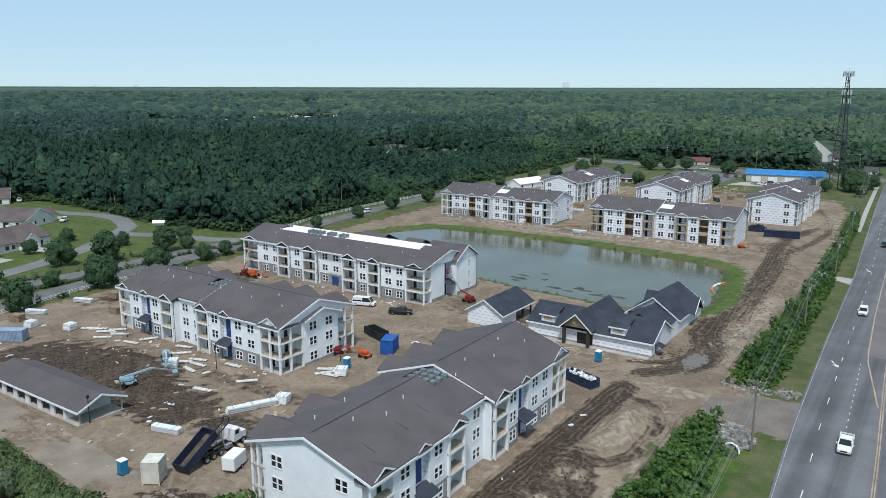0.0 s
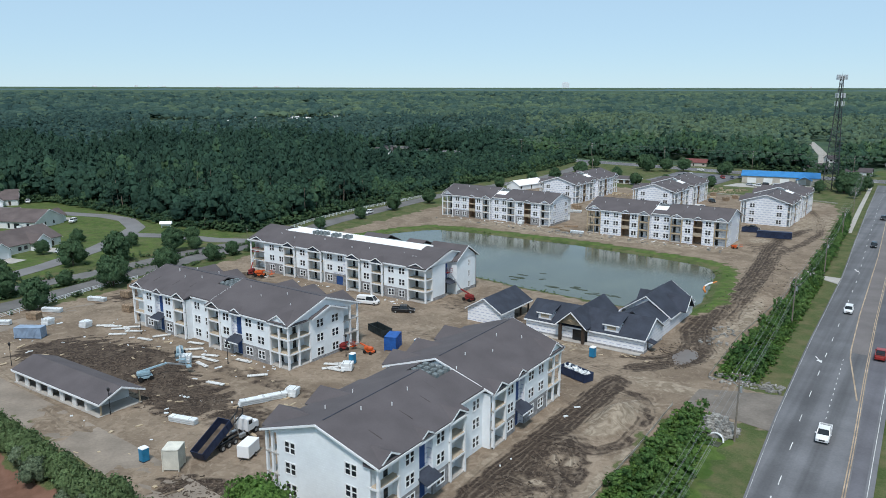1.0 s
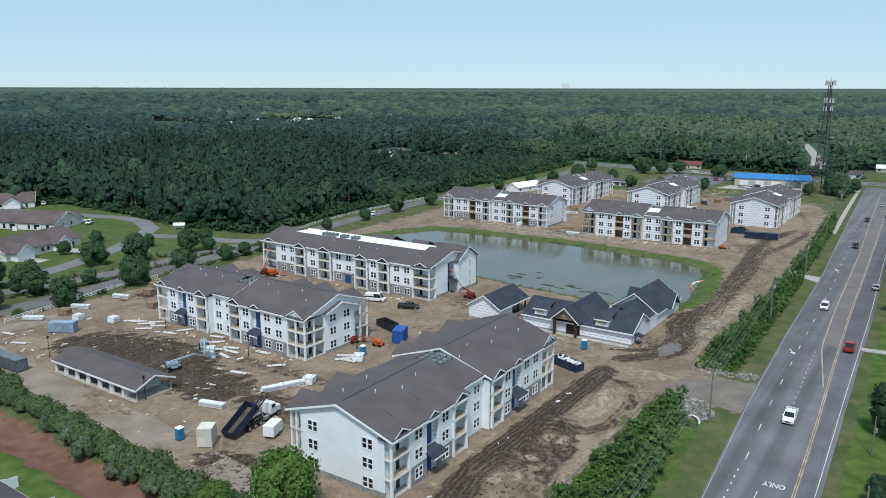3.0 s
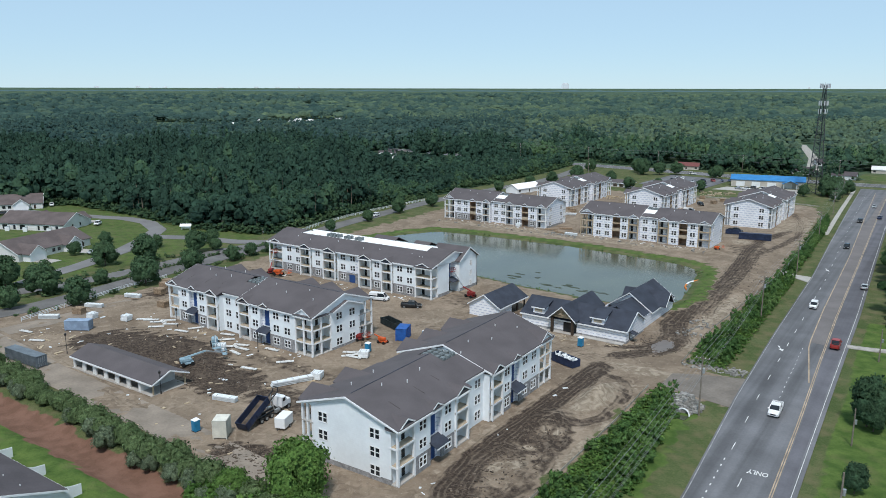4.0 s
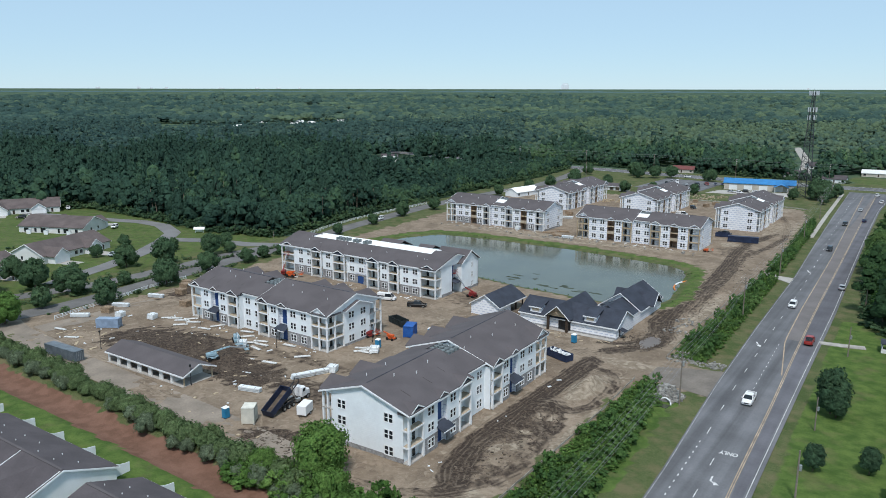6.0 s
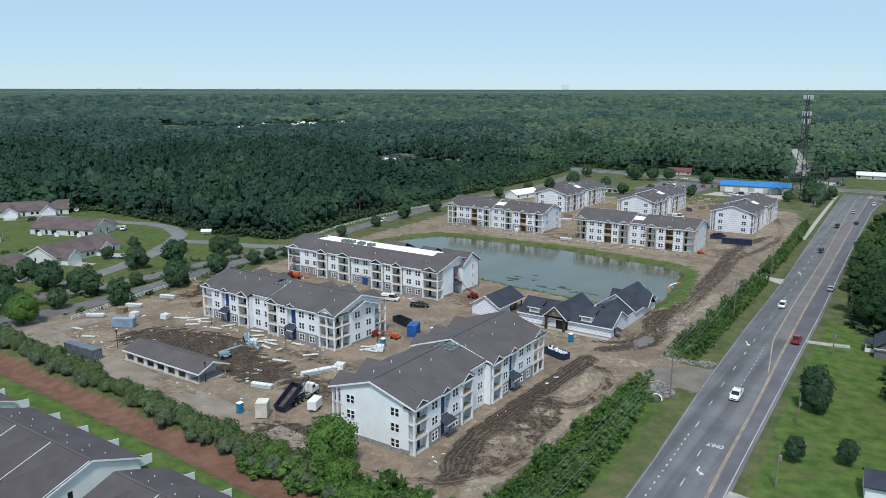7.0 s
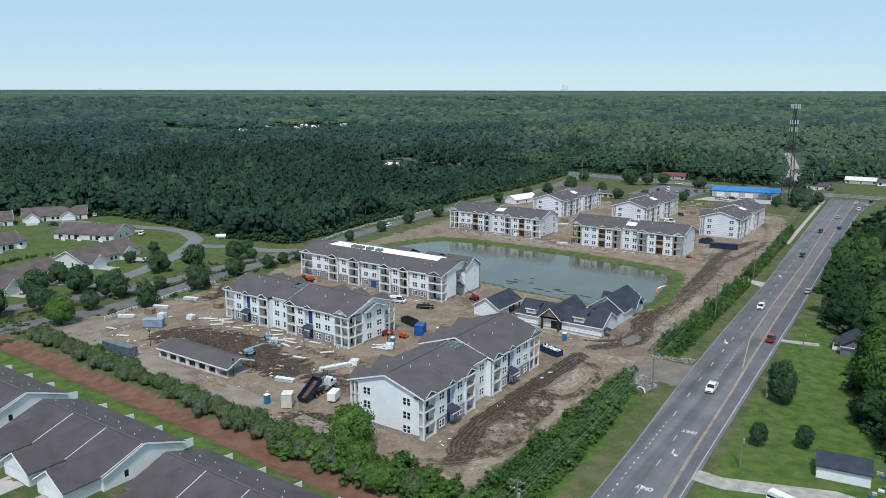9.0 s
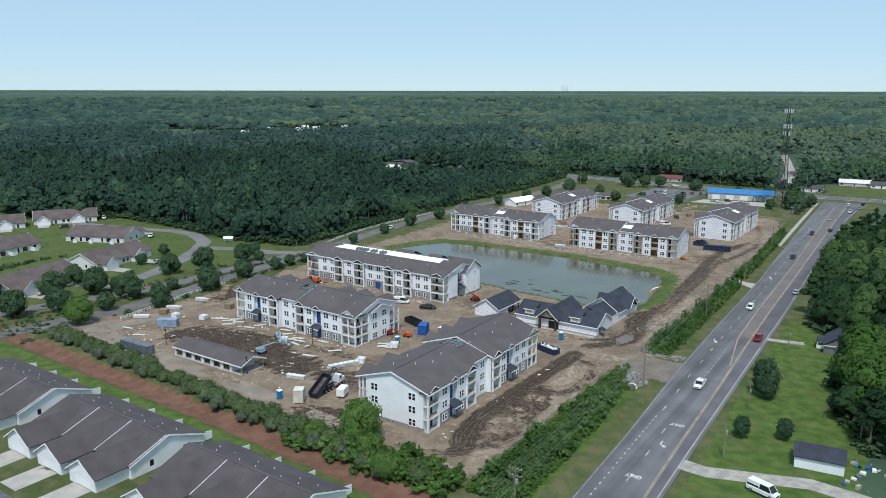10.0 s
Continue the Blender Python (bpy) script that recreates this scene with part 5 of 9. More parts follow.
def clubhouse():
    t = thing("clubhouse", "single-storey clubhouse in printed house wrap with blue-black roof", "building")
    x0, x1, y0, y1, ze, zr = -23.2, 4.8, 82.6, 94.4, 3.2, 6.3
    holes = [(-9.9, -7.6, 0.2, 2.9)]
    bm = bmesh.new()
    mats = [M["wrap_dots"], M["veneer"]]
    panel(bm, "x", y0, x0, x1, 0, ze, [(-11.6, -8.0, 0.1, 2.9)], split=0.5, mi_low=1)
    pieces("front_wall", bm, mats, t)
    part("back_wall", boxes((x0, x1, y1 - 0.25, y1, 0, ze)), mats, t)
    part("side_wall", boxes((x0, x0 + 0.25, y0 + 0.25, y1 - 0.25, 0, ze)), mats, t)
    bm = bmesh.new()
    panel(bm, "y", x1, y0 + 0.25, y1 - 0.25, 0, ze, [(84.6, 85.8, 0.1, 2.3)], thick=-0.25, split=0.5, mi_low=1)
    part("side_wall", bm, mats, t)
    for a in (x1 - 0.25, x0):
        bm = bmesh.new()
        tri_wall(bm, a, a + 0.25, y0, y1, ze, zr)
        part("gable_wall", bm, mats, t)
    bm = bmesh.new()
    gable_roof(bm, x0 - 0.4, x1 + 0.4, (y0 + y1) / 2, (y1 - y0) / 2, ze, zr)
    part("roof", bm, M["club_roof"], t)
    bm = bmesh.new()
    rake_trim(bm, x1 + 0.45, y0 - 0.45, y1 + 0.45, ze - 0.05, zr + 0.25)
    part("rake_board", bm, M["trim"], t)
    part("eaves_board", boxes((x0 - 0.4, x1 + 0.4, y0 - 0.57, y0 - 0.47, ze - 0.42, ze - 0.1)), M["trim"], t)
    # Dark glass sheet stands in for the shade inside the doorway.
    part("front_door", boxes((-11.6, -8.0, y0 + 0.12, y0 + 0.2, 0.1, 2.9)), M["glass"], t, "dark sheet in the open doorway, for its unlit inside")
    # entrance gable on timber posts
    bm = bmesh.new()
    gable_y(bm, 80.4, 99.0, -11.2, 3.4, 3.9, 6.9)
    part("porch_roof", bm, M["club_roof"], t)
    bm = bmesh.new()
    tri_y(bm, 81.35, 81.5, -14.4, -8.0, 3.9, 6.75)
    part("porch_gable", bm, M["lumber"], t, "open timber framing of the entrance gable")
    bm = bmesh.new()
    rake_y(bm, 80.3, -15.05, -7.35, 3.6, 7.05)
    part("porch_rake", bm, M["trim"], t)
    for x in (-13.9, -8.4):
        part("porch_post", boxes((x - 0.3, x + 0.3, 80.8, 81.4, 0, 4.0)), M["dark_timber"], t, "dark timber post")
    bm = bmesh.new()
    tube(bm, [(-14.0, 81.1, 3.9), (-11.2, 81.1, 5.2), (-8.4, 81.1, 3.9)], 0.14, 4)
    part("truss", bm, M["lumber"], t)
    for s in (-1, 1):
        bm = bmesh.new()
        tube(bm, [(-11.2, 81.1, 4.5), (-11.2 + s * 1.6, 81.1, 5.6)], 0.12, 4)
        part("truss_brace", bm, M["lumber"], t)
    # two dormers on the front slope
    for xd in (-18.6, -2.6):
        bm = bmesh.new()
        slab(bm, [(xd - 1.9, y0 - 0.1, 5.1), (xd + 1.9, y0 - 0.1, 5.1), (xd + 1.9, y0 + 4.6, 6.3), (xd - 1.9, y0 + 4.6, 6.3)], 0.15)
        d = part("dormer", bm, M["club_roof"], t)
        part("dormer_front", boxes((xd - 1.6, xd + 1.6, y0 + 0.2, y0 + 3.6, 3.4, 5.0)), M["wrap_dots"], d)
        part("dormer_window", boxes((xd - 1.0, xd + 1.0, y0 + 0.13, y0 + 0.197, 3.95, 4.75)), M["plywood"], d, "boarded dormer opening")
        part("dormer_trim", boxes((xd - 1.95, xd + 1.95, y0 - 0.2, y0 - 0.11, 4.85, 5.1)), M["trim"], d)
    # back wing, ridge towards the pond
    bm = boxes((-7.6, -7.35, 94.4, 119.0, 0, ze), (4.0, 4.25, 94.4, 119.0, 0, ze), (-7.35, 4.0, 118.75, 119.0, 0, ze))
    tri_y(bm, 101.5, 101.75, -7.6, 4.25, ze, 7.0)
    tri_y(bm, 118.75, 119.0, -7.6, 4.25, ze, 7.0)
    part("wing_wall", bm, M["wrap_dots"], t)
    bm = bmesh.new()
    gable_y(bm, 101.0, 119.5, -1.7, 5.9, ze, 7.3)
    part("wing_roof", bm, M["club_roof"], t)
    bm = bmesh.new()
    gable_y(bm, 91.0, 101.6, -1.2, 5.0, ze, 6.1)
    part("link_roof", bm, M["club_roof"], t)
    for y, z in ((100.9, 7.5), (119.5, 7.5)):
        bm = bmesh.new()
        rake_y(bm, y, -8.05, 4.65, ze - 0.1, z)
        part("wing_rake", bm, M["trim"], t)
    part("wing_eaves", boxes((4.62, 4.72, 101.0, 119.5, ze - 0.45, ze - 0.12)), M["trim"], t)
    bm = bmesh.new()
    gable_roof(bm, -6.6, 6.0, 111.0, 2.9, ze + 0.2, 6.2)
    part("side_gable", bm, M["club_roof"], t)
    bm = bmesh.new()
    rake_trim(bm, 6.05, 107.7, 114.3, ze + 0.1, 6.45)
    part("side_rake", bm, M["trim"], t)
    bm = bmesh.new()
    tri_wall(bm, 4.3, 4.5, 108.1, 113.9, ze - 0.2, 6.1)
    part("side_gable_wall", bm, M["wrap_dots"], t)
    bm = bmesh.new()
    slab(bm, [(4.9, 84.2, 2.5), (6.4, 84.2, 2.0), (6.4, 86.4, 2.0), (4.9, 86.4, 2.5)], 0.12)
    part("side_awning", bm, M["club_roof"], t)
    part("floor_slab", boxes((-22.8, 4.4, 81.0, 94.0, -0.3, 0.1)), M["concrete"], t)


clubhouse()


def pool_shed():
    t = thing("pavilion", "small gabled pavilion in printed house wrap by the pond", "building")
    x0, x1, y0, y1, ze, zr = -38.9, -29.6, 82.0, 96.5, 3.2, 6.0
    bm = boxes((x0, x1, y0, y0 + 0.25, 0, ze), (x0, x0 + 0.25, y0 + 0.25, y1, 0, ze), (x1 - 0.25, x1, y0 + 0.25, 88.5, 0, ze), (x0 + 0.25, x1 - 0.25, 88.25, 88.5, 0, ze))
    tri_y(bm, y0, y0 + 0.25, x0, x1, ze, zr)
    part("wall", bm, M["wrap_dots"], t)
    bm = bmesh.new()
    gable_y(bm, y0 - 0.5, y1 + 0.5, (x0 + x1) / 2, (x1 - x0) / 2, ze, zr)
    part("roof", bm, M["club_roof"], t)
    bm = bmesh.new()
    rake_y(bm, y0 - 0.6, x0 - 0.45, x1 + 0.45, ze - 0.1, zr + 0.22)
    part("rake_board", bm, M["trim"], t)
    part("eaves_board", boxes((x1 + 0.45, x1 + 0.53, y0 - 0.5, y1 + 0.5, ze - 0.45, ze - 0.12)), M["trim"], t)
    for y in (92.2, 96.2):
        part("post", boxes((x1 - 0.5, x1 - 0.15, y - 0.18, y + 0.18, 0, ze)), M["dark_timber"], t)


pool_shed()


def garage():
    t = thing("garage", "low garage row with open bays and charcoal roof", "garage")
    x0, x1, y0, y1, ze, zr = -88.4, -60.2, -0.4, 7.6, 2.55, 4.1
    n = 6
    w = (x1 - 4.2 - x0) / n
    bm = bmesh.new()
    panel(bm, "x", y0, x0, x1 - 4.0, 0, ze, [(x0 + 0.75 + i * w, x0 + (i + 1) * w - 0.55, 0, 2.15) for i in range(n)])
    box(bm, x0, x0 + 0.25, y0 + 0.25, y1, 0, ze)
    box(bm, x1 - 4.25, x1 - 4.0, y0 + 0.25, y1, 0, ze)
    box(bm, x0 + 0.25, x1 - 4.25, y1 - 0.25, y1, 0, ze)
    tri_wall(bm, x0, x0 + 0.2, y0, y1, ze, zr)
    part("wall", bm, M["carport"], t)
    part("inner_wall", boxes((x0 + 0.3, x1 - 4.3, y0 + 2.2, y0 + 2.4, 0, ze)), M["dark_inside"], t)
    part("apron_slab", boxes((x0, x1, y0 - 0.4, y1, -0.3, 0.12)), M["concrete"], t)
    for x, y in ((x1 - 0.3, y0 + 0.3), (x1 - 0.3, y1 - 0.3)):
        part("post", boxes((x - 0.12, x + 0.12, y - 0.12, y + 0.12, 0, ze)), M["lumber"], t)
    bm = bmesh.new()
    gable_roof(bm, x0 - 0.4, x1 + 0.4, (y0 + y1) / 2, (y1 - y0) / 2, ze, zr)
    part("roof", bm, M["roof"], t)
    part("eaves_board", boxes((x0 - 0.4, x1 + 0.4, y0 - 0.52, y0 - 0.44, ze - 0.35, ze + 0.02)), M["trim"], t)
    bm = bmesh.new()
    rake_trim(bm, x1 + 0.44, y0 - 0.45, y1 + 0.45, ze - 0.05, zr + 0.22)
    part("rake_board", bm, M["trim"], t)


garage()


# ---- houses round about ----
M["brown_roof"] = material("brown_grey_shingles", (0.115, 0.092, 0.088), 0.9, vary=0.16, scale=4, fine=3, stain=0.25, bump=0.02, bump_scale=6)
M["grey_roof"] = material("worn_grey_shingles", (0.084, 0.073, 0.077), 0.9, vary=0.13, scale=4, fine=4, stain=0.15, bump=0.02, bump_scale=6)
M["cream"] = material("cream_vinyl_siding", (0.66, 0.66, 0.64), 0.6, vary=0.06, scale=4)
M["white_vinyl"] = material("white_vinyl", (0.76, 0.78, 0.79), 0.5, vary=0.05, scale=3)


def ranch_house(label="cream bungalow row with brown-grey shingle roof"):
    """A long low row of four bungalows: gabled garages to the front, which faces -y."""
    t = thing("house", label, "house", "houses round the cul-de-sac")
    HL, HD = 16.0, 8.5
    gar = (-11.0, 6.5)
    doors = [(x, x + 1.0, 0.1, 2.2) for x in (-5.6, 12.0)]
    wins = [(-1.8, -0.4, 0.8, 2.2), (0.6, 2.0, 0.8, 2.2)]
    bm = bmesh.new()
    panel(bm, "x", -HD, -HL, HL, 0, 2.9, doors + wins)
    back = [(x, x + w, 0.2, 2.25) for x, w in ((-13.5, 1.4), (-9.0, 2.6), (-4.6, 1.0), (2.4, 2.6), (7.0, 1.2), (11.0, 2.4))]
    panel(bm, "x", HD, -HL, HL, 0, 2.9, back, thick=-0.25)
    for s in (-1, 1):
        a, b = sorted((s * HL, s * (HL - 0.25)))
        panel(bm, "y", s * HL, -HD + 0.25, HD - 0.25, 0, 2.9, [(-3.0, -2.0, 0.8, 2.2), (2.0, 3.0, 0.8, 2.2)], thick=-0.25 * s)
        tri_wall(bm, a, b, -HD, HD, 2.9, 6.6)
    part("wall", bm, M["cream"], t)
    bm = bmesh.new()
    gable_roof(bm, -HL - 0.5, HL + 0.5, 0, HD, 2.9, 6.7)
    part("roof", bm, M["brown_roof"], t)
    for d in doors:
        part("door", boxes((d[0], d[1], -HD + 0.1, -HD + 0.16, 0.1, 2.2)), M["dark_timber"], t)
    for w in wins:
        part("window", boxes((w[0], w[1], -HD + 0.08, -HD + 0.14, 0.8, 2.2)), M["glass"], t)
    for s in (-1, 1):
        for y in (-2.5, 2.5):
            part("window", boxes((s * (HL - 0.12) - 0.03, s * (HL - 0.12) + 0.03, y - 0.5, y + 0.5, 0.8, 2.2)), M["glass"], t)
        bm = bmesh.new()
        rake_trim(bm, s * (HL + 0.52), -HD - 0.45, HD + 0.45, 2.75, 6.95)
        part("rake_board", bm, M["trim"], t)
    for w in back:
        part("patio_door" if w[1] - w[0] > 2 else "window", boxes((w[0], w[1], HD - 0.16, HD - 0.1, 0.2, 2.25)), M["glass"], t)
    for x in (-10.4, 1.0, 9.6):
        part("privacy_fence", boxes((x, x + 0.1, HD + 0.02, HD + 3.2, 0, 1.8), (x - 2.0, x, HD + 3.1, HD + 3.2, 0, 1.8)), M["white_vinyl"], t, "white vinyl privacy fence")
    for x in gar:
        out = 3.6 if x < 0 else 2.2
        bm = bmesh.new()
        gable_y(bm, -HD - out - 0.4, 0.5, x, 3.5, 2.85, 5.4)
        part("garage_roof", bm, M["brown_roof"], t)
        bm = bmesh.new()
        panel(bm, "x", -HD - out, x - 3.4, x + 3.4, 0, 2.8, [(x - 2.5, x + 2.5, 0.0, 2.25)])
        box(bm, x - 3.4, x - 3.15, -HD - out + 0.25, -HD - 0.003, 0, 2.8)
        box(bm, x + 3.15, x + 3.4, -HD - out + 0.25, -HD - 0.003, 0, 2.8)
        tri_y(bm, -HD - out, -HD - out + 0.25, x - 3.4, x + 3.4, 2.8, 5.25)
        part("garage_wall", bm, M["white_vinyl"], t)
        part("garage_door", boxes((x - 2.5, x + 2.5, -HD - out + 0.1, -HD - out + 0.18, 0.0, 2.25)), M["trim"], t, "white panelled garage door")
        bm = bmesh.new()
        rake_y(bm, -HD - out - 0.5, x - 3.95, x + 3.95, 2.6, 5.55)
        part("garage_rake", bm, M["trim"], t)
        part("driveway", boxes((x - 2.8, x + 2.8, -HD - out - 7.5, -HD - out - 0.05, -0.25, 0.06)), M["concrete"], t)
    return t


h0 = ranch_house()
h0.matrix_basis = pose(-330, 104, 0, 0, 0, 60)
for x, y, a in ((-262, 86, 204), (-213, 58, 104), (-200, 17, 105), (-271, 38, -78), (-341, 68, 66)):
    copy_thing(h0, pose(x, y, 0, 0, 0, a))


def townhouse(x0, x1, y0, y1):
    """A row of bungalows: big gabled roof, ridge along x, with garden walls to the back (+y) and a garage gable to the front."""
    t = thing("townhouse", "white bungalow terrace with worn grey shingle roof", "house", "bungalow terraces by the ditch")
    yc, ze, zr = (y0 + y1) / 2, 2.9, 6.0
    bm = boxes((x0, x1, y1 - 0.25, y1, 0, ze), (x0, x0 + 0.25, y0, y1 - 0.25, 0, ze), (x0 + 0.25, x1, y0, y0 + 0.25, 0, ze))
    panel(bm, "y", x1, y0 + 0.25, y1 - 0.25, 0, ze, [(yc + 3.5, yc + 4.4, 0.9, 2.3), (yc - 4.4, yc - 3.5, 0.9, 2.3)], thick=-0.25)
    tri_wall(bm, x1 - 0.25, x1, y0, y1, ze, zr)
    tri_wall(bm, x0, x0 + 0.25, y0, y1, ze, zr)
    part("wall", bm, M["white_vinyl"], t)
    for yy in (yc + 3.95, yc - 3.95):
        part("window", boxes((x1 - 0.15, x1 - 0.08, yy - 0.45, yy + 0.45, 0.9, 2.3)), M["glass"], t)
    bm = bmesh.new()
    gable_roof(bm, x0 - 0.4, x1 + 0.4, yc, (y1 - y0) / 2, ze, zr)
    part("roof", bm, M["grey_roof"], t)
    part("ridge_cap", boxes((x0, x1, yc - 0.22, yc + 0.22, zr + 0.14, zr + 0.28)), M["roof"], t)
    bm = bmesh.new()
    rake_trim(bm, x1 + 0.42, y0 - 0.45, y1 + 0.45, ze, zr + 0.22)
    part("rake_board", bm, M["trim"], t)
    part("gutter", boxes((x0 - 0.4, x1 + 0.4, y1 + 0.42, y1 + 0.54, ze - 0.28, ze - 0.05)), M["trim"], t)
    for i in range(3):
        xg = x0 + (x1 - x0) * (i + 0.55) / 3
        bm = bmesh.new()
        gable_y(bm, y0 - 7.2, yc - 1.0, xg, 4.6, ze, 5.6)
        part("garage_roof", bm, M["grey_roof"], t)
        bm = bmesh.new()
        panel(bm, "x", y0 - 6.8, xg - 4.4, xg + 4.4, 0, ze, [(xg - 2.6, xg + 2.6, 0, 2.3)])
        box(bm, xg - 4.4, xg - 4.15, y0 - 6.55, y0 - 0.003, 0, ze)
        box(bm, xg + 4.15, xg + 4.4, y0 - 6.55, y0 - 0.003, 0, ze)
        tri_y(bm, y0 - 6.8, y0 - 6.55, xg - 4.4, xg + 4.4, ze, 5.5)
        part("garage_wall", bm, M["white_vinyl"], t)
        part("garage_door", boxes((xg - 2.6, xg + 2.6, y0 - 6.7, y0 - 6.62, 0, 2.3)), M["trim"], t)
        bm = bmesh.new()
        rake_y(bm, y0 - 7.3, xg - 5.05, xg + 5.05, ze - 0.25, 5.8)
        part("garage_rake", bm, M["trim"], t)
        part("driveway", boxes((xg - 2.9, xg + 2.9, y0 - 15.0, y0 - 6.85, -0.25, 0.07)), M["concrete"], t)
        bm = bmesh.new()
        tube(bm, [(xg + 5.4, y0 - 0.4, ze + 0.17), (xg + 5.4, yc - 0.3, zr + 0.17)], 0.07, 4)
        part("valley_flashing", bm, M["trim"], t, "white metal flashing")
        # slope vents and pipes on the back slope
        for j in range(4):
            y = yc + 1.6 + (j % 2) * 2.6
            x = x0 + (x1 - x0) * (i + 0.15 + 0.2 * j) / 3
            vent_pipe(t, x, y, zr - (y - yc) * 0.36 - 0.1)
    for i in range(4):
        # stepped garden wall
        xf = x0 + 3 + (x1 - x0 - 5) * i / 3
        bm = bmesh.new()
        a = [bm.verts.new((xf, y, z)) for y, z in ((y1 + 0.02, 0), (y1 + 3.6, 0), (y1 + 3.6, 1.7), (y1 + 2.0, 1.9), (y1 + 0.02, 2.6))]
        b = [bm.verts.new((xf + 0.12, v.co.y, v.co.z)) for v in a]
        bm.faces.new(a)
        bm.faces.new(b[::-1])
        for k in range(5):
            bm.faces.new((a[(k + 1) % 5], a[k], b[k], b[(k + 1) % 5]))
        part("privacy_fence", bm, M["white_vinyl"], t, "white vinyl privacy fence")
    return t


for x0, x1 in ((-113.0, -77.6), (-70.6, -35.2), (-28.2, 5.0)):
    townhouse(x0, x1, -49.5, -32.2)
sheet("lane", [(-150, -66), (30, -66), (30, -74), (-150, -74)], 0.08, M["asphalt"], "asphalt lane in front of the bungalows", "road")

# ---- plants ----
def forest_material(name, dark, mid, light, grain, fine_amount=0.36, relief=0.8):
    """Woodland leaves: one tone for each tree, leaf masses and fine relief over it."""
    m = bpy.data.materials.new(name)
    m.use_nodes = True
    n, l = m.node_tree.nodes, m.node_tree.links
    b = n["Principled BSDF"]
    b.inputs["Roughness"].default_value = 0.8
    b.inputs["Specular IOR Level"].default_value = 0.12
    at = n.new("ShaderNodeAttribute")
    at.attribute_name = "tone"
    geo = n.new("ShaderNodeNewGeometry")
    ramp = n.new("ShaderNodeValToRGB")
    e = ramp.color_ramp.elements
    e[0].position, e[0].color = 0.0, (*dark, 1)
    e[1].position, e[1].color = 1.0, (*light, 1)
    e.new(0.5).color = (*mid, 1)
    l.new(at.outputs["Fac"], ramp.inputs[0])
    col = ramp.outputs[0]
    bump_src = None
    for sc, amt in ((grain, fine_amount), (grain * 0.22, fine_amount * 0.6)):
        t, r, v = n.new("ShaderNodeTexNoise"), n.new("ShaderNodeMapRange"), n.new("ShaderNodeVectorMath")
        t.inputs["Scale"].default_value, t.inputs["Detail"].default_value = sc, 4.0
        l.new(geo.outputs["Position"], t.inputs["Vector"])
        for k, q in (("From Min", 0.34), ("From Max", 0.66), ("To Min", 1 - amt), ("To Max", 1 + amt)):
            r.inputs[k].default_value = q
        l.new(t.outputs["Fac"], r.inputs["Value"])
        v.operation = "SCALE"
        l.new(col, v.inputs[0])
        l.new(r.outputs[0], v.inputs[3])
        col = v.outputs[0]
        bump_src = bump_src or t.outputs["Fac"]
    l.new(col, b.inputs["Base Color"])
    bp = n.new("ShaderNodeBump")
    bp.inputs["Strength"].default_value, bp.inputs["Distance"].default_value = relief, 0.7 / grain
    l.new(bump_src, bp.inputs["Height"])
    l.new(bp.outputs[0], b.inputs["Normal"])
    # leaves let some of the light through
    tr, mx = n.new("ShaderNodeBsdfTranslucent"), n.new("ShaderNodeMixShader")
    mx.inputs[0].default_value = 0.4
    l.new(col, tr.inputs["Color"])
    l.new(b.outputs[0], mx.inputs[1])
    l.new(tr.outputs[0], mx.inputs[2])
    l.new(mx.outputs[0], n["Material Output"].inputs["Surface"])
    return m


M["leaf"] = forest_material("dark_green_leaves", (0.039, 0.081, 0.046), (0.075, 0.135, 0.068), (0.135, 0.207, 0.092), 2.2)
M["leaf_light"] = forest_material("bright_green_leaves", (0.048, 0.110, 0.026), (0.092, 0.180, 0.044), (0.161, 0.264, 0.072), 2.6)
M["leaf_grey"] = forest_material("grey_green_leaves", (0.083, 0.118, 0.074), (0.135, 0.179, 0.110), (0.214, 0.262, 0.169), 2.8)
M["hedge_leaf"] = forest_material("mid_green_hedge_leaves", (0.043, 0.099, 0.034), (0.081, 0.162, 0.050), (0.146, 0.240, 0.077), 2.6)
M["ditch_leaf"] = forest_material("dull_green_ditch_leaves", (0.069, 0.115, 0.048), (0.118, 0.175, 0.076), (0.185, 0.236, 0.116), 2.8)
M["edge_leaf"] = forest_material("sunlit_edge_leaves", (0.017, 0.042, 0.019), (0.039, 0.085, 0.034), (0.117, 0.196, 0.060), 2.0)
# Distance haze is mixed into both leaf colours, strongest in the far one.
M["forest"] = forest_material("haze_tinted_forest_leaves", (0.027, 0.061, 0.045), (0.045, 0.095, 0.064), (0.102, 0.178, 0.080), 0.7, 0.26, 0.35)
M["forest_haze"] = forest_material("hazy_far_forest_leaves", (0.034, 0.077, 0.074), (0.066, 0.122, 0.102), (0.146, 0.212, 0.122), 0.3, 0.2)


def sphere_arrays(sub, cut):
    """A unit ball of triangles, without the faces below cut."""
    bm = bmesh.new()
    bmesh.ops.create_icosphere(bm, subdivisions=sub, radius=1.0)
    bmesh.ops.delete(bm, geom=[f for f in bm.faces if f.calc_center_median().z < cut], context="FACES")
    bm.verts.index_update()
    v = np.array([q.co[:] for q in bm.verts])
    f = np.array([[q.index for q in p.verts] for p in bm.faces])
    bm.free()
    return v, f


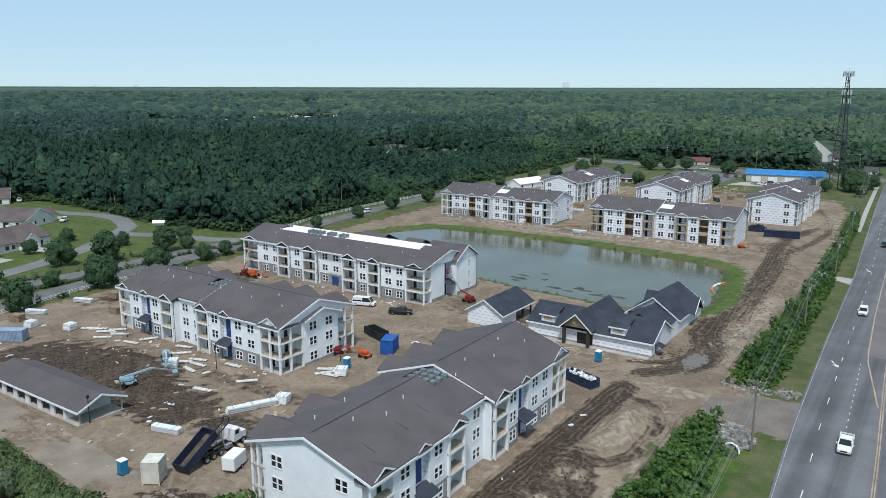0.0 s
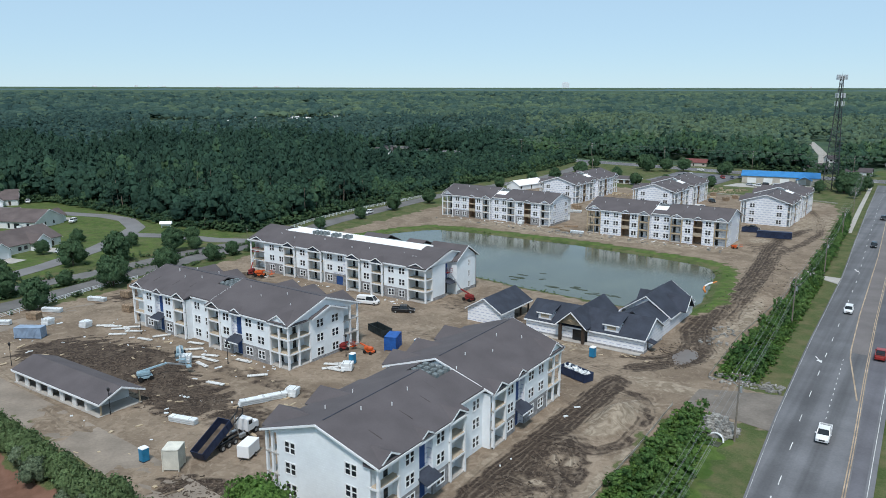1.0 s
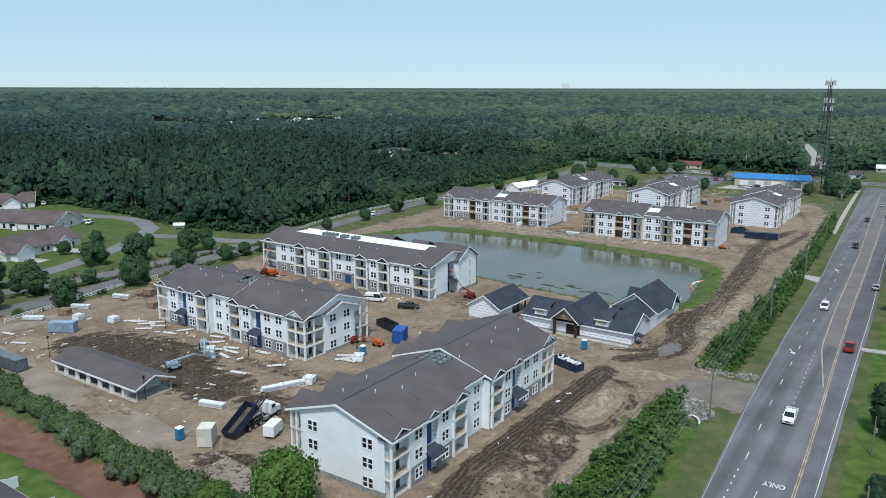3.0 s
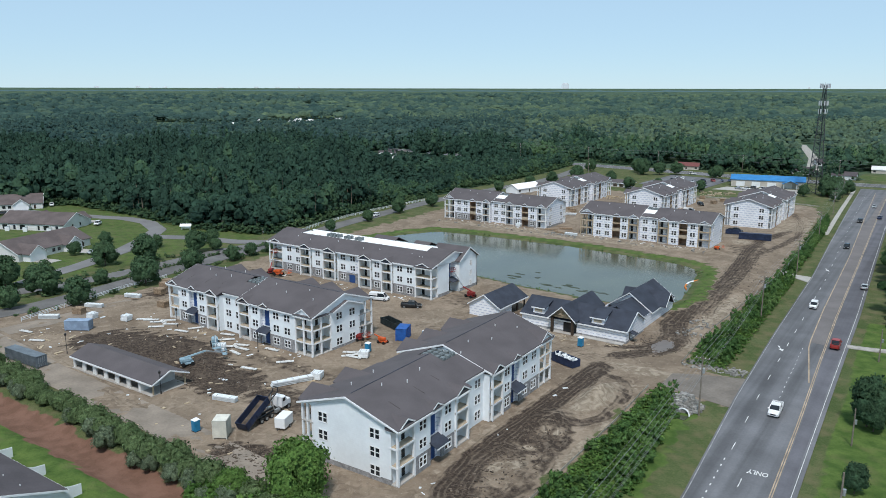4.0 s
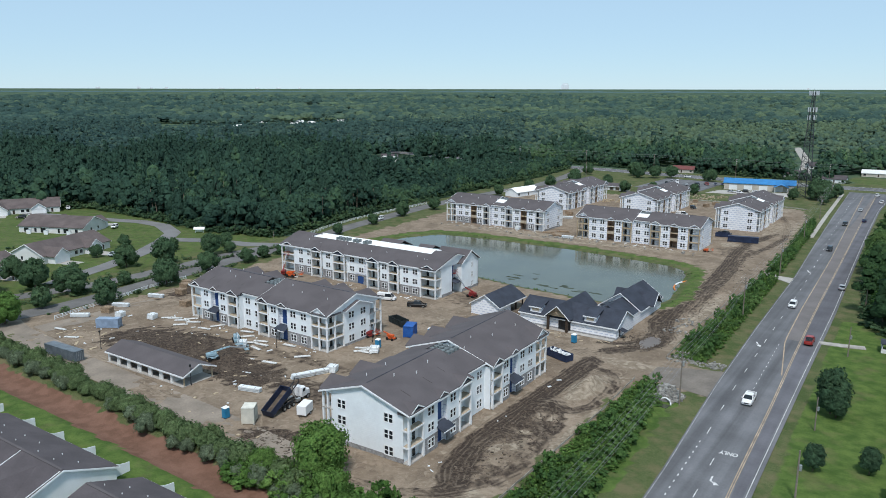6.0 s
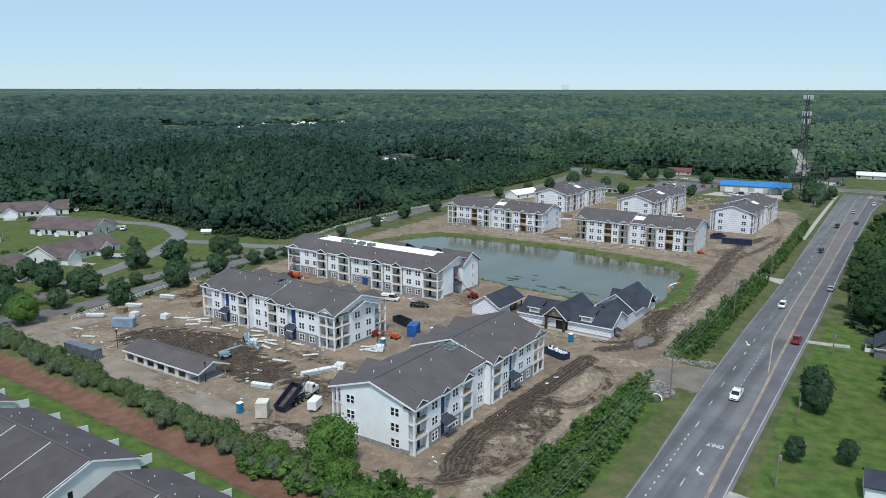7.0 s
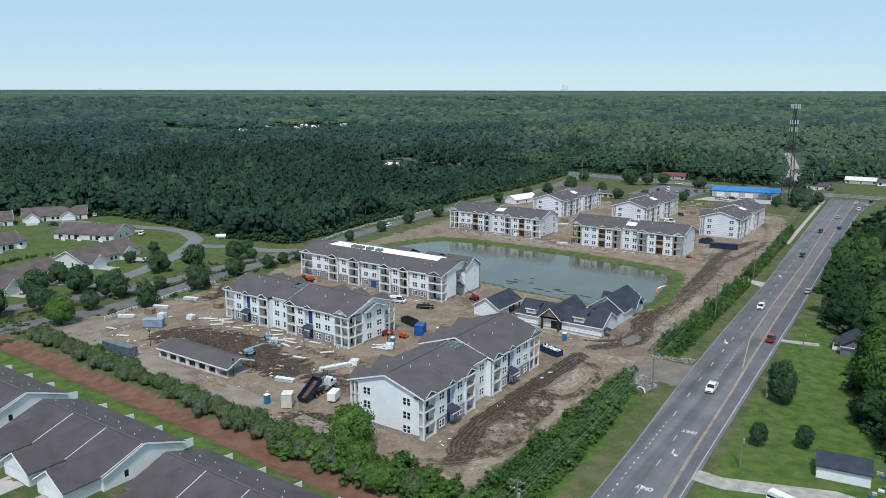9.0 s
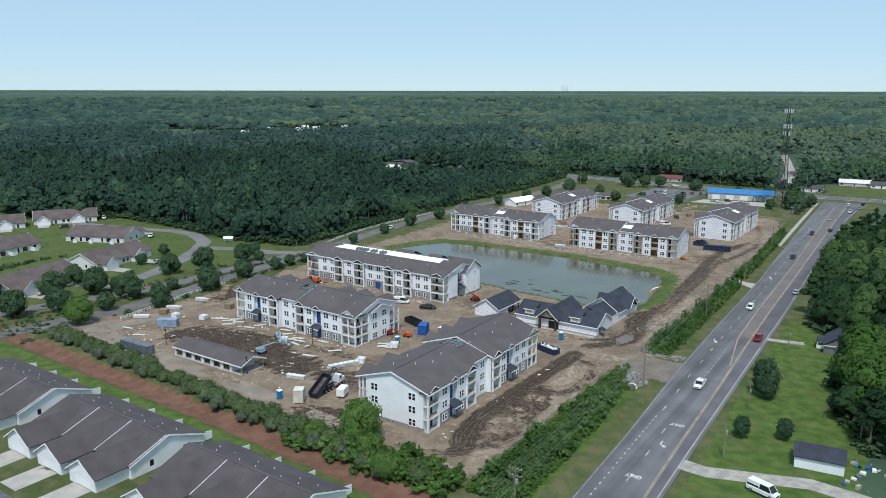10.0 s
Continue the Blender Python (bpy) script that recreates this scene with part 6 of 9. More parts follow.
def crown_proto(rng, kind, lobes, ball, leaves=0, leaf=0.08, asp=0.27):
    """A crown one metre high and one metre in radius: rounded leaf masses round a stem, with ragged tips. Returns vertices, triangles, and a tint and a normal for each vertex."""
    bv, bf = ball
    V, F, T, N, off = [], [], [], [], 0
    for i in range(lobes):
        u = i / max(1, lobes - 1)
        a = i * 2.4 + rng.uniform(-0.5, 0.5)
        if kind == "broad":
            z, q, s = 0.36 + 0.48 * u + rng.uniform(-0.03, 0.03), 0.60 * (1 - u) ** 0.55, rng.uniform(0.46, 0.60) * (1 - 0.22 * u)
            sz = s * asp * rng.uniform(0.95, 1.25)
        elif kind == "pine":
            z, q, s = 0.46 + 0.46 * u + rng.uniform(-0.03, 0.03), 0.58 * (1 - u) ** 0.7 * rng.uniform(0.7, 1.2), rng.uniform(0.34, 0.50) * (1 - 0.25 * u)
            sz = s * asp * rng.uniform(0.65, 0.9)
        else:
            z = 0.24 + 0.60 * u + rng.uniform(-0.04, 0.04)
            full = math.sin(math.pi * min(0.97, 0.22 + 0.68 * u)) ** 0.7
            q, s = 0.60 * full * rng.uniform(0.75, 1.1), rng.uniform(0.34, 0.48) * (0.55 + 0.45 * full)
            sz = s * asp * rng.uniform(0.8, 1.05)
        if lobes == 1:
            z, q, s, sz = 0.66, 0.0, 0.95, 0.30
        c = np.array((q * math.cos(a), q * math.sin(a), z))
        rad = np.array((s, s * rng.uniform(0.85, 1.15), sz))
        # Top-lit look put into the tone: higher leaf masses get lighter.
        tint = rng.uniform(-0.06, 0.06) + 0.05 * u
        v = bv * rad * (0.8 if kind == "round" else 1.0) * (1 + rng.uniform(-0.24, 0.24, (len(bv), 1)) * (0.6 if leaves else 1.0)) + c
        V.append(v)
        N.append(bv)
        F.append(bf + off)
        T.append(np.full(len(v), tint))
        off += len(v)
        k = leaves // lobes
        if k:
            d = rng.normal(size=(k, 3))
            d[:, 2] = np.abs(d[:, 2]) - 0.3 * rng.random(k)
            d /= np.linalg.norm(d, axis=1, keepdims=True)
            p = c + d * rad * rng.uniform(0.74, 1.3, (k, 1))
            nrm = d + rng.normal(size=d.shape) * 0.35
            e1 = np.cross(nrm, rng.normal(size=d.shape))
            e1 /= np.linalg.norm(e1, axis=1, keepdims=True)
            e2 = np.cross(nrm / np.linalg.norm(nrm, axis=1, keepdims=True), e1)
            sc = leaf * rng.uniform(0.55, 1.4, (k, 1))
            flat = np.array((1, 1, asp))
            v = np.stack([p + e1 * sc * flat, p + e2 * sc * 0.8 * flat, p - e1 * sc * flat, p - e2 * sc * 0.8 * flat], 1).reshape(-1, 3)
            i0 = off + np.arange(k)[:, None] * 4
            V.append(v)
            F += [i0 + np.array([[0, 1, 2]]), i0 + np.array([[0, 2, 3]])]
            T.append(np.repeat(tint + rng.uniform(-0.11, 0.11, k), 4))
            soft = d + rng.normal(size=d.shape) * 0.16
            N.append(np.repeat(soft / np.linalg.norm(soft, axis=1, keepdims=True), 4, 0))
            off += len(v)
    V, N = np.concatenate(V), np.concatenate(N)
    whole = (V - np.array((0, 0, 0.45))) * np.array((1, 1, 1 / asp))
    whole /= np.linalg.norm(whole, axis=1, keepdims=True) + 1e-6
    N = 0.26 * N + 0.74 * whole + np.array((0, 0, 0.30))
    return V, np.concatenate(F), np.concatenate(T), N / np.linalg.norm(N, axis=1, keepdims=True)


M["bark"] = material("grey_brown_bark", (0.11, 0.085, 0.065), 0.9, vary=0.25, scale=0.6, fine=5)
BALL, BOWL, TUFT = sphere_arrays(2, -2.0), sphere_arrays(2, -0.35), sphere_arrays(1, -0.45)


def stuff(name, V, F, mat, label, category):
    me = mesh_from(name, V, F, [mat], smooth=True)
    return tagged(new(name, me), label, category, kind="stuff")


def leaf_normals(me, N):
    """Leaves take the rounded normals of the mass that they belong to."""
    me.attributes.new("custom_normal", "FLOAT_VECTOR", "POINT").data.foreach_set("vector", np.asarray(N, np.float32).ravel())


def foliage_mesh(name, proto, r, h, mat, rng, tone=0.5):
    """A mesh out of a crown of unit size, with its tone for each vertex."""
    V, F, T, N = proto
    me = mesh_from(name, V * np.array((r, r, h)), F, [mat], smooth=True)
    me.attributes.new("tone", "FLOAT", "POINT").data.foreach_set("value", np.clip(T + tone + rng.uniform(-0.08, 0.08), 0, 1).astype(np.float32))
    leaf_normals(me, N)
    return me


def tree_proto(rng, h, r, mat, lobes, leaves, leaf, label, name="tree", trunk=0.22, group="trees", tone=0.5):
    """One tree: tapered trunk with limbs, and a crown of leaf masses with ragged tips and gaps."""
    t = thing(name, label, "tree", group)
    bm = bmesh.new()
    lean = rng.uniform(-0.2, 0.2, 2)
    tube(bm, [(0, 0, -0.3), (lean[0] * 0.3, lean[1] * 0.3, h * 0.3), (lean[0], lean[1], h * 0.8)], [trunk, trunk * 0.75, trunk * 0.25], 7)
    for i in range(6):
        a, z = i * 2.4 + rng.uniform(-0.4, 0.4), h * (0.26 + 0.07 * i)
        tube(bm, [(lean[0] * 0.4, lean[1] * 0.4, z * 0.8), (r * 0.3 * math.cos(a), r * 0.3 * math.sin(a), z), (r * 0.6 * math.cos(a), r * 0.6 * math.sin(a), z * 1.2)], [trunk * 0.4, trunk * 0.28, 0.04], 5)
    part("trunk", bm, M["bark"], t)
    o = new("crown", foliage_mesh("crown", crown_proto(rng, "round", lobes, BALL, leaves, leaf, r / h * 1.05), r, h, mat, rng, tone))
    o.parent = t
    return t


def scatter(proto, spots, rng, lo=0.85, hi=1.15):
    """Copies of some prototypes on the plan; the first spots take the prototypes themselves."""
    for i, s in enumerate(spots):
        x, y = s[:2]
        k = s[2] if len(s) > 2 else rng.uniform(lo, hi)
        m = pose(x, y, gz(x, y) - 0.05, 0, 0, rng.uniform(0, 360))
        p = proto[i % len(proto)]
        o = p if i < len(proto) else copy_thing(p, m)
        o.matrix_basis = m
        o.scale = (k, k, k * rng.uniform(0.92, 1.1))


rt = np.random.default_rng(21)
# street trees by the west road and round the cul-de-sac
street = [tree_proto(rt, 7.6, 3.9, M["leaf"], 15, 1900, 0.07, "dark green broadleaf street tree on grass", group="street trees", tone=0.42) for _ in range(4)]
spots = [(-152, 27, 1.5), (-134, 27, 1.2), (-137.5, 51, 1.35), (-142.5, 72, 1.2), (-142, 89, 0.9), (-143, 98, 0.75), (-141.5, 106, 0.7), (-145, 14, 1.0), (-172, 59, 1.35), (-165, 70, 1.4), (-164, 90, 1.35), (-161, 97, 0.8), (-207, 81, 0.8), (-168, 24, 1.5), (-166, 31, 0.8), (-176, 12, 1.5), (-186, 26, 1.2), (-163, -8, 1.5), (-158, 4, 1.2), (-150, 44, 0.7), (-151, 62, 0.7), (-146, 125, 0.7), (-152, 150, 0.8), (-155, 178, 0.9), (-158, 205, 1.1), (-157, 232, 1.1), (-160, 262, 1.0), (-157, 300, 1.0), (-152, 330, 1.1), (-148, 352, 1.2), (-140, 372, 1.4), (-150, 395, 1.4), (-160, 440, 1.3), (-120, 440, 1.6), (-110, 446, 1.5), (-100, 360, 1.1), (6, 388, 1.2), (10, 400, 1.4), (4, 412, 1.3), (8, 420, 1.1), (-6, 384, 1.0), (-60, 372, 1.0), (12, 372, 0.9), (-75, 452, 0.9), (-40, 446, 0.9), (0, 448, 0.8), (5, 394, 1.7), (8, 403, 1.6), (10, 388, 1.4), (14, 408, 1.2), (-100, 452, 1.5), (-128, 452, 1.6), (-70, 446, 1.3), (-20, 450, 1.2), (-118, 376, 1.2), (-84, 366, 1.0), (-180, -12, 1.5), (-192, -2, 1.3), (-196, 62, 0.8), (-172, 104, 0.9), (-184, 88, 0.7)]
scatter(street, [(x, y, k * 0.88) for x, y, k in spots], rt)
# large single trees
big = [tree_proto(rt, 9.5, 5.4, M["leaf_light"], 26, 4600, 0.045, "broad bright green tree by the ditch", trunk=0.3, group="broad trees", tone=0.62) for _ in range(2)]
scatter(big, [(-9.5, -11.5, 0.95), (-138, 0, 0.95), (-2.5, -16.5, 0.62), (4, -20, 0.6), (-17, -17, 0.55)], rt)
lone = [tree_proto(rt, 10.0, 3.9, M["leaf"], 24, 3200, 0.055, "dense dark green tree on the lawn", group="lawn trees", tone=0.2) for _ in range(2)]
scatter(lone, [(57.0, 64, 0.92), (58.0, 37.0, 0.5), (58.2, 62.5, 0.7), (66, 41, 0.5)], rt)


def shrub_proto(rng, mat, label, group, name="shrub", r=2.4, h=3.6, lobes=10, leaves=1300, leaf=0.07, tone=0.5):
    t = thing(name, label, "shrub", group)
    bm = bmesh.new()
    for a in range(4):
        an = a * 1.6 + 0.3
        tube(bm, [(0.1 * math.cos(an), 0.1 * math.sin(an), -0.3), (0.35 * r * math.cos(an), 0.35 * r * math.sin(an), h * 0.6)], [0.07, 0.03], 5)
    part("stems", bm, M["bark"], t)
    o = new("foliage", foliage_mesh("foliage", crown_proto(rng, "round", lobes, BALL, leaves, leaf, r / h * 1.15), r, h, mat, rng, tone))
    o.parent = t
    return t


rs_ = np.random.default_rng(5)
hedge_g = [shrub_proto(rs_, M["ditch_leaf"], "rounded dull green shrub in the ditch-side row", "shrubs along the ditch", r=3.1, h=4.0, lobes=15, tone=0.45) for _ in range(3)]
hedge_s = [shrub_proto(rs_, M["leaf_grey"], "loose grey-green shrub in the ditch-side row", "shrubs along the ditch", r=2.3, h=3.4, lobes=12, leaves=1900, leaf=0.06) for _ in range(2)]
gs, ss = [], []
x = -133.0
while x < 14:
    yb = np.interp(x, [-135, -68, -40, 10], [-10.0, -14.0, -15.8, -18.0])
    gs.append((x, yb + rs_.uniform(-0.8, 0.8), rs_.uniform(0.68, 0.95)))
    if rs_.random() < 0.8:
        ss.append((x + rs_.uniform(1.5, 3), yb - rs_.uniform(1.6, 2.8), rs_.uniform(0.65, 1.0)))
    x += rs_.uniform(3.9, 5.2)
scatter(hedge_g, gs, rs_)
scatter(hedge_s, ss, rs_)


def spots_in(rng, area, test, spacing):
    """Loose grid spots over an area that pass the test."""
    x0, x1, y0, y1 = area
    gx_, gy_ = np.meshgrid(np.arange(x0, x1, spacing, dtype=float), np.arange(y0, y1, spacing, dtype=float))
    gx_[1::2] += spacing / 2
    p = np.stack([gx_.ravel(), gy_.ravel()], 1) + rng.uniform(-0.42, 0.42, (gx_.size, 2)) * spacing
    return p[test(p[:, 0], p[:, 1])]


def woods(name, region, spacing, h, r, protos, mat, label, rng, tone=(0.45, 0.2), stems=False, pines=0.35, low=None, category="woods"):
    """Wooded land: a crown on every spot of a loose grid that region allows; low gives a factor on the height over the plan."""
    if isinstance(region, np.ndarray):
        p = region
    else:
        p = spots_in(rng, *region, spacing)
    n = len(p)
    x, y = p.T
    pine = rng.random(n) < pines + 0.35 * wobble(x, y, 120, 6)
    hh = rng.uniform(*h, n) * (1 + 0.24 * wobble(x, y, 95, 3) + 0.18 * wobble(x, y, 34, 4)) * np.where(pine, 1.12, 0.92)
    rr = rng.uniform(*r, n) * np.where(pine, 0.86, 1.08)
    if low is not None:
        k = low(x, y)
        hh, rr = hh * k, rr * np.clip(k * 1.25, 0.3, 1)
    # Bearing term: sunlit right and cloud-shaded left are put into the tone.
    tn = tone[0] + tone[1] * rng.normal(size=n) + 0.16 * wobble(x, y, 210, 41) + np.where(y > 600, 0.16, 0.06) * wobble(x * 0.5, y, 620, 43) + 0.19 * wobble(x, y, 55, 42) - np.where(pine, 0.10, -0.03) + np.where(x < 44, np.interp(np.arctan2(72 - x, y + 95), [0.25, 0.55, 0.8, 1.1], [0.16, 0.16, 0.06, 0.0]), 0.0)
    z = ground_z(x, y) - 0.2
    turn = rng.uniform(0, math.tau, n)
    sx, sy = rng.uniform(0.85, 1.2, n), rng.uniform(0.85, 1.2, n)
    kinds = protos["pine"], protos["broad"]
    pick = rng.integers(0, 1000, n)
    V, F, T, N, off = [], [], [], [], 0
    for kk, sel in ((0, pine), (1, ~pine)):
        for j, (pv, pf, pt, pn) in enumerate(kinds[kk]):
            w = np.nonzero(sel & (pick % len(kinds[kk]) == j))[0]
            if not len(w):
                continue
            ca, sa = np.cos(turn[w])[:, None], np.sin(turn[w])[:, None]
            lx, ly = pv[None, :, 0] * (rr[w] * sx[w])[:, None], pv[None, :, 1] * (rr[w] * sy[w])[:, None]
            v = np.stack([x[w][:, None] + lx * ca - ly * sa, y[w][:, None] + lx * sa + ly * ca, z[w][:, None] + pv[None, :, 2] * hh[w][:, None]], -1)
            V.append(v.reshape(-1, 3))
            F.append((pf[None] + (off + np.arange(len(w)) * len(pv))[:, None, None]).reshape(-1, 3))
            T.append((tn[w][:, None] + pt[None]).ravel())
            N.append(np.stack([pn[None, :, 0] * ca - pn[None, :, 1] * sa, pn[None, :, 0] * sa + pn[None, :, 1] * ca, np.broadcast_to(pn[None, :, 2], (len(w), len(pn)))], -1).reshape(-1, 3))
            off += v.shape[0] * v.shape[1]
    ob = stuff(name, np.concatenate(V), np.concatenate(F), mat, label, category)
    ob.data.attributes.new("tone", "FLOAT", "POINT").data.foreach_set("value", np.clip(np.concatenate(T), 0, 1).astype(np.float32))
    leaf_normals(ob.data, np.concatenate(N))
    if stems:
        ang = np.arange(5) * math.tau / 5
        ring = np.stack([np.cos(ang), np.sin(ang)], 1)
        lean = rng.normal(0, 0.5, (n, 2))
        base, top = np.empty((n, 5, 3)), np.empty((n, 5, 3))
        base[..., :2] = p[:, None] + ring[None] * 0.24
        top[..., :2] = p[:, None] + lean[:, None] + ring[None] * 0.11
        base[..., 2], top[..., 2] = z[:, None], (z + hh * 0.8)[:, None]
        v = np.concatenate([base, top], 1).reshape(-1, 3)
        q = np.array([(i, (i + 1) % 5, 5 + (i + 1) % 5, 5 + i) for i in range(5)])
        f = (q[None] + (np.arange(n) * 10)[:, None, None]).reshape(-1, 4)
        stuff("tree_trunks", v, f, M["pine_bark"], "pale grey-brown trunks in the wood", "trunks")
    return ob


def thicket(name, spots, mat, label, rng, r=(0.45, 1.35), tall=(1.5, 2.6), tone=(0.5, 0.12), protos=None, thin=-0.55):
    """Low scrub on given spots, thinned out in patches."""
    p = np.array(spots, float)
    p = p[wobble(p[:, 0], p[:, 1], 5, 17) > thin]
    h = (r[0] * tall[0], r[1] * tall[1])
    return woods(name, p, 0, h, r, protos or LOW_CROWNS, mat, label, rng, tone, category="shrubs")


LOW_CROWNS = {"broad": [crown_proto(rs_, "round", 6, TUFT, 132, 0.12, 0.5) for _ in range(5)], "pine": [crown_proto(rs_, "round", 6, TUFT, 132, 0.12, 0.5) for _ in range(4)]}
WEEDS = {"broad": [crown_proto(rs_, "round", 3, TUFT, 36, 0.2, 0.5) for _ in range(4)], "pine": [crown_proto(rs_, "round", 3, TUFT, 36, 0.2, 0.5) for _ in range(4)]}


def in_strip(rng, n, y0, y1, xa, xb):
    y = rng.uniform(y0, y1, n)
    a = np.interp(y, *np.array(xa, float).T[::-1])
    b = np.interp(y, *np.array(xb, float).T[::-1])
    return list(zip(a + (b - a) * rng.random(n), y))


XA = [(20.1, -16), (19.8, 20), (19.9, 57), (20.4, 78), (21.6, 165), (20.5, 200), (18.5, 262), (16, 310)]
XB = [(31.5, -16), (30.2, 20), (27.2, 48), (25.2, 58.5), (29.0, 78), (26.5, 170), (24.0, 200), (22.0, 262), (18, 310)]
spots = in_strip(rs_, 2300, -16, 58, XA, XB) + in_strip(rs_, 1500, 78, 172, XA, XB) + in_strip(rs_, 900, 184, 300, XA, XB)
thicket("weeds", spots, M["leaf_light"], "dense bright green weeds and low scrub along the fence", rs_, (0.45, 1.05), (0.9, 1.5), (0.47, 0.18), WEEDS, -1.2)
spots = in_strip(rs_, 190, -16, 57, XA, XB) + in_strip(rs_, 160, 80, 172, XA, XB) + in_strip(rs_, 220, 184, 300, XA, XB)
thicket("scrub", spots, M["hedge_leaf"], "dark green bushes and saplings along the fence", rs_, (0.8, 1.7), (1.5, 2.2), (0.45, 0.14), None, -0.7)
spots = [(rs_.uniform(-24, 20), rs_.uniform(-21, -13)) for _ in range(190)]
thicket("scrub", spots, M["leaf_light"], "overgrown scrub at the end of the ditch", rs_, (1.0, 2.4), (1.3, 1.7), (0.38, 0.15))
md = []
for y_ in rs_.uniform(-5, 118, 150):
    a_, b_ = float(np.interp(y_, *np.array(WEST_F).T[::-1])), float(np.interp(y_, *np.array(WEST_N).T[::-1]))
    md.append((a_ + (b_ - a_) * rs_.uniform(0.36, 0.64), y_))
for y_ in rs_.uniform(10, 125, 90):
    md.append((float(np.interp(y_, *np.array(WEST_N).T[::-1])) + rs_.uniform(5, 8), y_))
spots = md + [(rs_.uniform(-160, -136), rs_.uniform(-22, 2)) for _ in range(70)] + [(rs_.uniform(-170, -160), rs_.uniform(-20, 100)) for _ in range(40)]
spots += [(float(np.interp(y_, [5, 22, 40, 52], [-231, -236, -241, -238])) + rs_.normal(0, 0.7), y_) for y_ in rs_.uniform(5, 52, 70)] + [(-167.9, 27.2), (-168.7, 30.6), (-192, 31), (-191.7, 36), (-313, 107), (-327, 88)]
thicket("scrub", spots, M["leaf"], "low dark shrubs beside the west road", rs_, (0.6, 1.4), (1.0, 1.3))
# pond edge
th = []
for i in range(len(POND)):
    a, b = np.array(POND[i]), np.array(POND[(i + 1) % len(POND)])
    for _ in range(int(np.hypot(*(b - a)) * 1.2)):
        u = rs_.random()
        if rs_.random() < (0.5 if b[1] > 150 else 1.0):
            th.append(tuple(a + (b - a) * u + rs_.normal(0, 1.7, 2)))
thicket("reeds", th, M["hedge_leaf"], "low green reeds and weeds on the pond bank", rs_, (0.3, 0.9), (0.8, 1.0), (0.5, 0.15), WEEDS)


EYE = (72.0, -95.0)


def wedge(x, y):
    """The stretch of land ahead that the valley of the walk opens on."""
    a = np.degrees(np.arctan2(-(x - EYE[0]), y - EYE[1]))
    return (a > -2) & (a < 71)


def west_edge(x, y):
    e = np.interp(y, [118, 130, 165, 200, 250, 300, 400, 480], [-176, -172, -176, -180, -181, -184, -185, -194])
    line = np.interp(x, [-420, -340, -312, -250, -204, -190, -165], [95, 98, 131, 128, 123, 126, 131])
    return (x < e) & (y > line)


def clearing(x, y):
    ok = np.ones_like(x, bool)
    for cx, cy, rr in ((-920, 752, 34), (-989, 869, 40), (-912, 873, 34), (-917, 922, 34), (-904, 988, 40), (-961, 937, 30), (-1030, 900, 34), (-1310, 1061, 45), (-1400, 2280, 90), (-355, 442, 24), (-334, 424, 17), (-57, 720, 26), (-80, 830, 26), (-105, 975, 24), (-30, 600, 18), (-112, 510, 16), (38, 522, 42), (80, 512, 30), (-20, 510, 14), (35, 505, 12)):
        ok &= np.hypot(x - cx, y - cy) > rr
    ok &= np.abs(x - np.interp(y, [480, 560, 650, 790, 900, 1050], [-8, -29, -41, -68, -96, -118])) + np.clip(y - 830, 0, 400) + np.clip(525 - y, 0, 400) > np.interp(y, [480, 1400], [9, 12])
    return ok


def zone(lo, hi, west=None):
    def test(x, y):
        d = np.hypot(x - EYE[0], y - EYE[1])
        far = d
        d = d + 0.10 * d * wobble(x, y, 170, 23)
        w = (west_edge(x, y) & (y < 474 + np.interp(x, [-420, -251, -200], [30, 0, -4]))) | (y > np.interp(x, [-700, -420, -251, -163, 0, 60, 400], [625, 545, 511, 505, 492, 490, 492]))
        w |= (x < -345) & (y > 95)
        w &= (d < 1050) | (far > 2500) | (wobble(x * 0.55, y, 300, 31) < 0.62)
        if west is not None:
            a = np.degrees(np.arctan2(-(x - EYE[0]), y - EYE[1])) + 5 * wobble(x, y, 140, 29)
            w &= (a > 27) == west
        return w & wedge(x, y) & clearing(x, y) & (d >= lo) & ((far if hi > 2500 else d) < hi)
    return test


rw = np.random.default_rng(77)
M["pine_bark"] = material("pale_pine_bark", (0.20, 0.165, 0.13), 0.9, vary=0.25, scale=0.8, fine=4)
NEAR_CROWNS = {"broad": [crown_proto(rw, "broad", 7, TUFT, 230, 0.13) for _ in range(6)], "pine": [crown_proto(rw, "pine", 7, TUFT, 230, 0.12) for _ in range(6)]}
MID_CROWNS = {"broad": [crown_proto(rw, "broad", 6, TUFT, 42, 0.2) for _ in range(7)], "pine": [crown_proto(rw, "pine", 6, TUFT, 42, 0.18) for _ in range(7)]}
FAR_CROWNS = {"broad": [crown_proto(rw, "broad", 3, TUFT) for _ in range(6)], "pine": [crown_proto(rw, "pine", 3, TUFT) for _ in range(6)]}
DIM_CROWNS = {"broad": [crown_proto(rw, "broad", 1, TUFT) for _ in range(5)], "pine": [crown_proto(rw, "pine", 1, TUFT) for _ in range(4)]}


def plantation(x, y):
    """Young trees beside the west road, the old wood behind them."""
    e = np.interp(y, [118, 130, 165, 200, 250, 300, 400, 480], [-176, -172, -176, -180, -181, -184, -185, -194])
    k = np.where((y > 215) & (y < 500), np.interp(e - x, [0, 38, 62], [0.5, 0.55, 1.0]), 1.0)
    return np.where(np.hypot((x + 300) / 75, (y - 385) / 52) < 1, np.minimum(k, 0.46), k)


FAR_SPOTS = [(-920, 752), (-989, 869), (-912, 873), (-917, 922), (-904, 988), (-961, 937), (-1310, 1061), (-1030, 900)]


